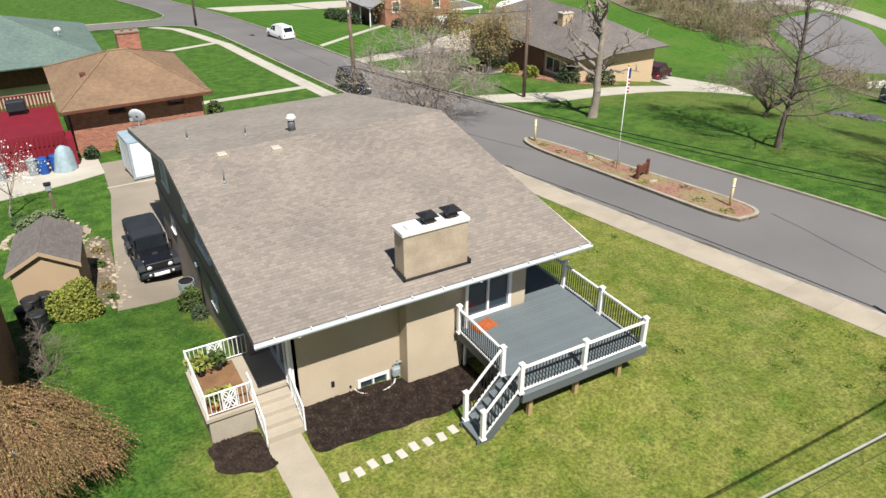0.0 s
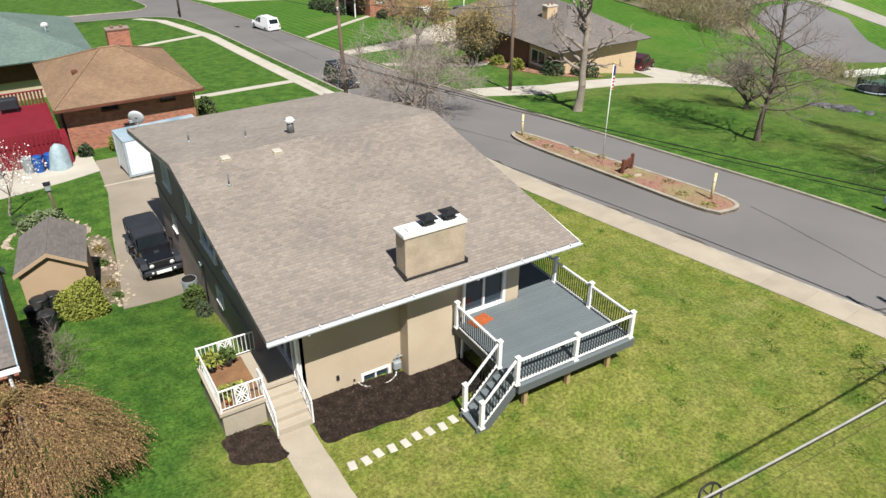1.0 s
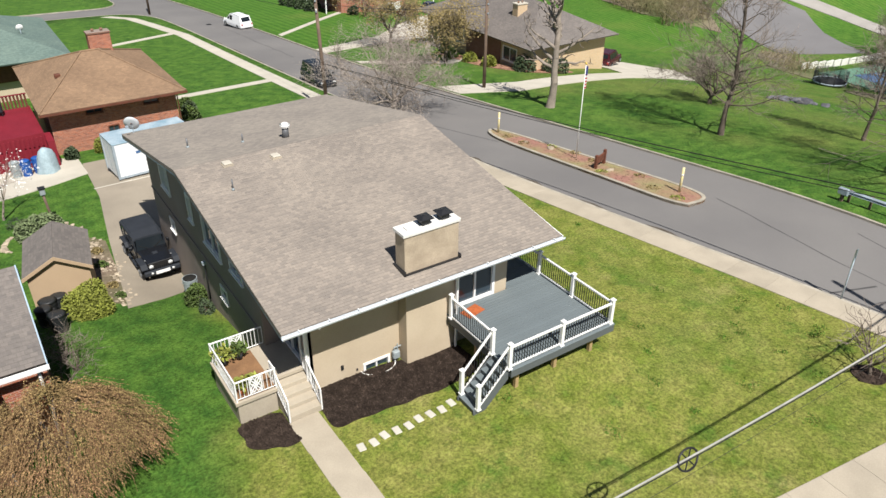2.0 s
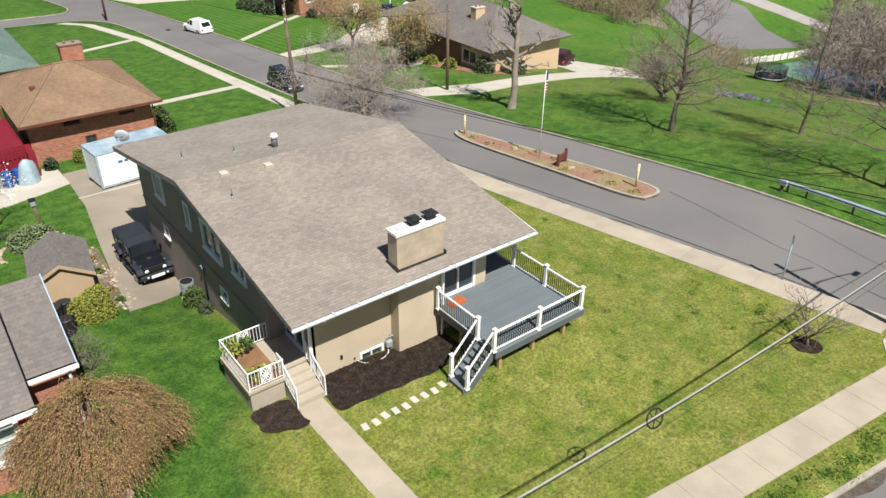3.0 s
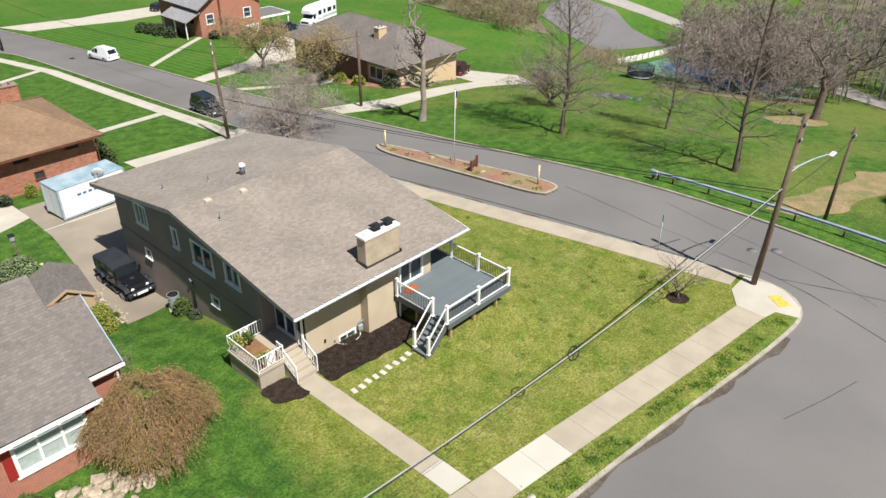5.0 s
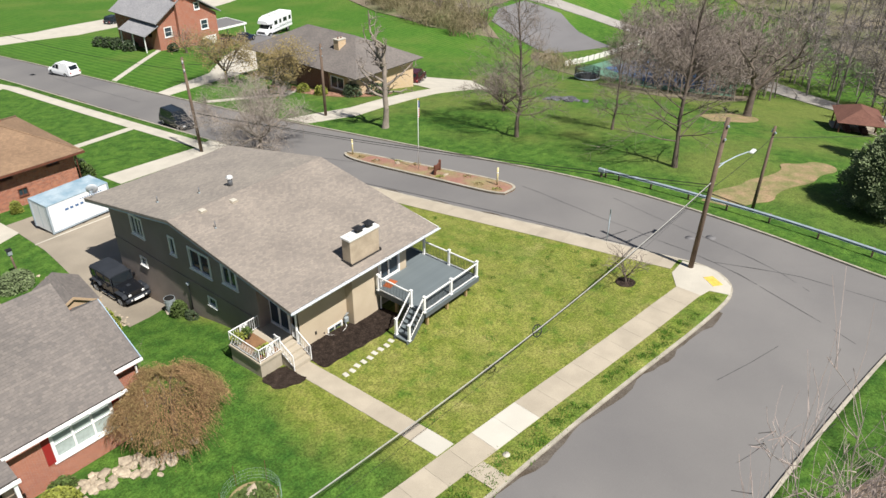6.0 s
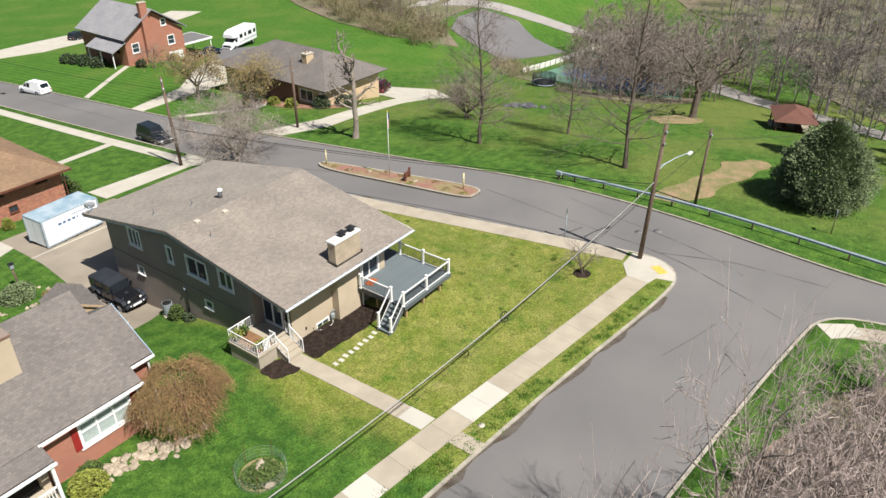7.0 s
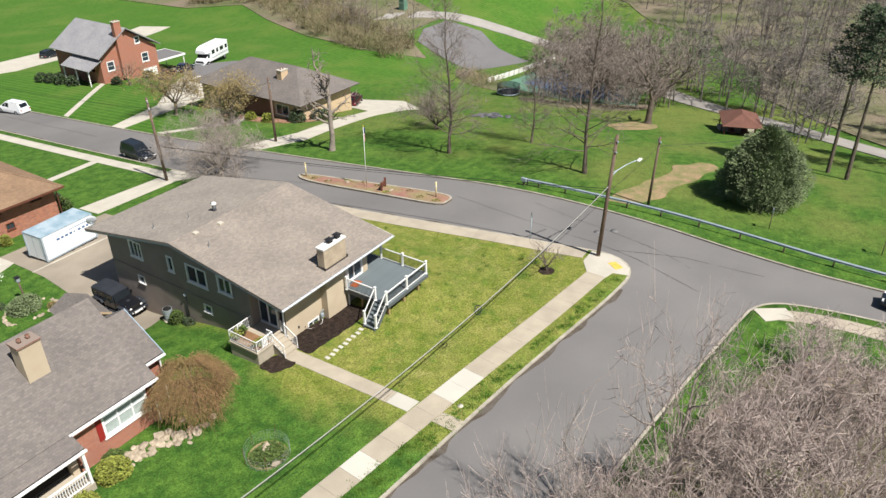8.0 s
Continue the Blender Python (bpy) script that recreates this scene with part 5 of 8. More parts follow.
# the brick house next door
nb1 = thing("neighbour_house", "red brick cottage with a grey shingle gable roof and red shutters", "house")
RZ, AY, BY = 6.45, 7.05, 6.45
slope(nb1, "roof", [(-24, 2.2, 3.0), (-7.7, 2.2, 3.0), (-7.7, AY, RZ), (-24, AY, RZ)], M["roof_grey"])
slope(nb1, "roof", [(-7.7, 12.0, 3.0), (-24, 12.0, 3.0), (-24, AY, RZ), (-7.7, AY, RZ)], M["roof_grey"])
slope(nb1, "roof", [(-7.7, 3.55, 3.1), (-6.15, 3.55, 3.1), (-6.15, BY, 5.0), (-7.7, BY, 5.0)], M["roof_grey"])
slope(nb1, "roof", [(-6.15, 10.4, 2.6), (-7.7, 10.4, 2.6), (-7.7, BY, 5.0), (-6.15, BY, 5.0)], M["roof_grey"])
slope(nb1, "porch_roof", [(-20, 1.2, 2.55), (-12.9, 1.2, 2.55), (-12.9, 2.6, 3.1), (-20, 2.6, 3.1)], M["roof_grey"])
WIN1 = [(-11.0, -8.35, 1.0, 2.55)]
shell(nb1, -13.0, -7.95, 2.65, 11.5, -1.4, 2.95, M["brick"], WIN1)
shell(nb1, -7.94, -6.2, 3.9, 9.9, -1.6, 2.95, M["brick"])
for xx, ya, yb, za, zb, zt in ((-7.97, 2.66, 11.5, 2.95, 2.95, RZ - 0.25), (-6.21, 3.95, 9.9, 2.95, 2.6, 4.75)):
    bm = bmesh.new()
    mid = AY if xx < -7 else BY
    a = [bm.verts.new((xx, y, z)) for y, z in ((ya, za), (yb, zb), (mid, zt))]
    b = [bm.verts.new((xx - 0.2, y, z)) for y, z in ((ya, za), (yb, zb), (mid, zt))]
    bm.faces.new(a)
    bm.faces.new(b[::-1])
    for i in range(3):
        bm.faces.new((a[i], a[(i + 1) % 3], b[(i + 1) % 3], b[i]))
    part("gable", bm, M["tarp"], nb1, "blue-grey siding gable")
w1 = window(nb1, plane_y(2.65, 1), -11.0, -8.35, 1.0, 2.55, 3, M["white"], 0.16, True, M["curtain"], bars=1)
for x in (-11.42, -8.27):
    bm = bmesh.new()
    box_on(bm, plane_y(2.65, 1), x, x + 0.34, 0.95, 2.65, -0.05, -0.003)
    part("shutter", bm, M["red_shutter"], nb1, "dark red shutter")
for a, b in (((-13.0, 2.17, 2.93), (-7.66, 2.17, 2.93)), ((-7.66, 3.5, 3.03), (-6.1, 3.5, 3.03)), ((-20, 1.14, 2.48), (-12.85, 1.14, 2.48))):
    bm = bmesh.new()
    add_box(bm, a[0], b[0], a[1] - 0.1, a[1] + 0.02, a[2] - 0.1, a[2] + 0.02)
    part("gutter", bm, M["white"], nb1)
tube_part("downspout", (-6.42, 3.62, 2.95), (-6.42, 3.62, -0.2), 0.05, M["white"], nb1, n=6)
tube_part("downspout", (-7.9, 2.5, 2.9), (-7.9, 2.5, -0.2), 0.05, M["white"], nb1, n=6)
for ya, yb, za, zb in ((3.5, BY, 3.1, 5.0), (BY, 10.4, 5.0, 2.6)):
    bm = bmesh.new()
    vs = [bm.verts.new(p) for x in (-6.15, -6.11) for p in ((x, ya, za - 0.2), (x, yb, zb - 0.2), (x, yb, zb + 0.03), (x, ya, za + 0.03))]
    for q in ((0, 1, 2, 3), (7, 6, 5, 4), (0, 4, 5, 1), (1, 5, 6, 2), (2, 6, 7, 3), (3, 7, 4, 0)):
        bm.faces.new([vs[i] for i in q])
    part("rake_board", bm, M["blue_trim"], nb1, "blue-grey rake board")
box_part("porch_column", -13.35, -13.0, 2.25, 2.65, -0.3, 2.9, M["stucco"], nb1)
box_part("porch_floor", -20, -13.0, 1.0, 2.6, -0.4, 0.35, M["concrete"], nb1)
# the shade under the porch roof is this wall's near-black colour
box_part("porch_wall", -20, -13.4, 2.6, 2.8, 0.35, 2.9, M["dark"], nb1)
box_part("porch_post", -13.15, -13.0, 1.15, 1.3, 0.35, 2.45, M["white"], nb1)
rail1 = thing("porch_railing", "white baluster railing on the brick cottage's porch", "railing")
for a, b in (((-19.9, 1.1, 0.35), (-15.6, 1.1, 0.35)), ((-15.4, 1.1, 0.35), (-13.2, 1.1, 0.35))):
    rail_run(rail1, a, b, 0.12, 0.9, M["white"], 0.13, 0.02, 0.05)
for x in (-15.5, -13.12):
    box_part("post", x - 0.06, x + 0.06, 1.04, 1.16, 0.35, 1.35, M["white"], rail1)
brick_chimney(-12.25, 5.3, 4.2, 7.0, 1.15, 0.85, M["stucco"], "beige rendered chimney on the grey roof", M["brick_dark"])

# the brick house with the tan hip roof
nb2 = thing("neighbour_house", "orange brick bungalow with a tan hipped shingle roof", "house")
hip_roof(nb2, -2.3, 7.5, 36.0, 48.6, 0.0, 2.15, 2.0, 3.2, 42.2, 42.2, M["roof_brown"])
W2 = [(0.7, 1.75, -0.75, -0.25), (4.6, 5.6, -0.75, -0.25), (1.9, 2.6, -2.5, -1.9)]
shell(nb2, -1.7, 6.9, 36.9, 48.2, -4.4, -0.08, M["brick_orange"], W2)
for a, b, c, d in W2:
    window(nb2, plane_y(36.9, 1), a, b, c, d, 2, M["brown_wood"], 0.07)
for ax, ay, bx, by in ((-2.3, 36.0, 2.0, 42.2), (7.5, 36.0, 3.2, 42.2), (-2.3, 48.6, 2.0, 42.2), (7.5, 48.6, 3.2, 42.2)):
    tube_part("hip_cap", (ax, ay, 0.03), (bx, by, 2.18), 0.07, M["roof_brown"], nb2, n=6)
tube_part("ridge_cap", (2.0, 42.2, 2.18), (3.2, 42.2, 2.18), 0.08, M["roof_brown"], nb2, n=6)
box_part("roof_box_vent", -0.35, 0.05, 40.2, 40.6, 1.05, 1.3, M["brown_wood"], nb2, bevel=0.03)
bm = bmesh.new()
add_box(bm, -2.35, 7.55, 35.9, 36.0, -0.17, -0.03)
part("gutter", bm, M["brown_wood"], nb2)
tube_part("downspout", (6.85, 36.3, -0.1), (6.85, 36.3, -3.5), 0.05, M["brown_wood"], nb2, n=6)
brick_chimney(3.7, 44.2, 0.4, 2.9, 1.6, 0.9, M["brick_orange"], "wide orange brick chimney", M["brick_dark"])

# the house with the green roof
nb3 = thing("neighbour_house", "pale brick house with a grey-green hipped roof", "house")
hip_roof(nb3, -17, 3.0, 55.2, 72.0, -1.4, 1.7, -9, -4.5, 63, 63, M["roof_green"])
shell(nb3, -16.5, 2.2, 57.0, 71.4, -6.8, -1.45, M["stucco"], [(-4.0, -2.8, -3.2, -2.0), (-0.9, 0.3, -3.2, -2.0)])
box_part("upper_band", -16.4, 2.0, 56.6, 56.98, -3.3, -1.5, M["brown_wood"], nb3)
brick_chimney(-8.2, 66, 0.6, 2.6, 0.8, 0.8, M["stucco"], "small beige chimney on the green roof")
vent3 = thing("roof_dish", "small white dish on the green roof", "satellite dish", (-0.2, 60, -0.35))
tube_part("mast", (0, 0, -0.05), (0, 0, 0.7), 0.03, M["steel"], vent3)
tube_part("reflector", (0, -0.06, 0.8), (0, 0.0, 0.82), 0.3, M["white"], vent3, 0.33, 14)

# red deck behind the tan-roofed house
rd = thing("red_deck", "dark red painted timber deck with lattice rails", "deck")
for i in range(26):
    box_part("board", -7.4, -2.35, 35.2 + i * 0.24, 35.42 + i * 0.24, -1.0, -0.95, M["red_paint"], rd)
for x0, x1, y0, y1 in ((-7.4, -2.35, 35.1, 35.18), (-2.42, -2.34, 35.2, 41.4), (-7.48, -7.4, 35.2, 41.4)):
    box_part("skirt", x0, x1, y0, y1, -3.3, -0.9, M["red_paint"], rd)
for k in range(3):
    for i in range(18):
        box_part("lattice_slat", -7.3 + i * 0.275, -7.2 + i * 0.275, 35.03 - 0.03, 35.09, -3.2 + k * 0.75, -2.6 + k * 0.75, M["red_paint"], rd)
for i in range(22):
    box_part("rail_slat", -7.38 + i * 0.23, -7.24 + i * 0.23, 41.3, 41.36, -0.95, 0.0, M["brown_wood"], rd)
box_part("top_rail", -7.4, -2.35, 41.26, 41.4, 0.0, 0.06, M["red_paint"], rd)
box_part("stair_box", -2.34, -1.9, 34.4, 36.2, -3.3, -1.3, M["red_paint"], rd)
grill = thing("barbecue", "covered black barbecue on the red deck", "barbecue", (-4.7, 40.3, -0.95))
box_part("cover", -0.6, 0.6, -0.35, 0.35, 0.25, 1.0, M["jeep_top"], grill, bevel=0.08)
for sx in (-0.5, 0.5):
    for sy in (-0.28, 0.28):
        tube_part("leg", (sx, sy, 0), (sx, sy, 0.3), 0.03, M["black_metal"], grill, n=6)

# the ranch house across the street
ran = thing("ranch_house", "tan and brown brick ranch house with a grey hipped roof", "house")
hip_roof(ran, 42.0, 54.4, 38.2, 59.6, -2.75, 0.25, 48.2, 48.2, 44.4, 53.4, M["roof_grey"], 0.2)
shell(ran, 43.0, 53.4, 39.2, 58.6, -9.5, -2.85, M["brick_tan"], [], [(41.5, 43.8, -5.0, -3.6), (46, 48.4, -5.0, -3.6), (51, 53.4, -5.0, -3.6)])
for a, b in ((41.5, 43.8), (46, 48.4), (51, 53.4)):
    window(ran, plane_x(43.0, 1), a, b, -5.0, -3.6, 2, M["white"], 0.12)
box_part("recess", 42.9, 42.98, 44.2, 50.4, -6.6, -3.0, M["brick_dark"], ran, "dark brick entrance bay")
brick_chimney(46.0, 45.0, -1.8, 0.1, 1.3, 0.9, M["brick_tan"], "tan brick chimney on the ranch roof")

# the tall brick house
tall = thing("brick_house", "two-storey red brick house with a slate-grey gable roof", "house")
bz = -9.3
slope(tall, "roof", [(45.3, 101.5, -4.6), (45.3, 87.2, -4.6), (51.6, 87.2, -0.6), (51.6, 101.5, -0.6)], M["roof_slate"], 0.2)
slope(tall, "roof", [(58, 87.2, -4.6), (58, 101.5, -4.6), (51.6, 101.5, -0.6), (51.6, 87.2, -0.6)], M["roof_slate"], 0.2)
bm = bmesh.new()
W5 = [(47.2, 48.5, -7.2, -5.7), (54.2, 55.5, -7.2, -5.7), (53.4, 54.3, -3.8, -2.7)]
wall2d(bm, [(46, bz - 2), (57.4, bz - 2), (57.4, -4.85), (51.6, -1.0), (46, -4.85)], W5, plane_y(88.0, 1), 0.3)
part("wall", bm, M["brick"], tall)
for a, b, c, d in W5:
    window(tall, plane_y(88.0, 1), a, b, c, d, 1, M["white"], 0.14, bars=1)
shell(tall, 46, 57.4, 88.31, 100.8, bz - 2, -4.8, M["brick"], [], [(90, 91.5, -7.4, -5.8), (96, 97.5, -7.4, -5.8)])
bm = bmesh.new()
box_on(bm, plane_y(88.0, 1), 54.0, 56.8, -11.0, -8.5, -0.06, -0.003)
part("garage_door", bm, M["white"], tall, "white garage door")
slope(tall, "porch_roof", [(43.2, 95.5, -6.3), (43.2, 87.6, -6.3), (46, 87.6, -5.0), (46, 95.5, -5.0)], M["roof_slate"], 0.2)
for y in (88, 91.5, 95):
    box_part("porch_post", 43.4, 43.55, y, y + 0.15, -9.2, -6.4, M["white"], tall)
brick_chimney(50.2, 87.7, -9.0, 0.6, 1.3, 0.8, M["brick"], "tall red brick chimney on the gable end")
port = thing("carport", "flat carport with a white edge on slim posts", "carport", (60.6, 91.4, g(60.6, 91.4)))
box_part("roof", -3.05, 3.05, -2.85, 2.85, 2.52, 2.74, M["asphalt_old"], port, "dark flat roofing felt")
for ya, yb, xa, xb in ((-3.0, -2.86, -3.2, 3.2), (2.86, 3.0, -3.2, 3.2), (-2.86, 2.86, -3.2, -3.06), (-2.86, 2.86, 3.06, 3.2)):
    box_part("fascia", xa, xb, ya, yb, 2.45, 2.77, M["white"], port, "white edge board")
for x in (-2.9, 2.9):
    for y in (-2.7, 2.7):
        tube_part("post", (x, y, -0.6), (x, y, 2.5), 0.07, M["white"], port)

# the picnic pavilion in the park
pav = thing("pavilion", "open picnic pavilion with a reddish-brown hipped roof", "pavilion", (74.7, -10.4, g(74.7, -10.4)), 20)
pav.scale = (0.74, 0.74, 0.74)
hip_roof(pav, -4.2, 4.2, -3.4, 3.4, 2.5, 4.1, -1.2, 1.2, 0, 0, M["roof_park"], 0.2)
for x in (-3.6, 0, 3.6):
    for y in (-2.9, 2.9):
        tube_part("post", (x, y, -0.6), (x, y, 2.5), 0.12, M["brown_wood"], pav)
box_part("floor", -4.0, 4.0, -3.2, 3.2, -0.6, 0.06, M["concrete"], pav)
for y in (-1.2, 1.2):
    box_part("picnic_table", -2.0, 2.0, y - 0.4, y + 0.4, 0.06, 0.8, M["brown_wood"], pav)

# the garden shed
shed = thing("shed", "tan garden shed with a weathered grey shingle gable roof", "shed", (-4.55, 14.9, -1.75), -8)
slope(shed, "roof", [(-1.35, 1.75, 2.45), (-1.35, -1.75, 2.45), (0, -1.75, 3.2), (0, 1.75, 3.2)], M["roof_grey"])
slope(shed, "roof", [(1.35, -1.75, 2.45), (1.35, 1.75, 2.45), (0, 1.75, 3.2), (0, -1.75, 3.2)], M["roof_grey"])
for y in (-1.6, 1.45):
    bm = bmesh.new()
    wall2d(bm, [(-1.2, -0.3), (1.2, -0.3), (1.2, 2.42), (0, 3.06), (-1.2, 2.42)], [], plane_y(y, 1), 0.15)
    part("wall", bm, M["shed_wall"], shed)
for x in (-1.2, 1.05):
    box_part("wall", x, x + 0.15, -1.45, 1.45, -0.3, 2.42, M["shed_wall"], shed)
for s in (-1, 1):
    bm = bmesh.new()
    vs = [bm.verts.new(p) for y in (-1.79, -1.752) for p in ((s * 1.37, y, 2.30), (0, y, 3.06), (0, y, 3.22), (s * 1.37, y, 2.46))]
    for q in ((0, 1, 2, 3), (7, 6, 5, 4), (0, 4, 5, 1), (1, 5, 6, 2), (2, 6, 7, 3), (3, 7, 4, 0)):
        bm.faces.new([vs[i] for i in q])
    part("barge_board", bm, M["shed_wall"], shed)


# ---- vehicles ----
def wheel(parent, x, y, r, w, side):
    t = part("wheel", (lambda b: (add_tube(b, (x, y - w / 2, r), (x, y + w / 2, r), r, n=18)) or b)(bmesh.new()), M["tyre"], parent)
    bm = bmesh.new()
    ys = y + side * (w / 2 + 0.004)
    add_tube(bm, (x, ys - side * 0.03, r), (x, ys, r), r * 0.62, n=14)
    for i in range(5):
        a = 2 * math.pi * i / 5
        add_tube(bm, (x, ys + side * 0.012, r), (x + math.cos(a) * r * 0.58, ys + side * 0.012, r + math.sin(a) * r * 0.58), 0.03, n=5)
    part("rim", bm, M["rim"], t)


def body_loft(name, sections, material, parent, label="", smooth=True):
    """A hull from cross sections along x: (x, half width low, half width high, z low, z high, round)."""
    bm = bmesh.new()
    rings = []
    for x, wl, wh, zl, zh, k in sections:
        zm = zl + (zh - zl) * 0.55
        pts = [(-wl * 0.92, zl), (wl * 0.92, zl), (wl, zl + (zh - zl) * 0.15), (wl, zm), (wh, zh - k), (wh * 0.86, zh), (-wh * 0.86, zh), (-wh, zh - k), (-wl, zm), (-wl, zl + (zh - zl) * 0.15)]
        rings.append([bm.verts.new((x, y, z)) for y, z in pts])
    for a, b in zip(rings, rings[1:]):
        n = len(a)
        for i in range(n):
            bm.faces.new((a[i], a[(i + 1) % n], b[(i + 1) % n], b[i]))
    bm.faces.new(rings[0][::-1])
    bm.faces.new(rings[-1])
    return part(name, bm, material, parent, label, False)


def car(name, label, at, rz, length, width, height, paint, kind="suv", group=""):
    """A road car; local +x is its front."""
    c = thing(name, label, "car", at, rz, group)
    L, W = length / 2, width / 2
    h1 = height * 0.56
    body_loft("body", [(-L, W * 0.86, W * 0.8, 0.38, h1 * 0.86, 0.1), (-L + 0.15, W * 0.96, W * 0.92, 0.28, h1, 0.08), (-L * 0.4, W, W * 0.95, 0.24, h1, 0.07), (L * 0.42, W, W * 0.95, 0.24, h1 * 0.98, 0.07), (L - 0.35, W * 0.96, W * 0.88, 0.26, h1 * 0.84, 0.09), (L, W * 0.8, W * 0.74, 0.34, h1 * 0.66, 0.1)], paint, c)
    if kind == "van":
        cab = [(-L + 0.08, 0.9, 0.12), (-L + 0.5, 0.92, 0.80), (L * 0.2, 0.92, 0.80), (L * 0.66, 0.88, 0.06)]
    elif kind == "suv":
        cab = [(-L + 0.1, 0.86, 0.3), (-L + 0.42, 0.9, 0.80), (L * 0.12, 0.9, 0.80), (L * 0.5, 0.86, 0.1)]
    else:
        cab = [(-L + 0.5, 0.86, 0.1), (-L + 1.2, 0.9, 0.78), (L * 0.05, 0.9, 0.78), (L * 0.5, 0.86, 0.1)]
    bm = bmesh.new()
    rings = []
    top = height
    for x, a, hgt in cab:
        zt = h1 + (top - h1) * (hgt if hgt < 0.7 else 1.0)
        rings.append([bm.verts.new(p) for p in ((x, -W * a, h1 - 0.03), (x, W * a, h1 - 0.03), (x, W * 0.74, zt), (x, -W * 0.74, zt))])
    cor = [[v.co.copy() for v in ring] for ring in rings]
    for a, b in zip(rings, rings[1:]):
        for i in range(4):
            bm.faces.new((a[i], a[(i + 1) % 4], b[(i + 1) % 4], b[i]))
    bm.faces.new(rings[0][::-1])
    bm.faces.new(rings[-1])
    part("cabin", bm, paint, c)

    def glazing(name, quad, u0, u1, v0, v1, away):
        """A pane on one face of the cabin, 12 mm proud of it."""
        p0, p1, p2, p3 = quad
        n = (p1 - p0).cross(p3 - p0).normalized()
        n = n if n.dot(Vector(away)) > 0 else -n
        b2 = bmesh.new()
        for lift in (0.012, 0.003):
            b2.faces.new([b2.verts.new(p0.lerp(p1, u).lerp(p3.lerp(p2, u), w) + n * lift) for u, w in ((u0, v0), (u1, v0), (u1, v1), (u0, v1))])
        part(name, b2, M["glass_car"], c)
    glazing("windscreen", (cor[3][3], cor[3][2], cor[2][2], cor[2][3]), 0.06, 0.94, 0.06, 0.9, (1, 0, 1))
    glazing("rear_window", (cor[0][3], cor[0][2], cor[1][2], cor[1][3]), 0.08, 0.92, 0.08, 0.85, (-1, 0, 1))
    for s, lo, hi in ((-1, 0, 3), (1, 1, 2)):
        for u0, u1 in ((0.74, 0.98),) if kind == "van" else ((0.03, 0.35), (0.39, 0.68), (0.72, 0.98)):
            glazing("side_window", (cor[1][lo], cor[2][lo], cor[2][hi], cor[1][hi]), u0, u1, 0.12, 0.86, (0, s, 0))
        glazing("quarter_window", (cor[2][lo], cor[3][lo], cor[3][hi], cor[2][hi]), 0.04, 0.6, 0.2, 0.8, (0, s, 0))
    r0, r1 = cab[1][0], cab[2][0]
    box_part("roof", r0 - 0.02, r1 + 0.04, -W * 0.75, W * 0.75, top - 0.04, top + 0.025, paint, c, bevel=0.025)
    if kind != "sedan":
        for s in (-1, 1):
            tube_part("roof_rail", (r0 + 0.1, s * W * 0.66, top + 0.06), (r1 - 0.1, s * W * 0.66, top + 0.06), 0.02, M["dark_plastic"], c, n=6)
    r = 0.34
    for x in (-L * 0.6, L * 0.62):
        for s in (-1, 1):
            wheel(c, x, s * (W - 0.1), r, 0.22, s)
    for s in (-1, 1):
        box_part("headlight", L - 0.16, L - 0.02, s * W * 0.62 - 0.16, s * W * 0.62 + 0.16, h1 * 0.62, h1 * 0.76, M["lamp_clear"], c, bevel=0.02)
        box_part("tail_light", -L - 0.01, -L + 0.12, s * W * 0.74 - 0.1, s * W * 0.74 + 0.1, h1 * 0.66, h1 * 0.9, M["lamp_red"], c, bevel=0.02)
        box_part("mirror", cab[3][0] - 0.25, cab[3][0] - 0.12, s * (W + 0.09) - 0.09, s * (W + 0.09) + 0.09, h1 + 0.03, h1 + 0.18, paint, c, bevel=0.02)
    box_part("bumper", L - 0.12, L + 0.04, -W * 0.8, W * 0.8, 0.3, 0.46, M["dark_plastic"], c, bevel=0.03)
    box_part("number_plate", -L - 0.03, -L - 0.012, -0.16, 0.16, 0.55, 0.66, M["white"], c)
    return c


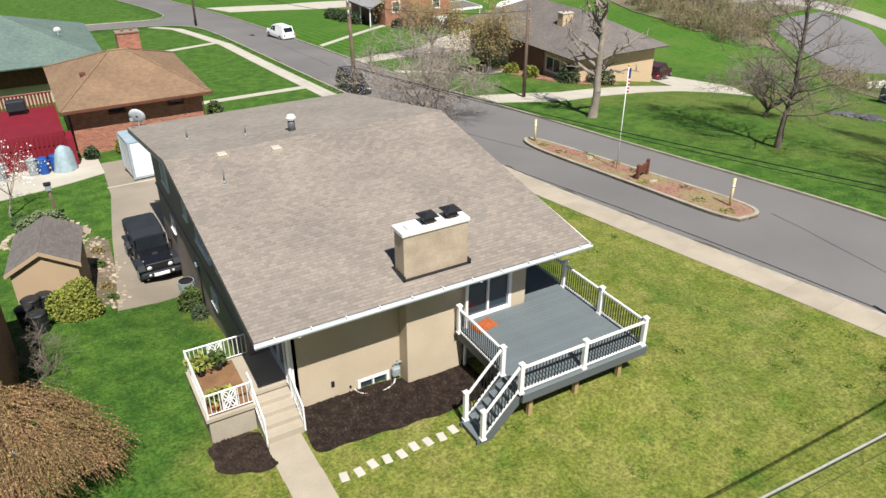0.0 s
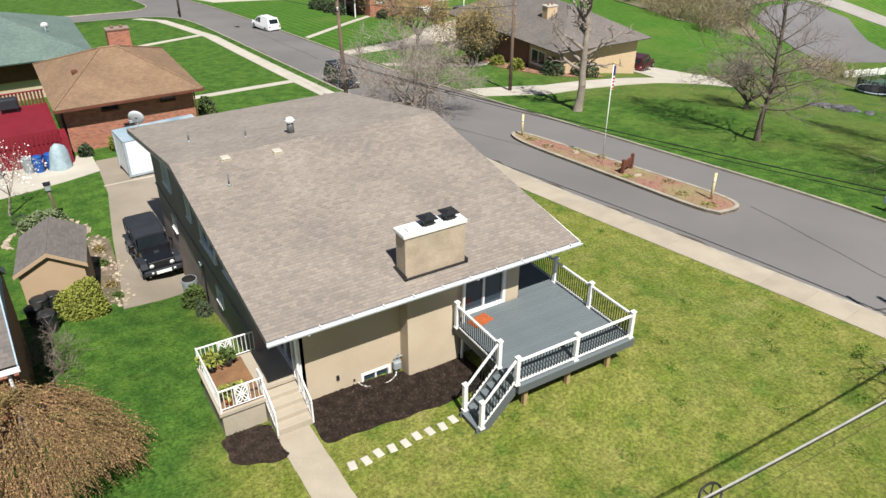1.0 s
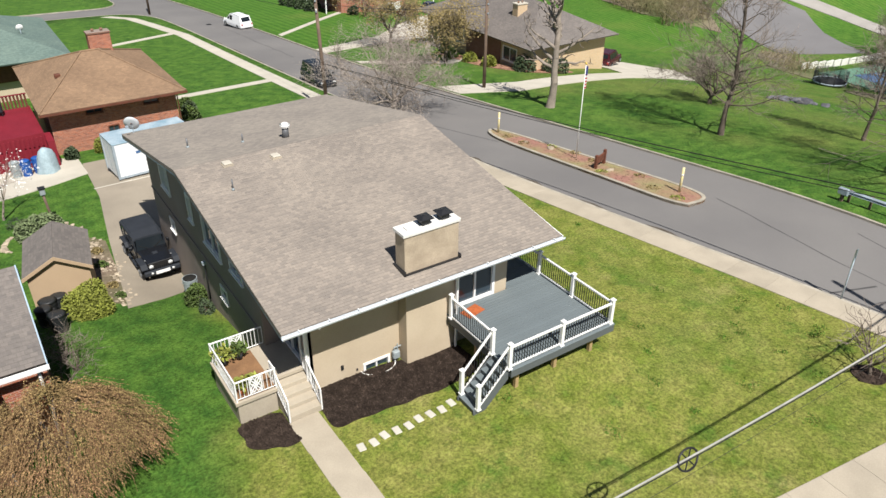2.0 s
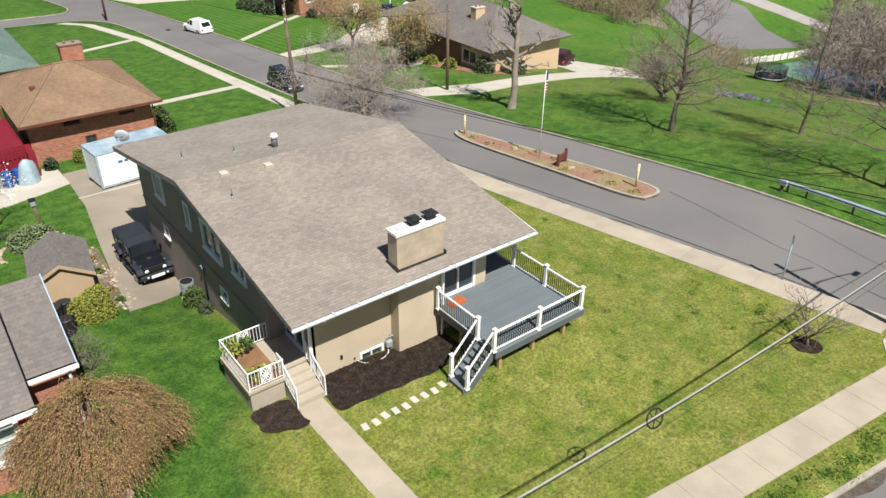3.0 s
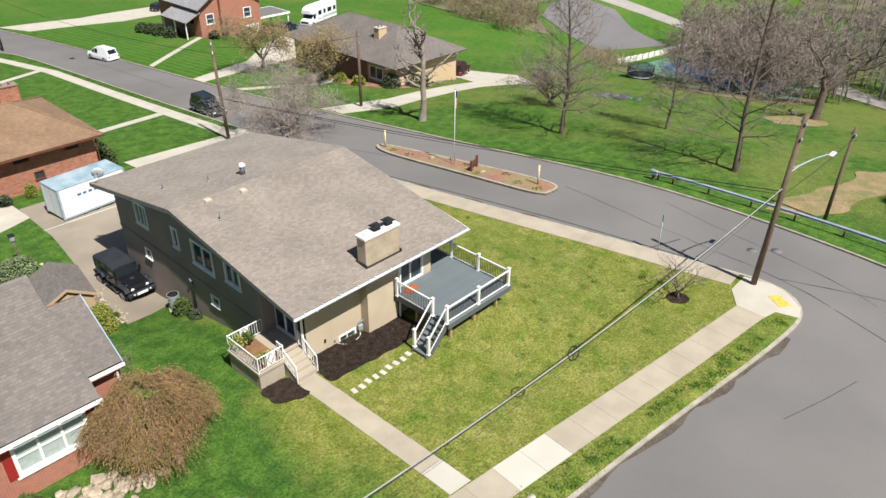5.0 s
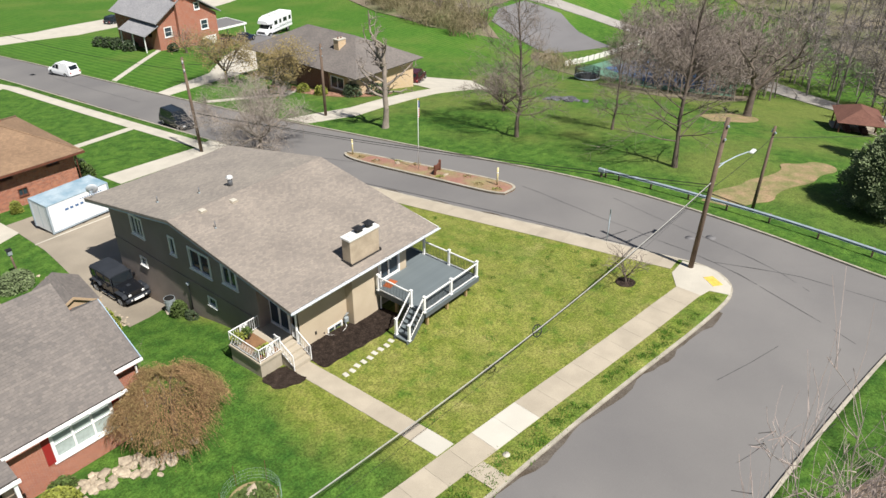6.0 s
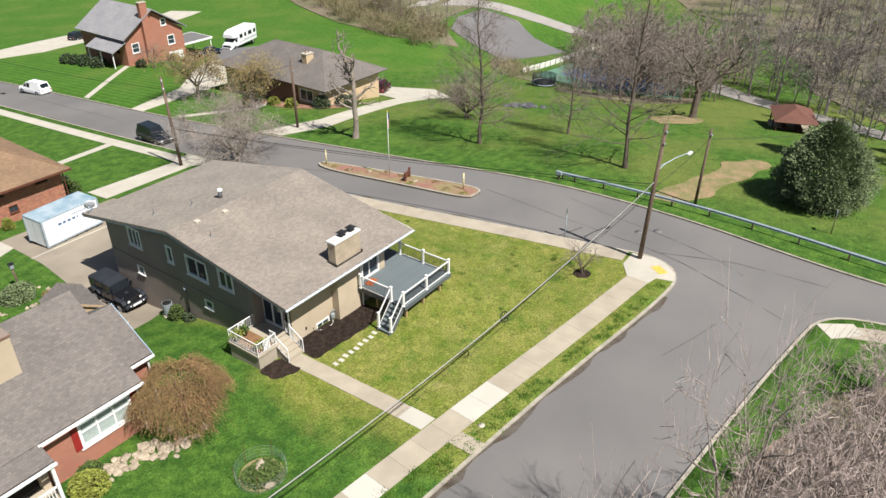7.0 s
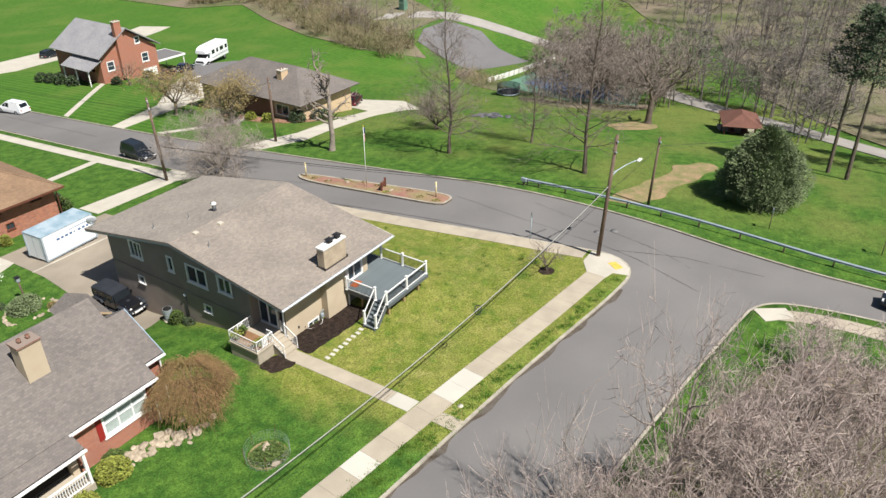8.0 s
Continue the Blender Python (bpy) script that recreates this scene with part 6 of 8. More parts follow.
def jeep_car(at, rz):
    """A boxy off-road car with separate wings, grille bars, round lamps and a soft top; local +x is its front."""
    c = thing("jeep", "glossy black boxy off-road car with a soft top on the driveway", "car", at, rz)
    P = M["jeep"]
    box_part("tub", -2.0, 0.55, -0.74, 0.74, 0.52, 1.14, P, c, bevel=0.04)
    body_loft("bonnet", [(0.5, 0.72, 0.70, 0.62, 1.20, 0.05), (1.2, 0.66, 0.64, 0.62, 1.17, 0.05), (1.86, 0.60, 0.58, 0.62, 1.10, 0.05)], P, c)
    box_part("grille", 1.86, 1.93, -0.60, 0.60, 0.60, 1.10, P, c, bevel=0.02)
    for i in range(7):
        y = -0.30 + i * 0.10
        box_part("grille_slot", 1.925, 1.94, y - 0.022, y + 0.022, 0.68, 1.0, M["chrome"] if i % 7 == 9 else M["dark"], c)
    for s in (-1, 1):
        tube_part("headlight", (1.90, s * 0.46, 0.90), (1.965, s * 0.46, 0.90), 0.105, M["lamp_clear"], c, n=16)
        tube_part("fog_light", (2.12, s * 0.5, 0.66), (2.17, s * 0.5, 0.66), 0.06, M["lamp_clear"], c, n=12)
        for x0, x1 in ((0.78, 1.95), (-1.95, -0.78)):
            bm = bmesh.new()
            pts = [(x0, 0.78), (x0 + 0.18, 0.98), (x1 - 0.18, 0.98), (x1, 0.80)]
            for (ax, az), (bx, bz2) in zip(pts, pts[1:]):
                vs = [bm.verts.new(p) for y in (s * 0.62, s * 0.93) for p in ((ax, y, az), (bx, y, bz2), (bx, y, bz2 + 0.05), (ax, y, az + 0.05))]
                for q in ((0, 1, 2, 3), (7, 6, 5, 4), (0, 4, 5, 1), (1, 5, 6, 2), (2, 6, 7, 3), (3, 7, 4, 0)):
                    bm.faces.new([vs[i] for i in q])
            part("fender", bm, M["jeep_top"], c, "matt black fender flare")
        for x in (1.38, -1.38):
            wheel(c, x, s * 0.78, 0.40, 0.26, s)
        box_part("door", -0.35, 0.5, s * 0.75 - 0.02, s * 0.75 + 0.02, 0.6, 1.16, P, c, bevel=0.01)
        box_part("door", -1.3, -0.38, s * 0.75 - 0.02, s * 0.75 + 0.02, 0.6, 1.16, P, c, bevel=0.01)
        box_part("mirror", 0.30, 0.42, s * 0.92 - 0.1, s * 0.92 + 0.1, 1.2, 1.40, P, c, bevel=0.03)
        box_part("side_window", -1.9, 0.35, s * 0.71 - 0.012, s * 0.71 + 0.012, 1.16, 1.66, M["glass_car"], c)
        for x in (0.38, -0.4, -1.3, -1.95):
            box_part("pillar", x - 0.04, x + 0.04, s * 0.72 - 0.03, s * 0.72 + 0.03, 1.14, 1.72, M["jeep_top"], c)
        box_part("step_bar", -0.75, 0.75, s * 0.86 - 0.06, s * 0.86 + 0.06, 0.42, 0.48, M["jeep_top"], c, bevel=0.02)
    bm = bmesh.new()
    vs = [bm.verts.new(p) for p in ((0.58, -0.68, 1.18), (0.58, 0.68, 1.18), (0.36, 0.62, 1.68), (0.36, -0.62, 1.68), (0.54, -0.68, 1.18), (0.54, 0.68, 1.18), (0.32, 0.62, 1.68), (0.32, -0.62, 1.68))]
    for q in ((0, 1, 2, 3), (7, 6, 5, 4), (0, 4, 5, 1), (1, 5, 6, 2), (2, 6, 7, 3), (3, 7, 4, 0)):
        bm.faces.new([vs[i] for i in q])
    part("windscreen", bm, M["glass_car"], c)
    body_loft("soft_top", [(-2.02, 0.73, 0.70, 1.62, 1.80, 0.06), (-1.2, 0.74, 0.71, 1.64, 1.86, 0.06), (-0.3, 0.74, 0.71, 1.64, 1.86, 0.06), (0.36, 0.70, 0.66, 1.64, 1.76, 0.05)], M["jeep_top"], c, "matt black soft top")
    box_part("rear_window", -2.03, -2.0, -0.66, 0.66, 1.14, 1.64, M["glass_car"], c)
    box_part("front_bumper", 1.96, 2.14, -0.86, 0.86, 0.52, 0.76, M["jeep_top"], c, bevel=0.04)
    box_part("number_plate", 2.142, 2.155, -0.34, 0.34, 0.56, 0.72, M["white"], c, "pale plate with unreadable print")
    box_part("rear_bumper", -2.2, -2.02, -0.8, 0.8, 0.5, 0.7, M["jeep_top"], c, bevel=0.03)
    tube_part("spare_wheel", (-2.3, 0, 1.0), (-2.06, 0, 1.0), 0.39, M["tyre"], c, n=18)
    for s in (-1, 1):
        tube_part("bonnet_latch", (1.55, s * 0.62, 1.12), (1.62, s * 0.62, 1.16), 0.03, M["chrome"], c, n=6)
        bm = bmesh.new()
        add_tube(bm, (0.60, s * 0.12, 1.20), (0.48, s * 0.58, 1.42), 0.012, n=5)
        part("wiper", bm, M["dark"], c)
    box_part("bonnet_vent", 1.0, 1.25, -0.12, 0.12, 1.165, 1.19, M["jeep_top"], c, bevel=0.01)
    return c


jeep_car((-0.42, 17.15, g(-0.4, 17.0) + 0.03), -88)
car("parked_suv", "black sport utility car parked at the kerb", (22.75, 46.6, g(22.7, 46.6) - 0.1), -92, 4.9, 1.95, 1.78, M["car_dark"])
car("white_minivan", "white minivan parked beside the mown lawn", (28.2, 84.4, g(28.2, 84.4) - 0.1), 99, 5.2, 2.0, 1.78, M["car_white"], "van")
car("maroon_suv", "dark maroon car on the pale driveway", (57.6, 42.3, g(57.6, 42.3) + 0.08), 25, 4.6, 1.9, 1.7, M["car_maroon"])
car("blue_car", "dark blue car parked by the carport", (61.0, 85.6, g(61.0, 85.6) + 0.1), 20, 4.6, 1.8, 1.5, M["car_blue"], "sedan")
car("red_car", "dark red car parked on the driveway", (55.0, 82.8, g(55.0, 82.8) + 0.1), 25, 4.5, 1.8, 1.45, M["car_maroon"], "sedan")
car("grey_car", "dark grey car on the far pale street", (58.5, 126, g(58.5, 126) + 0.1), 20, 4.6, 1.85, 1.6, M["car_dark"])
car("corner_car", "black car at the corner of the street", (27.2, -33.0, g(27.2, -33.0) - 0.1), 88, 4.7, 1.9, 1.6, M["car_dark"], "sedan")

rv = thing("motor_home", "white motor home with dark windows parked by the brick house", "motor home", (71.2, 89.8, g(71.2, 89.8) + 0.1), 198)
rv.scale = (1.12, 1.12, 1.12)
box_part("body", -3.6, 2.2, -1.2, 1.2, 0.6, 3.1, M["car_white"], rv, bevel=0.12)
body_loft("overcab", [(2.2, 1.18, 1.15, 1.95, 3.08, 0.12), (3.0, 1.12, 1.08, 2.0, 2.98, 0.14), (3.55, 0.95, 0.85, 2.15, 2.7, 0.14)], M["car_white"], rv)
body_loft("cab", [(2.2, 1.02, 0.98, 0.5, 1.95, 0.1), (3.3, 1.0, 0.92, 0.5, 1.42, 0.1), (4.2, 0.95, 0.85, 0.5, 1.2, 0.12)], M["car_white"], rv)
bm = bmesh.new()
add_slab(bm, [(2.62, -0.86, 2.0), (2.62, 0.86, 2.0), (3.42, 0.86, 1.42), (3.42, -0.86, 1.42)], 0.03)
part("windscreen", bm, M["glass_car"], rv)
box_part("grille", 4.16, 4.23, -0.7, 0.7, 0.75, 1.05, M["dark_plastic"], rv, bevel=0.02)
box_part("front_bumper", 4.1, 4.32, -1.0, 1.0, 0.42, 0.62, M["chrome"], rv, bevel=0.04)
for s in (-1, 1):
    for x, wx in ((-3.2, 0.7), (-1.9, 1.1), (-0.2, 0.6), (1.0, 0.9)):
        box_part("side_window", x, x + wx, s * 1.2 - 0.02, s * 1.2 + 0.02, 1.8, 2.45, M["glass_car"], rv)
    box_part("cab_window", 2.4, 3.0, s * 1.0 - 0.03, s * 1.0 + 0.03, 1.35, 1.8, M["glass_car"], rv)
    box_part("stripe", -3.45, 2.1, s * 1.2 - 0.012, s * 1.2 + 0.012, 1.12, 1.22, M["grey_plastic"], rv)
    box_part("stripe", -3.45, 0.6, s * 1.2 - 0.012, s * 1.2 + 0.012, 1.32, 1.37, M["car_blue"], rv)
    box_part("headlight", 4.14, 4.24, s * 0.8 - 0.12, s * 0.8 + 0.12, 0.8, 1.0, M["lamp_clear"], rv, bevel=0.02)
    for x in (-2.2, 3.2):
        wheel(rv, x, s * 1.0, 0.42, 0.28, s)
for x in (-2.6, -1.0, 0.8):
    box_part("roof_unit", x, x + 0.8, -0.4, 0.4, 3.1, 3.33, M["white_worn"], rv, bevel=0.06)
tube_part("aerial", (1.8, 0.5, 3.05), (1.8, 0.5, 4.0), 0.02, M["steel"], rv, n=6)

pod = thing("storage_container", "white moving container with blue roof and blue lettering", "container", (0.62, 28.5, g(2.5, 29.5) + 0.12), 5)
PL, PW, PH = 5.0, 2.35, 2.35
box_part("body", 0, PL, 0, PW, 0.14, PH, M["container"], pod, bevel=0.02)
box_part("roof", -0.03, PL + 0.03, -0.03, PW + 0.03, PH + 0.003, PH + 0.09, M["container_roof"], pod, "translucent blue-white roof", 0.02)
for x in (0.03, PL - 0.03):
    for y in (0.03, PW - 0.03):
        box_part("corner_post", x - 0.07, x + 0.07, y - 0.07, y + 0.07, 0.1, PH + 0.001, M["steel"], pod)
box_part("sill_rail", 0.07, PL - 0.07, -0.02, -0.003, 0.1, 0.24, M["steel"], pod)
for x in (0.5, 1.5, 2.5, 3.5, 4.5):
    box_part("skid", x - 0.12, x + 0.12, 0.0, PW, -0.02, 0.137, M["black_metal"], pod)
for i in range(3):
    box_part("vertical_rib", PL * (i + 1) / 4 - 0.02, PL * (i + 1) / 4 + 0.02, -0.014, -0.002, 0.3, 1.1, M["container"], pod)
for i, w in enumerate((0.40, 0.34, 0.36, 0.34, 0.12, 0.36, 0.36, 0.30)):
    x = 1.3 + i * 0.42
    bm = bmesh.new()
    add_box(bm, x, x + w * 0.7, -0.022, -0.006, 1.54, 1.70)
    part("letter_bar", bm, M["letter_blue"], pod)
for i in range(10):
    bm = bmesh.new()
    add_box(bm, 2.6 + i * 0.19, 2.6 + i * 0.19 + 0.10, -0.022, -0.006, 1.95, 2.02)
    part("letter_bar", bm, M["letter_blue"], pod)
for k in range(2):
    box_part("door_seam", -0.012, -0.002, 0.3 + k * 0.9, 0.33 + k * 0.9, 0.3, 2.2, M["steel"], pod)


# ---- garden things ----
def bin_thing(name, label, at, r, h, material, lid=None):
    b = thing(name, label, "bin", at)
    bm = bmesh.new()
    add_tube(bm, (0, 0, 0), (0, 0, h), r * 0.82, r, 16)
    for k in range(3):
        z = h * (0.3 + 0.25 * k)
        add_tube(bm, (0, 0, z), (0, 0, z + 0.03), r * 0.82 + (r * 0.18) * z / h + 0.012, None, 16)
    part("barrel", bm, material, b, smooth=False)
    if lid:
        tube_part("lid", (0, 0, h + 0.002), (0, 0, h + 0.07), r * 1.06, lid, b, r * 0.7, 16)
    else:
        # a solid disc; its near-black colour stands for the shaded hollow
        tube_part("opening", (0, 0, h - 0.06), (0, 0, h + 0.004), r * 0.9, M["dark"], b, None, 16)
    for s in (-1, 1):
        box_part("handle", s * r - 0.03, s * r + 0.05 * s + 0.03, -0.06, 0.06, h * 0.8, h * 0.86, material, b)
    return b


pad = thing("concrete_pad", "small concrete pad under the dustbin", "concrete pad", (0.25, 12.2, g(0.25, 12.2)), -20)
box_part("pad_slab", -0.42, 0.42, -0.5, 0.5, -0.1, 0.06, M["concrete"], pad, bevel=0.01)
bin_thing("dustbin", "grey ribbed plastic dustbin beside the driveway", (0.22, 12.3, g(0.2, 12.3) + 0.07), 0.34, 0.95, M["grey_plastic"])
for x, y, m_bin, lab in ((-5.6, 33.6, "blue_plastic", "blue plastic recycling bin by the red deck"), (-4.9, 33.8, "blue_plastic", "blue plastic recycling bin by the red deck"), (-6.2, 33.7, "grey_plastic", "grey plastic bin by the red deck"), (-8.6, 33.6, "grey_plastic", "grey plastic bin by the red deck"), (-8.0, 33.8, "grey_plastic", "grey plastic bin by the red deck")):
    bin_thing("refuse_bin", lab, (x + 1.6, y, g(x + 1.6, y) + 0.05), 0.33, 1.0, M[m_bin], M[m_bin])
for x, y, r in ((-5.5, 12.9, 0.36), (-5.05, 13.15, 0.33), (-5.75, 12.2, 0.34), (-5.35, 11.4, 0.36)):
    bin_thing("refuse_bin", "dark plastic bin in front of the shed", (x, y, g(x, y)), r, 0.8, M["dark_plastic"], M["dark_plastic"])
cover = thing("covered_furniture", "blue-grey tarpaulin draped over garden furniture", "tarpaulin", (-2.75, 33.4, g(-2.7, 33.4) + 0.04), 10)
bm = bmesh.new()
rnd = random.Random(8)
rings = []
for z, r in ((0.0, 0.62), (0.5, 0.55), (1.1, 0.48), (1.5, 0.36), (1.7, 0.1)):
    rings.append([bm.verts.new((r * (1 + 0.18 * math.sin(3 * t + z)) * math.cos(t) * 1.1, r * (1 + 0.15 * math.cos(4 * t)) * math.sin(t) * 0.8, z + rnd.uniform(-0.03, 0.03))) for t in (2 * math.pi * i / 16 for i in range(16))])
for a, b in zip(rings, rings[1:]):
    for i in range(16):
        bm.faces.new((a[i], a[(i + 1) % 16], b[(i + 1) % 16], b[i]))
bm.faces.new(rings[-1])
part("tarpaulin", bm, M["tarp"], cover, smooth=True)
lamp = thing("garden_lamp", "weathered wooden garden lamp post", "lamp post", (-3.85, 24.0, g(-3.85, 24.0)), 0)
tube_part("post", (0, 0, -0.2), (-0.12, 0.0, 1.75), 0.07, M["wood_pole"], lamp)
box_part("lantern", -0.26, 0.02, -0.14, 0.14, 1.75, 2.1, M["grey_plastic"], lamp, bevel=0.03)
box_part("lantern_cap", -0.30, 0.06, -0.18, 0.18, 2.1, 2.16, M["black_metal"], lamp)


def flower_pot(x, y, z, r, material, label):
    p = thing("flower_pot", label, "flower pot", (x, y, z))
    tube_part("pot", (0, 0, 0), (0, 0, r * 1.6), r * 0.7, material, p, r, 14)
    tube_part("soil", (0, 0, r * 1.5), (0, 0, r * 1.62), r * 0.9, M["mulch"], p, n=14)
    return p


def leaf_cloud(rnd, n, centre, radii, size, lean=0.6, hollow=0.55):
    """Many small folded leaves in the outer shell of an uneven mound."""
    verts, faces = [], []
    bumps = [(rnd.uniform(0, 6.3), rnd.uniform(-0.6, 1.2), rnd.uniform(0.7, 1.25)) for _ in range(9)]
    for _ in range(n):
        a, e = rnd.uniform(0, 2 * math.pi), math.asin(rnd.uniform(-0.35, 1))
        k = 1.0
        for ba, be, bs in bumps:
            d = math.acos(max(-1, min(1, math.sin(e) * math.sin(be) + math.cos(e) * math.cos(be) * math.cos(a - ba))))
            k += (bs - 1) * math.exp(-(d / 0.5) ** 2)
        rr = k * (hollow + (1 - hollow) * rnd.random() ** 0.5)
        p = Vector((centre[0] + radii[0] * rr * math.cos(e) * math.cos(a), centre[1] + radii[1] * rr * math.cos(e) * math.sin(a), centre[2] + radii[2] * rr * math.sin(e)))
        s = size * rnd.uniform(0.6, 1.3)
        u = Vector((rnd.gauss(0, 1), rnd.gauss(0, 1), rnd.gauss(0, lean))).normalized()
        v = u.cross(Vector((rnd.gauss(0, 0.6), rnd.gauss(0, 0.6), 1))).normalized()
        i = len(verts)
        verts += [tuple(p - u * s), tuple(p + v * s * 0.5 + Vector((0, 0, s * 0.2))), tuple(p + u * s), tuple(p - v * s * 0.5 + Vector((0, 0, s * 0.2)))]
        faces += [(i, i + 1, i + 2), (i, i + 2, i + 3)]
    return verts, faces


def shrub(name, label, at, radii, n, size, leaf, seed, category="shrub", group=""):
    s = thing(name, label, category, at, 0, group)
    rnd = random.Random(seed)
    v, f = leaf_cloud(rnd, n, (0, 0, radii[2] * 0.35), radii, size)
    ob = new("foliage", mesh_raw("foliage", v, f, leaf))
    ob.parent = s
    bm = bmesh.new()
    for i in range(7):
        a = rnd.uniform(0, 6.3)
        add_tube(bm, (0, 0, -0.1), (radii[0] * 0.6 * math.cos(a), radii[1] * 0.6 * math.sin(a), radii[2] * rnd.uniform(0.5, 0.9)), 0.03, 0.008, 5)
    part("stems", bm, M["bark"], s)
    return s


for x, y, m_pot, lab, sd in ((-1.05, 1.55, "terracotta", "terracotta pot with a leafy plant on the porch", 1), (-0.7, 1.5, "terracotta", "terracotta pot with a leafy plant on the porch", 2), (-1.05, 3.3, "dark_plastic", "dark pot with a large green houseplant on the porch", 3), (-0.5, 3.35, "dark_plastic", "dark pot with a green houseplant on the porch", 4)):
    p = flower_pot(x, y, PF + 0.016, 0.15, M[m_pot], lab)
    v, f = leaf_cloud(random.Random(sd), 110 if sd != 3 else 130, (0, 0, 0.42), (0.28, 0.28, 0.26) if sd != 3 else (0.46, 0.38, 0.34), 0.10, 0.9, 0.2)
    ob = new("foliage", mesh_raw("foliage", v, f, M["leaf_yellow"] if sd < 4 else M["leaf"]))
    ob.parent = p
shrub("round_shrub", "round yellow-green clipped shrub by the shed", (-3.95, 12.35, g(-3.95, 12.35)), (0.98, 0.9, 1.0), 6500, 0.062, M["leaf_yellow"], 11)
shrub("house_shrub", "small green shrub against the side wall", (0.15, 11.2, g(0.15, 11.2)), (0.55, 0.6, 0.8), 1200, 0.08, M["leaf"], 12)
shrub("house_shrub", "low dark plant at the foot of the side wall", (0.2, 9.9, g(0.2, 9.9)), (0.35, 0.6, 0.35), 400, 0.07, M["leaf_dark"], 13)
shrub("juniper", "dark green spreading juniper by the lawn", (-4.6, 22.6, g(-4.6, 22.6)), (1.3, 1.1, 0.8), 2200, 0.10, M["needle"], 14)
shrub("yellow_shrub", "bright yellow-green shrub by the cottage porch", (-12.0, 1.0, g(-12.0, 1.0)), (0.95, 0.8, 0.8), 1800, 0.09, M["leaf_yellow"], 15)
shrub("green_shrub", "low green shrub at the cottage wall", (-11.5, 2.0, g(-11.5, 2.0)), (0.7, 0.5, 0.55), 900, 0.08, M["leaf"], 16)
shrub("yellow_shrub", "golden flowering shrub by the porch railing", (-14.3, 0.3, g(-14.3, 0.3)), (0.8, 0.6, 0.7), 1200, 0.09, M["leaf_yellow"], 17)
for i, (x, y, r, lf) in enumerate(((8.1, 38.0, 0.9, "leaf"), (8.6, 40.2, 0.9, "leaf_dark"), (8.8, 42.0, 0.8, "leaf"), (-1.0, 35.4, 0.5, "leaf_dark"), (1.0, 35.7, 0.6, "leaf_yellow"))):
    shrub("foundation_shrub", "leafy green shrub beside the brick bungalow", (x, y, g(x, y)), (r * 0.8, r * 0.8, r * 1.3), 700, 0.13, M[lf], 30 + i, group="bungalow shrubs")
for i, (x, y, r, lf) in enumerate(((40.6, 46.5, 0.8, "leaf_yellow"), (40.3, 49.6, 0.75, "leaf"), (40.8, 43.3, 0.85, "leaf_yellow"), (42.6, 39.6, 1.2, "leaf_dark"), (45.2, 37.6, 1.25, "leaf_dark"), (41.2, 52.2, 0.8, "leaf"))):
    shrub("clipped_shrub", "rounded clipped shrub in the red mulch", (x, y, g(x, y)), (r, r, r), 700, 0.16, M[lf], 40 + i, group="ranch house shrubs")
for i, (x, y, r) in enumerate(((43.2, 92.5, 1.3), (43.0, 95.8, 1.3), (42.8, 98.6, 1.2), (42.4, 101.2, 1.2), (47, 86.0, 1.0), (53.5, 86.2, 1.0))):
    shrub("clipped_shrub", "dark clipped shrub before the brick house", (x, y, g(x, y)), (r, r, r), 600, 0.2, M["leaf_dark"], 50 + i, group="brick house shrubs")


def rock_mesh(rnd, r, flat=0.6):
    bm = bmesh.new()
    bmesh.ops.create_icosphere(bm, subdivisions=1, radius=r)
    for v in bm.verts:
        v.co *= rnd.uniform(0.72, 1.2)
        v.co.z *= flat
    return mesh_of("rock", bm, M["rock"])


rnd = random.Random(21)
rock_meshes = [rock_mesh(rnd, 0.2) for _ in range(6)]


def rocks(label, spots, group):
    for x, y, s in spots:
        ob = new("rock", rnd.choice(rock_meshes))
        ob.matrix_world = pose(x, y, g(x, y) + 0.03 * s, rnd.uniform(-15, 15), rnd.uniform(-15, 15), rnd.uniform(0, 360)) @ Matrix.Diagonal((s, s * rnd.uniform(0.7, 1.1), s * rnd.uniform(0.7, 1.0), 1))
        tagged(ob, label, "rock", group)


spots = []
for i in range(95):
    t = rnd.random()
    spots.append((-11.6 + 4.6 * t + rnd.gauss(0, 0.25), 1.75 - 1.7 * t + rnd.gauss(0, 0.33), rnd.uniform(0.5, 1.5)))
spots += [(-9.3, 0.9, 1.9), (-9.0, 0.35, 1.6), (-8.35, 0.2, 1.3), (-6.9, -0.15, 1.4), (-6.2, 0.0, 1.3), (-8.9, 1.4, 2.0), (-9.8, 1.5, 1.8)]
rocks("sandy boulder in the cottage's rockery", spots, "rockery")
spots = []
for i in range(150):
    t = rnd.random()
    spots.append((-2.75 + 0.55 * math.sin(t * 3) + rnd.gauss(0, 0.28) - 0.2 * t, 12.6 + 8.2 * t, rnd.uniform(0.22, 0.65)))
for i in range(40):
    t = rnd.random() * math.pi
    spots.append((-4.6 + 1.9 * math.cos(t), 21.6 + 2.3 * math.sin(t) * (1 if i % 3 else -0.4), rnd.uniform(0.5, 1.2)))
rocks("pale round stone edging the side bed", spots, "side bed stones")
rocks("pale boulder in the traffic island", [(26.2, 11.6, 1.5), (26.3, 17.2, 1.7), (26.0, 19.4, 1.0)], "island boulders")
heap_meshes = []
for me in rock_meshes:
    heap_meshes.append(me.copy())
    heap_meshes[-1].materials[0] = M["slate_heap"]
pale_meshes, rock_meshes = rock_meshes, heap_meshes
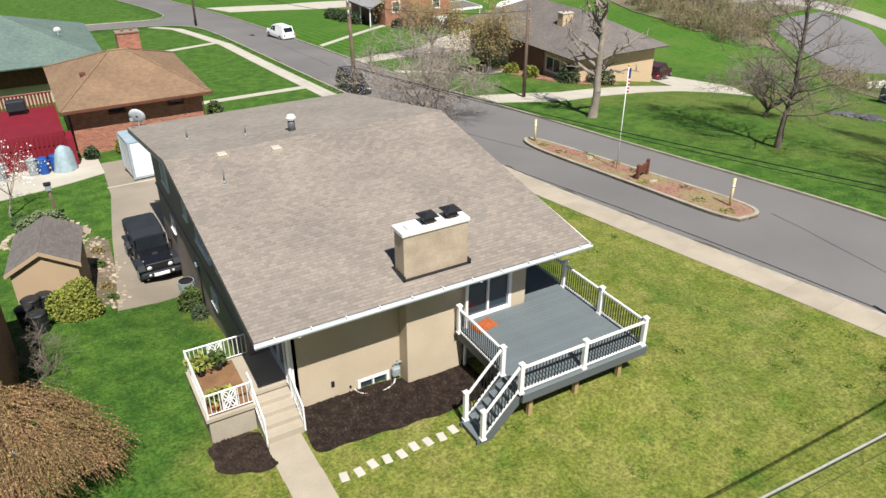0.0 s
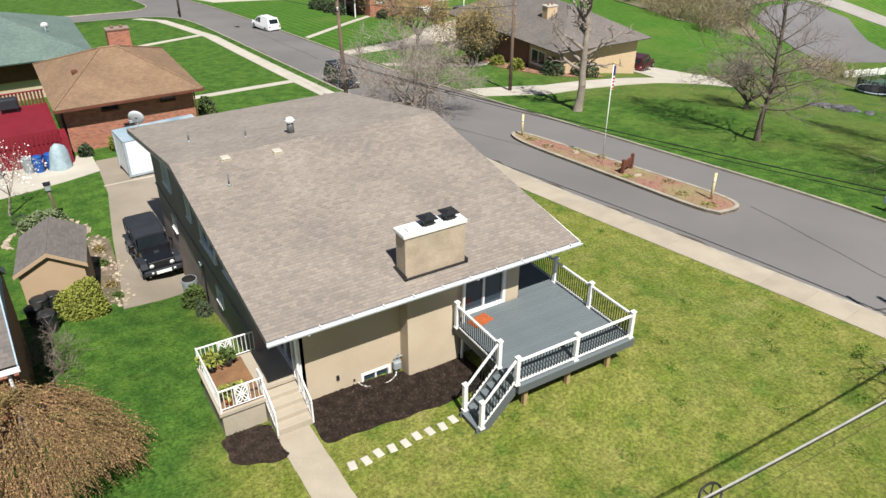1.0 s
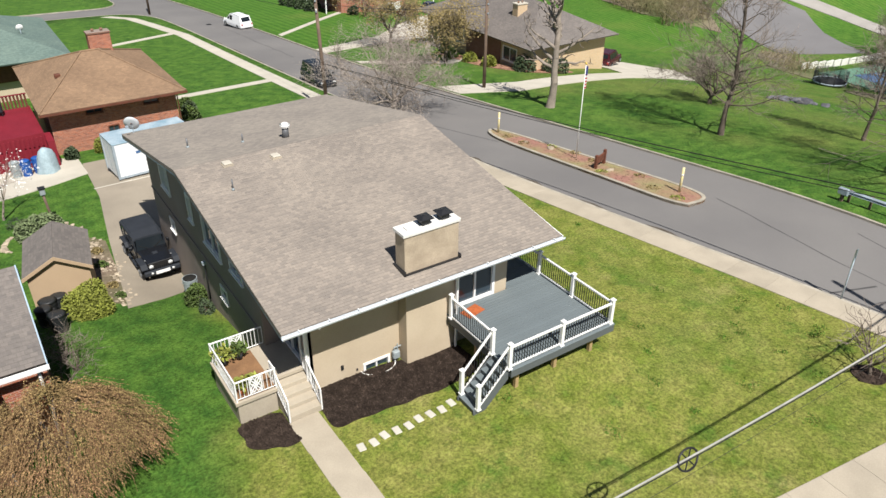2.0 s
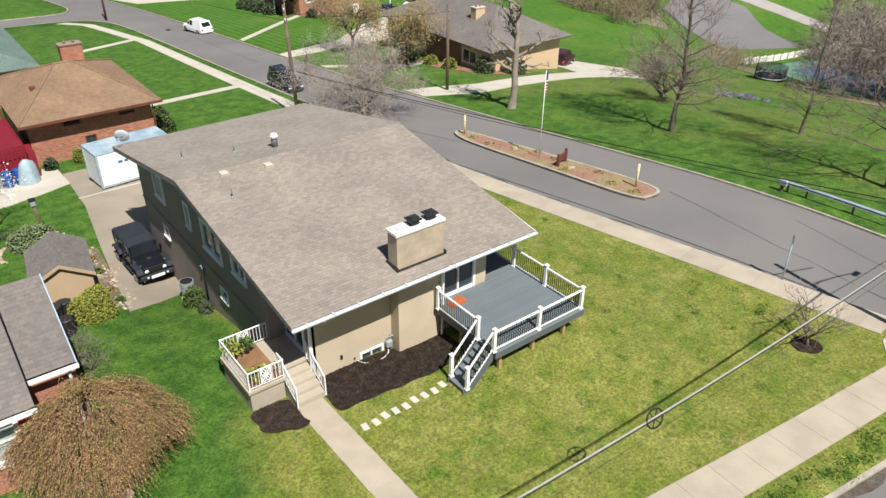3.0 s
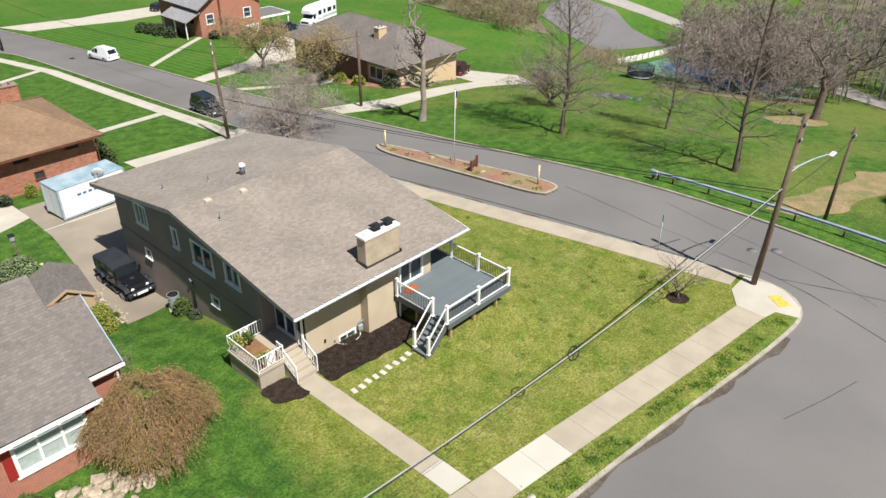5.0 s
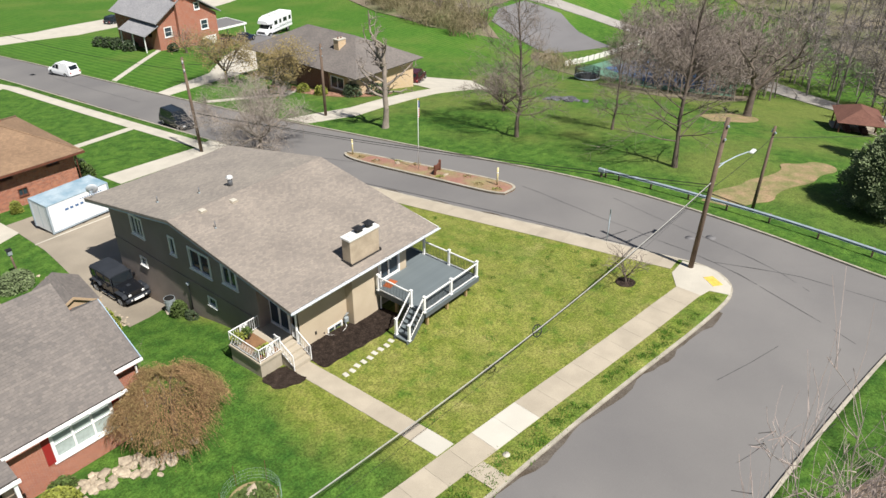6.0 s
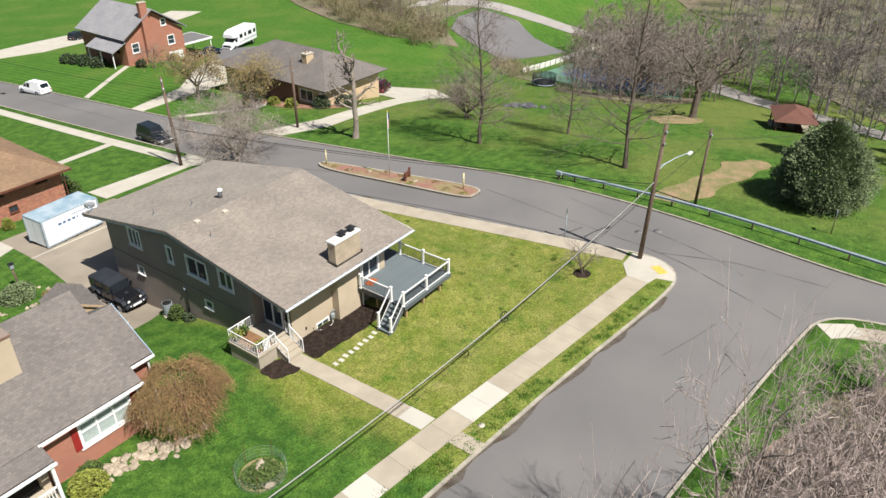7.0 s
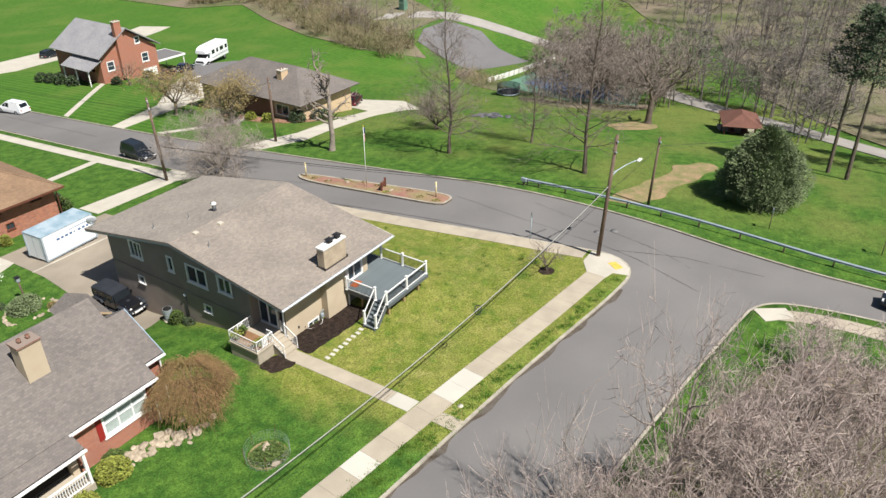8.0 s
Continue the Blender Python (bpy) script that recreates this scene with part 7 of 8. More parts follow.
rocks("dark grey broken stone dumped on the park grass", [(61.5 + rnd.gauss(0, 1.1), 20.6 + rnd.gauss(0, 1.3), rnd.uniform(1.2, 3.0)) for _ in range(46)], "dumped stones")
rock_meshes = pale_meshes
draped("side_bed", [(-3.35, 13.2), (-2.55, 12.8), (-2.15, 16), (-1.95, 20.2), (-2.7, 21), (-3.3, 19), (-3.35, 16.5)], 0.5, 0.025, M["litter"], "pebbly planting bed along the driveway", "planting bed", thick=0.05)
for i, (x, y, r, lf) in enumerate(((-2.7, 15.0, 0.28, "bud"), (-2.75, 17.4, 0.3, "leaf"), (-2.6, 19.0, 0.3, "bud"), (-2.6, 13.7, 0.25, "leaf"), (-3.3, 21.3, 0.4, "bud"), (-5.6, 24.5, 0.5, "leaf_dark"))):
    shrub("bed_plant", "small tufted plant among the stones", (x, y, g(x, y)), (r, r, r * 0.7), 160, 0.08, M[lf], 60 + i, "plant", "side bed plants")
for i in range(9):
    x, y = 26.2 + rnd.uniform(-0.7, 0.8), 6 + i * 1.9
    shrub("island_plant", "dry low plant in the island mulch", (x, y, g(x, y)), (0.4, 0.45, 0.09), 90, 0.07, M["bud"] if i % 3 else M["leaf_yellow"], 80 + i, "plant", "island plants")

# the round netted vegetable bed
vx, vy = -6.75, -4.9
rocks("pale flat stone among the kitchen greens", [(vx + 0.1, vy + 0.35, 2.6)], "bed stone")
veg = thing("vegetable_bed", "round kitchen-garden bed with leafy greens inside netting", "garden bed", (vx, vy, g(vx, vy)))
bm = bmesh.new()
add_tube(bm, (0, 0, -0.25), (0, 0, 0.05), 1.15, 1.05, 24)
part("soil", bm, M["soil"], veg)
v, f = leaf_cloud(random.Random(90), 2300, (0, 0, 0.05), (1.05, 1.05, 0.28), 0.10, 0.5, 0.0)
ob = new("foliage", mesh_raw("foliage", v, f, M["leaf"]))
ob.parent = veg
for a in (0.4, 1.5, 2.7, 3.9, 5.2):
    tube_part("stake", (1.2 * math.cos(a), 1.2 * math.sin(a), -0.1), (1.25 * math.cos(a), 1.25 * math.sin(a), 1.15), 0.013, M["brown_wood"], veg, n=6)
bm = bmesh.new()
for z in (0.12, 0.3, 0.5, 0.7):
    for i in range(24):
        p, q = 2 * math.pi * i / 24, 2 * math.pi * (i + 1) / 24
        add_tube(bm, (1.2 * math.cos(p), 1.2 * math.sin(p), z), (1.2 * math.cos(q), 1.2 * math.sin(q), z), 0.003, n=3, caps=False)
for i in range(48):
    p = 2 * math.pi * i / 48
    add_tube(bm, (1.2 * math.cos(p), 1.2 * math.sin(p), 0.0), (1.2 * math.cos(p), 1.2 * math.sin(p), 0.7), 0.0025, n=3, caps=False)
part("netting", bm, M["steel"], veg, "thin wire netting")
rocks("pale flat stone in the vegetable bed", [(vx + 0.1, vy + 0.1, 1.7), (vx + 0.45, vy + 0.25, 1.3), (vx - 0.3, vy - 0.8, 1.5)], "vegetable bed stones")


# ---- street furniture ----
def utility_pole(x, y, h, r, lean=0.0, az=0.0, arms=0):
    p = thing("utility_pole", "weathered brown wooden utility pole", "utility pole", (x, y, g(x, y)), 0, "utility poles")
    p.matrix_world = pose(x, y, g(x, y), 0, lean, az)
    tube_part("shaft", (0, 0, -0.5), (0, 0, h), r, M["wood_pole"], p, r * 0.72, 12)
    for k in range(arms):
        box_part("bracket", -0.05, 0.05, -0.22, 0.22, h - 0.5 - k * 0.8, h - 0.4 - k * 0.8, M["steel"], p)
        tube_part("insulator", (0, 0.16, h - 0.42 - k * 0.8), (0, 0.16, h - 0.25 - k * 0.8), 0.05, M["white_worn"], p)
    return p


PX, PY = 22.75, -11.35
utility_pole(PX, PY, 10.0, 0.17, 2.5, -35, 2)
utility_pole(34.86, -11.2, 6.6, 0.13, 2.0, -30, 1)
utility_pole(33.93, 35.0, 8.0, 0.17, 0, 0, 2)
utility_pole(18.55, 36.0, 9.3, 0.17, 2.0, 150, 2)
utility_pole(21.0, 103.5, 9.5, 0.17, 0, 0, 1)
lampa = thing("street_lamp", "grey street lamp arm on the wooden pole", "street lamp", (PX + 0.2, PY - 0.15, g(PX, PY)))
bm = bmesh.new()
arcp = [(0.0, 0.0, 6.75), (0.7, -0.25, 7.1), (1.6, -0.6, 7.3), (2.6, -0.95, 7.35)]
for a, b in zip(arcp, arcp[1:]):
    add_tube(bm, a, b, 0.035, n=6)
add_tube(bm, (0.0, 0.0, 7.05), (1.2, -0.45, 7.2), 0.02, n=6)
part("arm", bm, M["steel"], lampa)
box_part("lamp_head", 2.5, 3.15, -1.25, -0.98, 7.28, 7.42, M["lamp_clear"], lampa, bevel=0.05)


def cable(name, label, a, b, sag, r, material, n=14):
    a, b = Vector(a), Vector(b)
    bm = bmesh.new()
    pts = [a.lerp(b, i / n) - Vector((0, 0, sag * 4 * (i / n) * (1 - i / n))) for i in range(n + 1)]
    side = (b - a).cross(Vector((0, 0, 1))).normalized()
    rings = [[bm.verts.new(p + side * r * math.cos(t) + Vector((0, 0, r * math.sin(t)))) for t in (2 * math.pi * k / 5 for k in range(5))] for p in pts]
    for p, q in zip(rings, rings[1:]):
        for k in range(5):
            bm.faces.new((p[k], p[(k + 1) % 5], q[(k + 1) % 5], q[k]))
    tagged(part(name, bm, material), label, "cable", "overhead cables")
    return pts


def on_pole(h):
    return (PX + 0.25 * h / 10, PY - 0.2 * h / 10, g(PX, PY) + h)


main = cable("overhead_cable", "thick pale overhead cable from the pole", on_pole(5.97), (-26.0, -8.2, 5.8), 1.72, 0.026, M["wire_white"], 30)
cable("overhead_cable", "dark cable lashed below the pale one", on_pole(5.9), (-26.0, -8.22, 5.73), 1.74, 0.016, M["wire_black"], 30)
cable("overhead_cable", "thin dark overhead cable from the pole", on_pole(5.6), (-26.0, -8.9, 5.2), 1.5, 0.006, M["wire_black"], 30)
for t in (0.348,):
    i = t * 30
    p = main[int(i)].lerp(main[int(i) + 1], i - int(i))
    s = thing("slack_coil", "dark loop of spare cable hung on the line", "cable coil", tuple(p))
    bm = bmesh.new()
    ring = [(0.34 * math.cos(a), 0.12 * math.sin(a), 0.24 * math.sin(a) - 0.05) for a in (2 * math.pi * k / 18 for k in range(18))]
    for k in range(18):
        add_tube(bm, ring[k], ring[(k + 1) % 18], 0.028, n=5, caps=False)
    for k in range(0, 9, 3):
        add_tube(bm, ring[k], ring[k + 9], 0.018, n=5, caps=False)
    part("loop", bm, M["wire_black"], s)
cable("overhead_cable", "dark overhead cable along the side street", on_pole(5.8), (18.7, 36.0, 0.15), 0.35, 0.026, M["wire_black"], 24)
cable("overhead_cable", "dark overhead cable along the side street", on_pole(5.62), (18.7, 36.0, 0.10), 0.42, 0.018, M["wire_black"], 24)
cable("overhead_cable", "dark cable over the park edge", on_pole(5.5), (34.9, -11.3, g(34.9, -11.2) + 5.8), 0.2, 0.018, M["wire_black"])
cable("overhead_cable", "dark cable over the park edge", (34.9, -11.3, g(34.9, -11.2) + 5.8), (58, -34, 6.0), 0.6, 0.018, M["wire_black"])
cable("overhead_cable", "dark cable between the street poles", (33.9, 35.0, g(33.9, 35) + 7.4), (18.6, 36.0, g(18.6, 36) + 8.6), 0.4, 0.02, M["wire_black"])
cable("overhead_cable", "dark cable between the street poles", (18.6, 36.0, g(18.6, 36) + 8.0), (21.0, 103.5, g(21, 103.5) + 8.2), 1.0, 0.02, M["wire_black"], 20)


def bollard(x, y):
    b = thing("bollard", "worn yellow post on the traffic island", "bollard", (x, y, g(x, y) + 0.03), 0, "island bollards")
    tube_part("post", (0, 0, -0.1), (0, 0, 1.55), 0.075, M["worn_yellow"], b, n=12)
    tube_part("band", (0, 0, 1.05), (0, 0, 1.15), 0.08, M["white_worn"], b, n=12)


bollard(26.75, 6.6)
bollard(25.9, 22.5)
fx, fy = 26.2, 14.6
flag = thing("flagpole", "white flagpole with a small striped flag", "flagpole", (fx, fy, g(fx, fy)))
tube_part("pole", (0, 0, -0.1), (0, 0, 6.3), 0.032, M["white"], flag, 0.022, 10)
tube_part("finial", (0, 0, 6.3), (0, 0, 6.4), 0.06, M["yellow"], flag, n=8)
bm = bmesh.new()
for i in range(7):
    z0 = 4.75 + i * 0.2
    vs = [bm.verts.new(p) for p in ((0.05, 0, z0), (0.28 + 0.03 * (i % 2), 0.1, z0 - 0.06), (0.30 + 0.03 * ((i + 1) % 2), 0.1, z0 + 0.05), (0.05, 0, z0 + 0.11))]
    bm.faces.new(vs)
    vs2 = [bm.verts.new(v.co + Vector((0, 0.012, 0))) for v in vs]
    bm.faces.new(vs2[::-1])
part("red_stripe", bm, M["flag_red"], flag)
bm = bmesh.new()
vs = [bm.verts.new(p) for p in ((0.045, 0.004, 4.72), (0.29, 0.104, 4.66), (0.31, 0.104, 6.05), (0.045, 0.004, 6.2))]
bm.faces.new(vs)
part("cloth", bm, M["white"], flag)
bm = bmesh.new()
add_box(bm, 0.04, 0.2, -0.012, 0.03, 5.6, 6.15)
part("canton", bm, M["flag_blue"], flag)
bench = thing("wooden_sign", "low reddish-brown wooden sign on the traffic island", "sign", (26.35, 12.6, g(26.35, 12.6) + 0.02), 20)
for x in (-0.6, 0.6):
    box_part("post", x - 0.09, x + 0.09, -0.09, 0.09, -0.1, 0.95, M["brown_wood"], bench, bevel=0.02)
box_part("board", -0.5, 0.5, -0.05, 0.05, 0.3, 0.8, M["brown_wood"], bench, bevel=0.02)
sgn = thing("street_sign", "galvanised street-name sign on a steel post", "street sign", (23.0, -5.3, g(23.0, -5.3)))
tube_part("post", (0, 0, -0.2), (0, 0, 2.1), 0.035, M["steel"], sgn)
box_part("plate", -0.09, 0.09, -0.015, 0.015, 1.6, 2.5, M["sign_green"], sgn, bevel=0.005)
for x, y in ((34.4, -21.5), (34.2, -30)):
    s = thing("park_sign", "small sign on a thin post by the guard rail", "sign", (x + 1.2, y, g(x + 1.2, y)), 10, "park signs")
    tube_part("post", (0, 0, -0.2), (0, 0, 1.9), 0.035, M["wood_pole"], s)
    box_part("plate", -0.25, 0.25, -0.02, 0.02, 1.6, 1.95, M["steel"], s)

# the guard rail along the far side
rail_line = resample(smooth_line([(33.4, 0.4), (33.4, -6), (33.2, -12), (32.4, -19), (31.2, -26), (30.4, -34), (30.4, -60)]), 1.9)
gr = thing("guard_rail", "galvanised steel guard rail along the street", "guard rail")
bm = bmesh.new()
prof = [(0.0, 0.48), (0.07, 0.53), (0.0, 0.58), (0.0, 0.62), (0.07, 0.67), (0.0, 0.74), (-0.02, 0.74), (0.05, 0.67), (-0.02, 0.62), (-0.02, 0.58), (0.05, 0.53), (-0.02, 0.48)]
prev = None
side_line = offset_line(rail_line, 1.0)
for (x, y), (sx, sy) in zip(rail_line, side_line):
    nx, ny = x - sx, y - sy
    ring = [bm.verts.new((x + nx * a * 1.2, y + ny * a * 1.2, g(x, y) + z)) for a, z in prof]
    if prev:
        for i in range(len(prof)):
            bm.faces.new((prev[i], prev[(i + 1) % 12], ring[(i + 1) % 12], ring[i]))
    prev = ring
part("beam", bm, M["steel"], gr)
for x, y in rail_line[::2]:
    box_part("post", x + 0.05, x + 0.17, y - 0.06, y + 0.06, g(x, y) - 0.2, g(x, y) + 0.75, M["wood_pole"], gr)
mb = thing("rail_end", "steel flared end of the guard rail", "rail end", (33.3, 0.7, g(33.3, 0.7)))
box_part("end_plate", -0.12, 0.12, -0.3, 0.3, 0.4, 0.8, M["steel"], mb, bevel=0.05)
box_part("end_post", -0.08, 0.08, -0.08, 0.08, -0.2, 0.4, M["wood_pole"], mb)

# the trampoline with its net
tr = thing("trampoline", "dark round trampoline with a safety net", "trampoline", (85.0, 30.3, g(85.0, 30.3)))
tr.scale = (0.66, 0.66, 0.66)
bm = bmesh.new()
for i in range(20):
    p, q = 2 * math.pi * i / 20, 2 * math.pi * (i + 1) / 20
    add_tube(bm, (3.0 * math.cos(p), 3.0 * math.sin(p), 0.9), (3.0 * math.cos(q), 3.0 * math.sin(q), 0.9), 0.12, n=6, caps=False)
part("frame", bm, M["steel"], tr)
tube_part("mat", (0, 0, 0.84), (0, 0, 0.88), 2.9, M["dark_plastic"], tr, n=24)
for i in range(8):
    a = 2 * math.pi * i / 8
    tube_part("net_post", (3.05 * math.cos(a), 3.05 * math.sin(a), -0.4), (3.05 * math.cos(a), 3.05 * math.sin(a), 3.0), 0.06, M["black_metal"], tr)
bm = bmesh.new()
for k in range(20):
    z = 1.0 + k * 0.1
    for i in range(16):
        p, q = 2 * math.pi * i / 16, 2 * math.pi * (i + 1) / 16
        add_tube(bm, (3.0 * math.cos(p), 3.0 * math.sin(p), z), (3.0 * math.cos(q), 3.0 * math.sin(q), z), 0.03, n=3, caps=False)
part("net", bm, M["black_metal"], tr)
fence = thing("court_fence", "white low fence beside the sports court", "fence")
for i in range(14):
    x, y = 95.5 + i * 1.9, 40.4 - i * 0.12
    box_part("panel", x, x + 1.8, y - 0.08, y + 0.08, g(x, y) - 0.1, g(x, y) + 0.9, M["white_worn"], fence)
hut = thing("portable_toilet", "green portable toilet by the parking lot", "portable toilet", (128, 84, g(128, 84)))
box_part("cabin", -0.8, 0.8, -0.8, 0.8, -0.3, 2.6, M["court_green"], hut, bevel=0.05)
box_part("roof", -0.85, 0.85, -0.85, 0.85, 2.6, 2.9, M["white_worn"], hut, bevel=0.1)


# ---- trees ----
class Wood:
    """Collects tapered limbs: stout ones and twigs apart."""

    def __init__(self, seed):
        self.rnd = random.Random(seed)
        self.v, self.f, self.tv, self.tf = [], [], [], []
        self.tips = []

    def limb(self, a, b, r0, r1, n=5, twig=False):
        v, f = (self.tv, self.tf) if twig else (self.v, self.f)
        d = b - a
        if d.length < 1e-4:
            return
        d.normalize()
        u = d.orthogonal().normalized()
        w = d.cross(u)
        k = len(v)
        for p, r in ((a, r0), (b, r1)):
            for i in range(n):
                t = 2 * math.pi * i / n
                q = p + (u * math.cos(t) + w * math.sin(t)) * r
                v.append((q.x, q.y, q.z))
        f.extend((k + i, k + (i + 1) % n, k + n + (i + 1) % n, k + n + i) for i in range(n))

    def branch(self, p, d, length, r, level, up=0.1, wild=0.25, kids=5, twig_r=0.008, shrink=0.62, spread=0.9):
        """One bough with its side boughs, down to twigs at level 0."""
        rnd = self.rnd
        segs = 4 if level > 1 else (3 if level == 1 else 2)
        n = 7 if level > 2 else (5 if level == 2 else (4 if level == 1 else 3))
        ends = [(p.copy(), d.copy(), r)]
        for s in range(segs):
            d = (d + Vector((rnd.gauss(0, wild), rnd.gauss(0, wild), rnd.gauss(up, wild * 0.6)))).normalized()
            q = p + d * (length / segs)
            rr = max(twig_r * 0.6, r * (1 - 0.75 * (s + 1) / segs))
            self.limb(p, q, ends[-1][2], rr, n, level < 1)
            p = q
            ends.append((p.copy(), d.copy(), rr))
        if level == 0:
            self.tips.append(p)
            return
        for k in range(kids):
            t = rnd.uniform(0.25, 1.0) * segs
            i = min(segs - 1, int(t))
            base = ends[i][0].lerp(ends[i + 1][0], t - i)
            dd = ends[i + 1][1]
            side = Vector((rnd.gauss(0, 1), rnd.gauss(0, 1), rnd.gauss(0, 0.7)))
            side = (side - dd * side.dot(dd)).normalized()
            nd = (dd * (1 - spread * 0.45) + side * spread * rnd.uniform(0.6, 1.1)).normalized()
            self.branch(base, nd, length * shrink * rnd.uniform(0.7, 1.15), max(twig_r, r * (1 - 0.7 * t / segs) * 0.6), level - 1, up, wild, kids, twig_r, shrink, spread)


def put_tree(name, label, at, wood, bark, twig, category="tree", group="", extra=None, rz=0):
    t = thing(name, label, category, at, rz, group)
    a = new("trunk", mesh_raw("trunk", wood.v, wood.f, bark, True))
    a.parent = t
    if wood.tf:
        b = new("crown", mesh_raw("crown", wood.tv, wood.tf, twig))
        b.parent = t
        b["label"] = "fine bare twigs"
    if extra:
        c = new("blossom", mesh_raw("blossom", extra[0], extra[1], extra[2]))
        c.parent = t
    return t


def leader_tree(seed, h, r, side_len, kids=22, levels=2, droop=-0.02, first=0.16, twig_r=0.012, sub=5):
    """A tree with one straight leader and many side boughs."""
    w = Wood(seed)
    rnd = w.rnd
    pts = [Vector((0, 0, -0.3))]
    n = 9
    for i in range(n):
        pts.append(Vector((rnd.gauss(0, h * 0.008) + pts[-1].x, rnd.gauss(0, h * 0.008) + pts[-1].y, h * (i + 1) / n)))
    for i in range(n):
        flare = 1.5 if i == 0 else 1.0
        w.limb(pts[i], pts[i + 1], r * (1 - 0.88 * i / n) * flare, r * (1 - 0.88 * (i + 1) / n), 9)
    for k in range(kids):
        t = first + (1 - first) * (k + rnd.random()) / kids
        i = min(n - 1, int(t * n))
        base = pts[i].lerp(pts[i + 1], t * n - i)
        a = k * 2.4 + rnd.uniform(-0.4, 0.4)
        reach = side_len * (1 - 0.72 * t) * rnd.uniform(0.75, 1.2)
        d = Vector((math.cos(a), math.sin(a), 0.25 + 0.9 * t)).normalized()
        w.branch(base, d, reach, max(0.02, r * (1 - t) * 0.38), levels, droop + 0.06, 0.16, sub, twig_r, 0.55, 0.8)
    return w


def open_tree(seed, h, r, levels=4, forks=4, kids=5, fork_at=0.3, spread=0.75, twig_r=0.012, wild=0.22, shrink=0.62):
    """A tree whose trunk parts into a few heavy limbs."""
    w = Wood(seed)
    rnd = w.rnd
    top = Vector((rnd.gauss(0, 0.15), rnd.gauss(0, 0.15), h * fork_at))
    w.limb(Vector((0, 0, -0.3)), Vector((0, 0, h * 0.04)), r * 1.6, r * 1.1, 10)
    w.limb(Vector((0, 0, h * 0.04)), top, r * 1.1, r * 0.85, 10)
    for k in range(forks):
        a = 2 * math.pi * (k + rnd.uniform(-0.25, 0.25)) / forks
        d = Vector((math.cos(a) * spread, math.sin(a) * spread, 1)).normalized()
        w.branch(top - Vector((0, 0, r * rnd.uniform(0, 0.8))), d, h * 0.55 * rnd.uniform(0.85, 1.15), r * 0.62, levels - 1, 0.06, wild, kids, twig_r, shrink, 0.95)
    return w


def buds(w, n, size, material, spread=0.25):
    rnd = w.rnd
    v, f = [], []
    for _ in range(n):
        p = rnd.choice(w.tips) + Vector((rnd.gauss(0, spread), rnd.gauss(0, spread), rnd.gauss(0, spread)))
        u = Vector((rnd.gauss(0, 1), rnd.gauss(0, 1), rnd.gauss(0, 1))).normalized()
        q = u.orthogonal().normalized()
        s = size * rnd.uniform(0.6, 1.4)
        i = len(v)
        v += [tuple(p - u * s), tuple(p + q * s * 0.6), tuple(p + u * s), tuple(p - q * s * 0.6)]
        f += [(i, i + 1, i + 2), (i, i + 2, i + 3)]
    return v, f, material


def at(x, y):
    return (x, y, g(x, y))


put_tree("park_tree", "tall bare tree with a straight trunk on the park lawn", at(38.7, 12.8), leader_tree(101, 17.5, 0.18, 4.8, 60, 2, first=0.1, sub=7, twig_r=0.011), M["bark"], M["twig"], group="park trees")
put_tree("park_tree", "tall bare spreading tree near the guard rail", at(39.5, -3.0), leader_tree(102, 19, 0.2, 5.8, 52, 2, first=0.1, sub=6, twig_r=0.011), M["bark"], M["twig"], group="park trees")
put_tree("park_tree", "slender bare young tree in the park", at(47.2, 6.9), leader_tree(103, 11, 0.12, 3.2, 50, 2, first=0.1, sub=7, twig_r=0.010), M["bark"], M["twig"], group="park trees")
def lopped_tree(seed, h, r):
    """A tall stout trunk with short crooked limbs that end in knuckles of small shoots."""
    w = Wood(seed)
    rn = w.rnd
    pts = [Vector((0, 0, -0.3))]
    for i in range(8):
        pts.append(Vector((pts[-1].x + rn.gauss(0.03, 0.07), pts[-1].y + rn.gauss(0, 0.07), h * (i + 1) / 8)))
    for i in range(8):
        w.limb(pts[i], pts[i + 1], r * (1.35 if i == 0 else 1 - 0.06 * i), r * (1 - 0.06 * (i + 1)), 10)
    for k in range(15):
        t = 0.38 + 0.62 * (k + rn.random()) / 15
        i = min(7, int(t * 8))
        a = 2.2 + rn.gauss(0, 0.8) if k % 3 else rn.uniform(0, 6.3)
        d = Vector((math.cos(a), math.sin(a), rn.uniform(0.1, 0.9))).normalized()
        w.branch(pts[i].lerp(pts[i + 1], t * 8 - i), d, rn.uniform(2.0, 4.4), r * 0.5, 2, 0.12, 0.42, 4, 0.03, 0.42, 1.1)
    return w


put_tree("old_tree", "old street tree with a stout pale trunk and lopped limbs", at(34.0, 26.0), lopped_tree(104, 8.2, 0.33), M["bark_pale"], M["twig"])
put_tree("great_oak", "broad bare tree with heavy crooked limbs", at(70.5, 0.7), open_tree(105, 13.0, 0.42, 4, 4, 4, 0.26, 1.05, 0.03, 0.34, 0.6), M["bark"], M["twig"])
blur = open_tree(108, 7.6, 0.2, 4, 9, 7, 0.14, 1.7, 0.013, 0.24, 0.62)
put_tree("street_tree", "low round street tree with dense pale twigs", at(22.3, 31.6), blur, M["bark_pale"], M["twig_grey"], extra=buds(blur, 15000, 0.04, M["twig_grey"], 0.22))
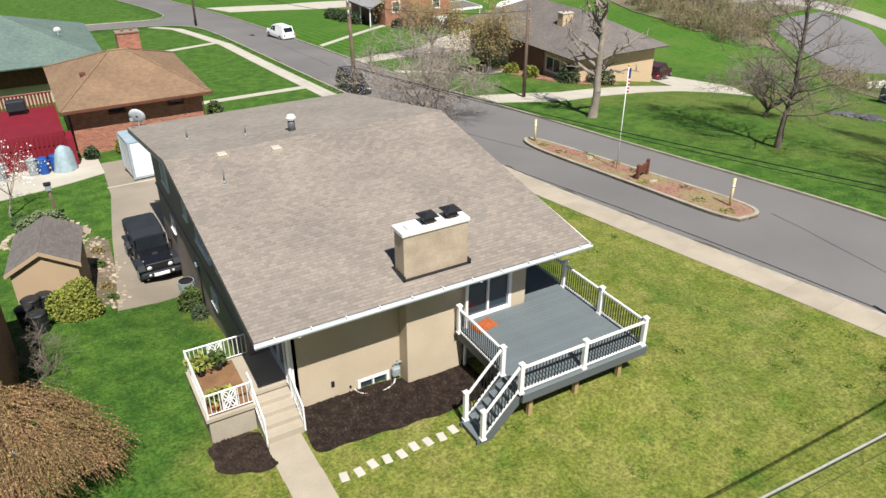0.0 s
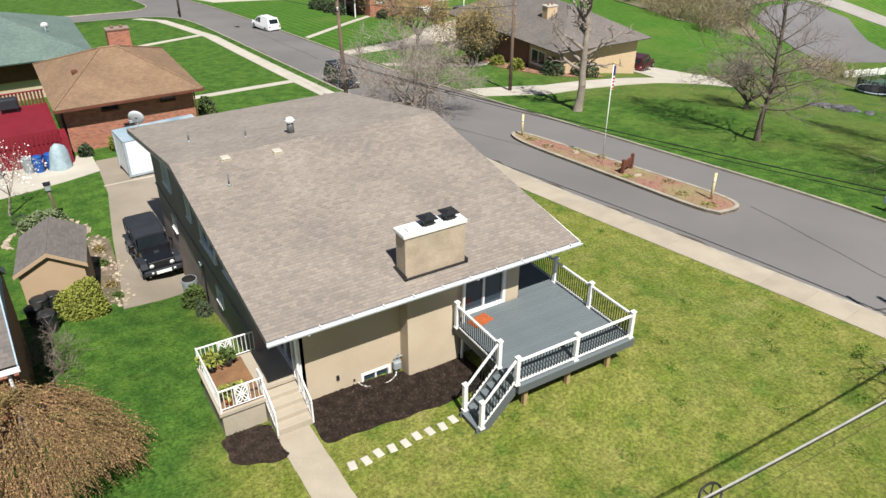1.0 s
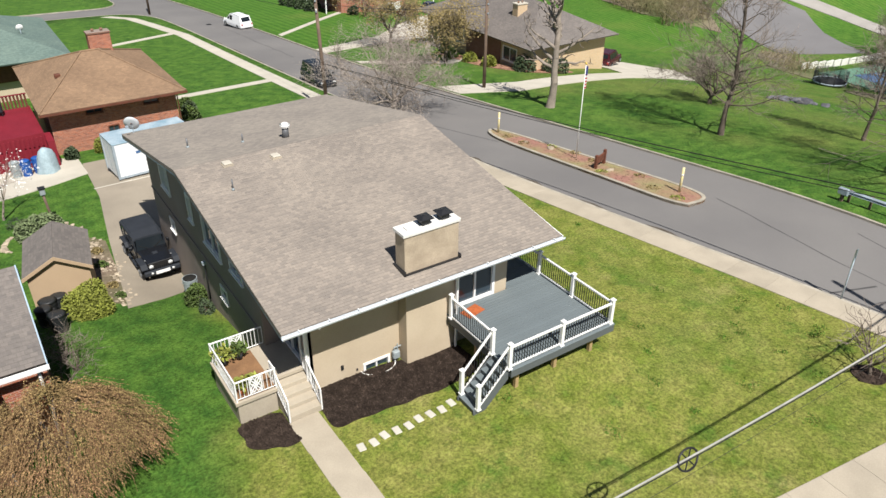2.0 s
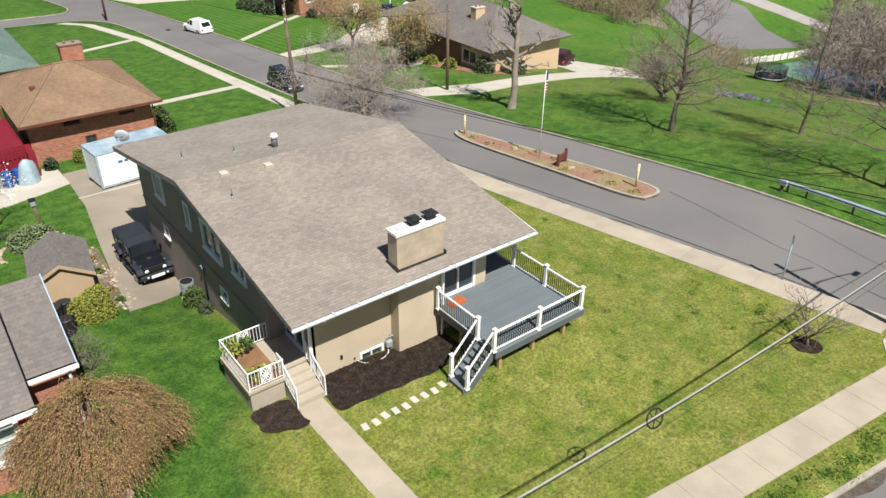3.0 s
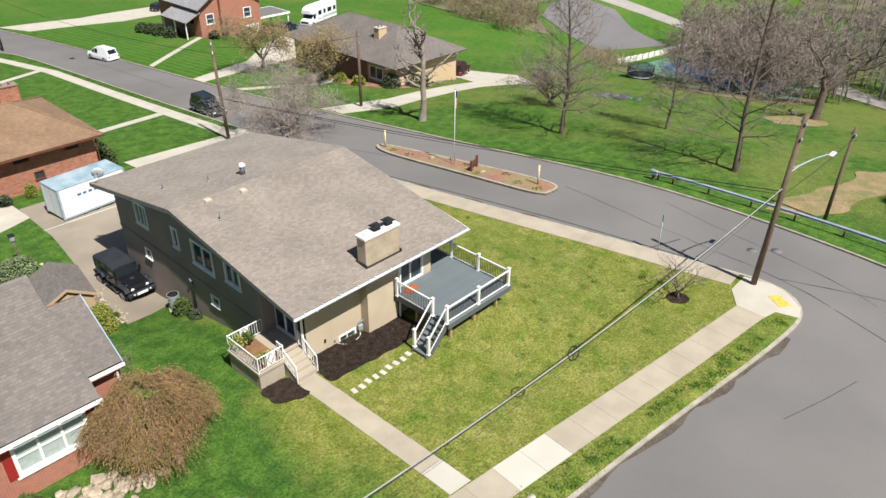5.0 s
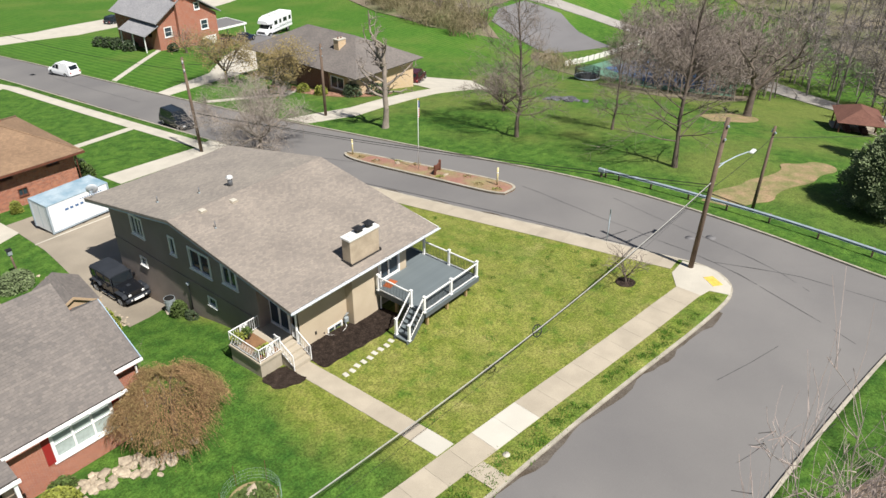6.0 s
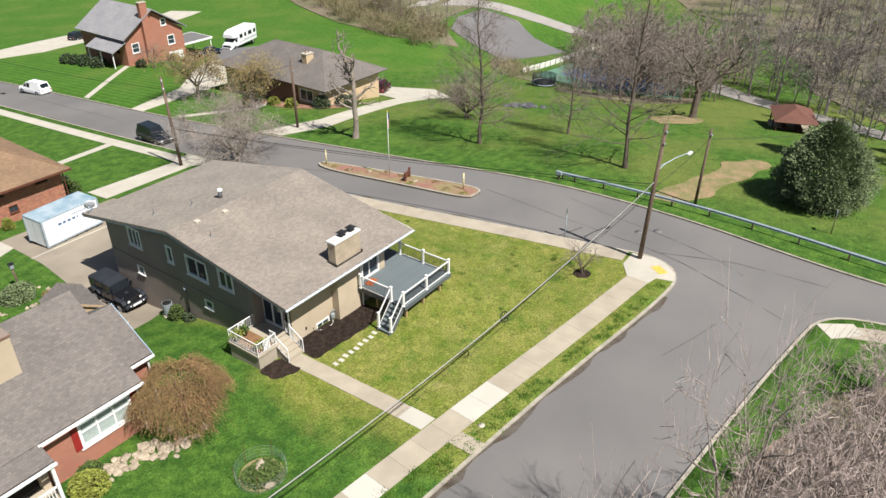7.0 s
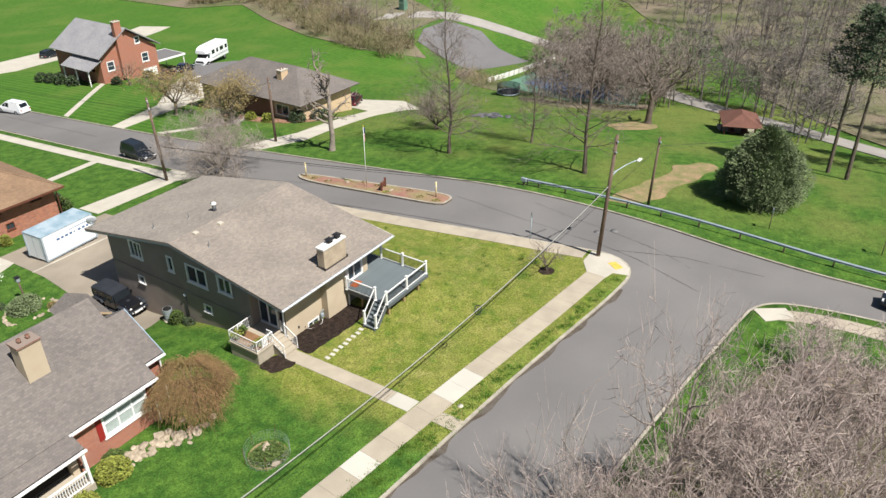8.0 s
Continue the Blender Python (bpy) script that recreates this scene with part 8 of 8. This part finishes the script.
for i, (x, y, h, seed) in enumerate(((38.0, 47.4, 6.6, 110), (37.6, 58.4, 6.8, 111))):
    w = open_tree(seed, h, 0.2, 4, 5, 5, 0.25, 1.0, 0.012, 0.22, 0.64)
    put_tree("budding_tree", "small tree with brownish spring buds in a mulch ring", at(x, y), w, M["bark"], M["twig"], group="budding trees", extra=buds(w, 7000, 0.09, M["bud"], 0.3))
w = open_tree(112, 5.0, 0.16, 3, 5, 5, 0.2, 1.0, 0.015)
put_tree("budding_tree", "small reddish bare tree before the brick house", at(47.5, 83.0), w, M["bark"], M["twig"], group="budding trees")
w = open_tree(113, 4.0, 0.06, 3, 4, 5, 0.3, 0.6, 0.008)
put_tree("young_tree", "slim young tree with white blossom by the patio", at(-6.1, 26.2), w, M["bark_pale"], M["twig_pale"], extra=buds(w, 420, 0.05, M["white_worn"], 0.12))
w = open_tree(114, 2.9, 0.07, 3, 6, 5, 0.14, 0.9, 0.013, 0.24)
put_tree("young_tree", "small bare young tree in a mulch ring", at(18.65, -8.9), w, M["bark"], M["twig"])
for i, (x, y) in enumerate(((-5.55, 9.0), (-5.4, 7.9), (-5.9, 6.6))):
    w = open_tree(115 + i, 2.2, 0.04, 3, 6, 5, 0.08, 0.8, 0.006, 0.25)
    put_tree("bare_shrub", "leafless twiggy shrub beside the brick cottage", at(x, y), w, M["bark"], M["twig"], "shrub", "bare shrubs")

w = open_tree(119, 6.5, 0.16, 4, 8, 6, 0.1, 1.1, 0.014, 0.24, 0.62)
put_tree("bushy_tree", "low bushy bare tree beside the tall park tree", at(47.5, 20.5), w, M["bark"], M["twig"])
# bare woodland edge south of the front street
def fit_wood(w, h, rad):
    """Brings a tree's limbs to a total height and crown radius."""
    zs = max(p[2] for p in w.v + w.tv)
    rs = sorted(math.hypot(p[0], p[1]) for p in w.tv)[int(len(w.tv) * 0.97)]
    kz, kr = h / zs, rad / rs
    for name in (w.v, w.tv):
        for i, (x, y, z) in enumerate(name):
            k = 1 + (kr - 1) * min(1.0, max(0.0, z / (0.25 * zs)))
            name[i] = (x * k, y * k, z * kz if z > 0 else z)
    w.tips = [Vector((p.x * kr, p.y * kr, p.z * kz)) for p in w.tips]
    return w


TALL = ((-3.4, -24.4, 16.4, 3.0), (-12.4, -23.9, 17.4, 2.9), (-8.2, -26.0, 14.6, 3.4), (0.4, -26.6, 12.2, 3.2), (-2.6, -27.8, 13.0, 3.4), (-5.6, -29.4, 13.6, 3.4), (-11.2, -28.6, 14.6, 3.2), (4.2, -28.4, 11.0, 3.2), (0.6, -30.8, 12.0, 3.4), (7.6, -30.6, 10.0, 3.0), (-5.8, -25.2, 11.0, 2.8), (-9.4, -23.4, 14.0, 2.6))
for i, (x, y, h, rad) in enumerate(TALL):
    w = fit_wood(open_tree(130 + i, h * 0.8, 0.36, 4, 6, 5, 0.36, 0.42, 0.020, 0.26, 0.66), h, rad)
    put_tree("bare_tree", "tall bare tree with pale crooked limbs beside the street", at(x, y), w, M["thicket_bark"], M["twig_pale"], group="thicket trees", rz=37 * i)
LOW = ((2.6, -25.4, 7.0), (7.2, -26.4, 6.2), (10.6, -28.2, 6.6), (14.4, -29.4, 5.6), (8.0, -31.6, 7.6), (12.2, -33.0, 7.2), (17.4, -32.0, 5.4), (-5.6, -24.0, 7.5), (-9.4, -23.6, 7.0), (3.6, -33.4, 8.4), (-4.2, -28.0, 8.0), (16.2, -27.2, 4.2))
for i, (x, y, h) in enumerate(LOW):
    w = fit_wood(open_tree(160 + i, h, 0.15, 4, 5, 5, 0.16, 0.75, 0.016, 0.26, 0.64), h, 2.3)
    put_tree("bare_tree", "low bare thicket tree with greyish-pink twigs", at(x, y), w, M["thicket_bark"], M["twig_pale"], group="low thicket trees")


def brush(name, label, spots, h, n, material, seed, r=0.025, fine=0.01):
    """Undergrowth: clumps of upright bare stems, one object."""
    w = Wood(seed)
    rnd = w.rnd
    for x, y in spots:
        z = g(x, y)
        for _ in range(n):
            a = rnd.uniform(0, 6.3)
            p = Vector((x + rnd.gauss(0, 0.8), y + rnd.gauss(0, 0.8), z - 0.1))
            d = Vector((math.cos(a) * 0.5, math.sin(a) * 0.5, 1)).normalized()
            w.branch(p, d, h * rnd.uniform(0.6, 1.2), r, 1, 0.02, 0.2, 4, fine, 0.6, 0.9)
    v = w.v + w.tv
    k = len(w.v)
    f = w.f + [tuple(i + k for i in q) for q in w.tf]
    tagged(new(name, mesh_raw(name, v, f, material)), label, "undergrowth", kind="stuff")


rnd = random.Random(77)
brush("thicket_brush", "pale tangled bare undergrowth below the thicket trees", [(rnd.uniform(-14, 13), rnd.uniform(-33, -25.4)) for _ in range(64)], 2.2, 6, M["twig"], 78)
brush("thicket_greens", "young green shoots among the thicket", [(rnd.uniform(0, 17), rnd.uniform(-31, -25.6)) for _ in range(34)], 0.9, 5, M["leaf"], 79, 0.02, 0.014)


# far woods: bare trees of lower detail, all in one
def woods(name, label, spots, seed, twig, hmin, hmax):
    w = Wood(seed)
    r = w.rnd
    for x, y in spots:
        h = r.uniform(hmin, hmax)
        p = Vector((x, y, g(x, y) - 0.4))
        lean = Vector((r.gauss(0, 0.06), r.gauss(0, 0.06), 1)).normalized()
        top = p + lean * h
        w.limb(p, p.lerp(top, 0.5), h * 0.009, h * 0.006, 5)
        w.limb(p.lerp(top, 0.5), top, h * 0.006, 0.02, 5)
        for k in range(18):
            t = r.uniform(0.15, 0.98)
            a = r.uniform(0, 6.3)
            d = Vector((math.cos(a), math.sin(a), r.uniform(0.3, 1.2))).normalized()
            w.branch(p.lerp(top, t), d, h * 0.38 * (1.15 - t), 0.05, 1, 0.05, 0.2, 6, 0.034, 0.7, 1.0)
    v = w.v + w.tv
    k = len(w.v)
    f = w.f + [tuple(i + k for i in q) for q in w.tf]
    tagged(new(name, mesh_raw(name, v, f, twig)), label, "woodland", kind="stuff")


def scatter(n, poly, seed):
    r = random.Random(seed)
    xs, ys = [p[0] for p in poly], [p[1] for p in poly]
    out = []
    while len(out) < n:
        x, y = r.uniform(min(xs), max(xs)), r.uniform(min(ys), max(ys))
        if inside(x, y, poly):
            out.append((x, y))
    return out


woods("far_woods", "bare grey-brown spring woodland on the far slope", scatter(240, [(122, 160), (128, 138), (106, 94), (101, 74), (106, 64), (114, 76), (128, 76), (160, 95), (220, 130), (260, 240), (150, 300)], 1), 201, M["twig"], 9, 15)
woods("far_woods", "bare grey-brown spring woodland beyond the park path", scatter(330, [(80, -33), (96, -18), (108, -8), (122, -4), (136, 6), (153, 12), (168, 32), (188, 46), (200, 76), (215, 90), (225, -90), (110, -100), (80, -60)], 2), 202, M["twig_dark"], 11, 18)
woods("park_saplings", "slender bare trees round the sports court", scatter(124, [(80, 4), (92, 2), (108, 14), (122, 36), (118, 42), (98, 22), (86, 27), (78, 18)], 3), 203, M["twig"], 7, 13)
woods("path_trees", "bare trees along the park path", scatter(40, [(72, -20), (84, -24), (112, 4), (106, 12), (92, -2)], 4), 204, M["twig_dark"], 9, 15)
brush("field_brush", "tawny bare brush at the edge of the field", scatter(260, [(96, 62), (96, 74), (103, 92), (127, 138), (119, 158), (134, 165), (140, 130), (114, 84), (108, 66)], 5), 3.4, 9, M["dry_brush"], 205, 0.05, 0.035)
brush("park_brush", "tawny bare brush beyond the sports court", scatter(30, [(89, 35), (92, 44), (101, 51), (102, 46), (95, 38)], 6), 1.8, 6, M["dry_brush"], 206, 0.035, 0.025)


def conifer(name, label, at_, h, rad, n, seed, size=0.3, base=0.0):
    """A broad evergreen: whorls of boughs, each with many needle tufts."""
    t = thing(name, label, "evergreen tree", at_)
    rnd = random.Random(seed)
    bm = bmesh.new()
    add_tube(bm, (0, 0, -0.3), (0.3, 0.2, h * 0.95), h * 0.013, 0.03, 8)
    part("trunk", bm, M["bark"], t)
    v, f = [], []
    boughs = []
    for k in range(90):
        z = base + (h - base) * (k + rnd.random()) / 90
        u = (z - base) / (h - base)
        reach = rad * (math.sin(min(1, u * 2.6 + 0.42) * math.pi / 2)) * (1 - u) ** 0.55 * rnd.uniform(0.78, 1.12)
        a = k * 2.4 + rnd.uniform(-0.5, 0.5)
        boughs.append((z, a, reach))
    for _ in range(n):
        z, a, reach = rnd.choice(boughs)
        d = rnd.random() ** 0.5
        p = Vector((math.cos(a) * reach * d + rnd.gauss(0, rad * 0.07), math.sin(a) * reach * d + rnd.gauss(0, rad * 0.07), z + 0.25 * d * reach * 0.3 + rnd.gauss(0, 0.14)))
        out = Vector((math.cos(a), math.sin(a), rnd.uniform(-0.1, 0.7))).normalized()
        u = (out + Vector((rnd.gauss(0, 0.5), rnd.gauss(0, 0.5), rnd.gauss(0, 0.4)))).normalized()
        q = u.orthogonal().normalized() * rnd.choice((-1, 1))
        s = size * rnd.uniform(0.6, 1.3)
        i = len(v)
        v += [tuple(p - u * s * 0.5), tuple(p + q * s * 0.32), tuple(p + u * s), tuple(p - q * s * 0.32)]
        f += [(i, i + 1, i + 2), (i, i + 2, i + 3)]
    ob = new("crown", mesh_raw("crown", v, f, M["pine"]))
    ob.parent = t
    return t


def dense_evergreen(name, label, at_, h, rad, clumps, leaves, seed):
    """A full evergreen to the ground: overlapping clumps of short leafy sprays on an egg-shaped crown."""
    t = thing(name, label, "evergreen tree", at_)
    rn = random.Random(seed)
    bm = bmesh.new()
    add_tube(bm, (0, 0, -0.3), (0, 0, h * 0.9), h * 0.03, 0.03, 8)
    part("trunk", bm, M["bark"], t)
    v, f = [], []
    for k in range(clumps):
        u = (k + rn.random()) / clumps
        a = k * 2.39996 + rn.uniform(-0.3, 0.3)
        reach = rad * (0.82 + 0.5 * u if u < 0.32 else 0.98 * max(0.04, 1 - ((u - 0.32) / 0.70) ** 1.55)) * rn.uniform(0.68, 1.16)
        c = Vector((math.cos(a) * reach * 0.9, math.sin(a) * reach * 0.9, 0.45 + u * (h - 0.7)))
        out = Vector((math.cos(a), math.sin(a), 0.25 + 0.9 * u)).normalized()
        cr = rad * rn.uniform(0.13, 0.27)
        for _ in range(leaves):
            o = Vector((rn.gauss(0, 1), rn.gauss(0, 1), rn.gauss(0, 0.7))).normalized() * cr * rn.random() ** 0.4
            p = c + o - out * cr * 0.4 * rn.random()
            w1 = (out + o.normalized() * 0.9 + Vector((rn.gauss(0, 0.35), rn.gauss(0, 0.35), rn.gauss(0, 0.35)))).normalized()
            q = w1.orthogonal().normalized() * rn.choice((-1, 1))
            s = rn.uniform(0.06, 0.16)
            i = len(v)
            v += [tuple(p - w1 * s * 0.5), tuple(p + q * s * 0.4), tuple(p + w1 * s), tuple(p - q * s * 0.4)]
            f += [(i, i + 1, i + 2), (i, i + 2, i + 3)]
    ob = new("crown", mesh_raw("crown", v, f, M["needle"]))
    ob.parent = t
    return t


dense_evergreen("round_pine", "broad dense evergreen with a full rounded crown", at(41.8, -19.2), 7.0, 3.9, 330, 210, 301)
for i, (x, y, h, b) in enumerate(((58.1, -23.3, 17.5, 10.5), (56.1, -25.3, 18, 10), (63, -30, 19, 8), (69, -34, 19, 7), (92, -34, 17, 3), (84, -40, 16, 3), (78, -46, 15, 3))):
    conifer("tall_pine", "tall pine with a bare trunk and a ragged dark crown", at(x, y), h, 3.3, 3800, 310 + i, 0.2, b)

# the weeping cherry by the cottage
wc = thing("weeping_tree", "weeping ornamental tree with a dome of rust-brown strands", "tree", at(-6.45, 1.15))
rnd = random.Random(55)
bm = bmesh.new()
add_tube(bm, (0, 0, -0.3), (0.05, 0, 1.5), 0.16, 0.12, 9)
for k in range(9):
    a = 2 * math.pi * k / 9
    p0 = Vector((0.05, 0, 1.45))
    p1 = Vector((math.cos(a) * 0.6, math.sin(a) * 0.6, 2.7))
    p2 = Vector((math.cos(a) * 1.3, math.sin(a) * 1.25, 3.0))
    add_tube(bm, p0, p1, 0.06, 0.04, 6)
    add_tube(bm, p1, p2, 0.04, 0.02, 6)
part("trunk", bm, M["bark"], wc)
w = Wood(56)
lv, lf = [], []
for k in range(4200):
    a = rnd.uniform(0, 2 * math.pi)
    rr = 1.95 * rnd.random() ** 0.45 * (1 + 0.10 * math.sin(3 * a + 1))
    z = 3.45 * math.sqrt(max(0.05, 1 - (rr / 2.3) ** 2)) * (1 + 0.07 * math.sin(5 * a) + 0.05 * math.sin(9 * a + rr * 4)) + rnd.gauss(0, 0.13)
    p = Vector((rr * math.cos(a) * 1.08, rr * math.sin(a), z))
    d = Vector((math.cos(a) * 0.8 + rnd.gauss(0, 0.3), math.sin(a) * 0.8 + rnd.gauss(0, 0.3), -0.25)).normalized()
    length = rnd.uniform(0.35, 0.95) + 0.35 * rr * rnd.random()
    for s in range(4):
        q = p + d * (length / 4)
        if q.z < 0.12:
            break
        w.limb(p, q, 0.005, 0.003, 3, True)
        for _ in range(6):
            m = p.lerp(q, rnd.random())
            u = Vector((rnd.gauss(0, 1), rnd.gauss(0, 1), rnd.gauss(0, 1))).normalized()
            o = u.orthogonal()
            s2 = rnd.uniform(0.011, 0.024)
            i = len(lv)
            lv += [tuple(m - u * s2), tuple(m + o * s2 * 0.6), tuple(m + u * s2), tuple(m - o * s2 * 0.6)]
            lf.append((i, i + 1, i + 2, i + 3))
        p = q
        d = (d + Vector((rnd.gauss(0, 0.28), rnd.gauss(0, 0.28), -0.42))).normalized()
for name, vv, ff, mm in (("weeping_crown", w.tv, w.tf, M["weeping"]), ("bud_layer", lv, lf, M["weeping_bud"])):
    ob = new(name, mesh_raw(name, vv, ff, mm))
    ob.parent = wc


# tufts of longer grass scattered over the lawns
def tufts(n, poly, seed, material, size, label, name="grass_tufts"):
    r = random.Random(seed)
    v, f = [], []
    for x, y in scatter(n, poly, seed):
        z = g(x, y)
        c = r.uniform(0.4, 1.0) * size
        for _ in range(40):
            a = r.uniform(0, 6.3)
            px, py = x + r.gauss(0, c), y + r.gauss(0, c)
            hh = r.uniform(0.04, 0.11)
            i = len(v)
            v += [(px - 0.03 * math.sin(a), py + 0.03 * math.cos(a), z), (px + 0.03 * math.sin(a), py - 0.03 * math.cos(a), z), (px + math.cos(a) * 0.06, py + math.sin(a) * 0.06, z + hh)]
            f.append((i, i + 1, i + 2))
    tagged(new(name, mesh_raw(name, v, f, material)), label, "grass", kind="stuff")


tufts(34, [(1.5, -2.4), (1.3, -9.0), (19, -11.2), (21, -5), (19.6, 5), (19, 16), (12, 16), (12, -3)], 401, M["grass_blade"], 0.2, "darker tufts of longer grass in the corner lawn")
tufts(420, [(-38, -4.8), (-38, -8.4), (20, -14.3), (20, -13.6), (0, -11.1)], 402, M["grass_blade"], 0.22, "tufts of grass in the verge")
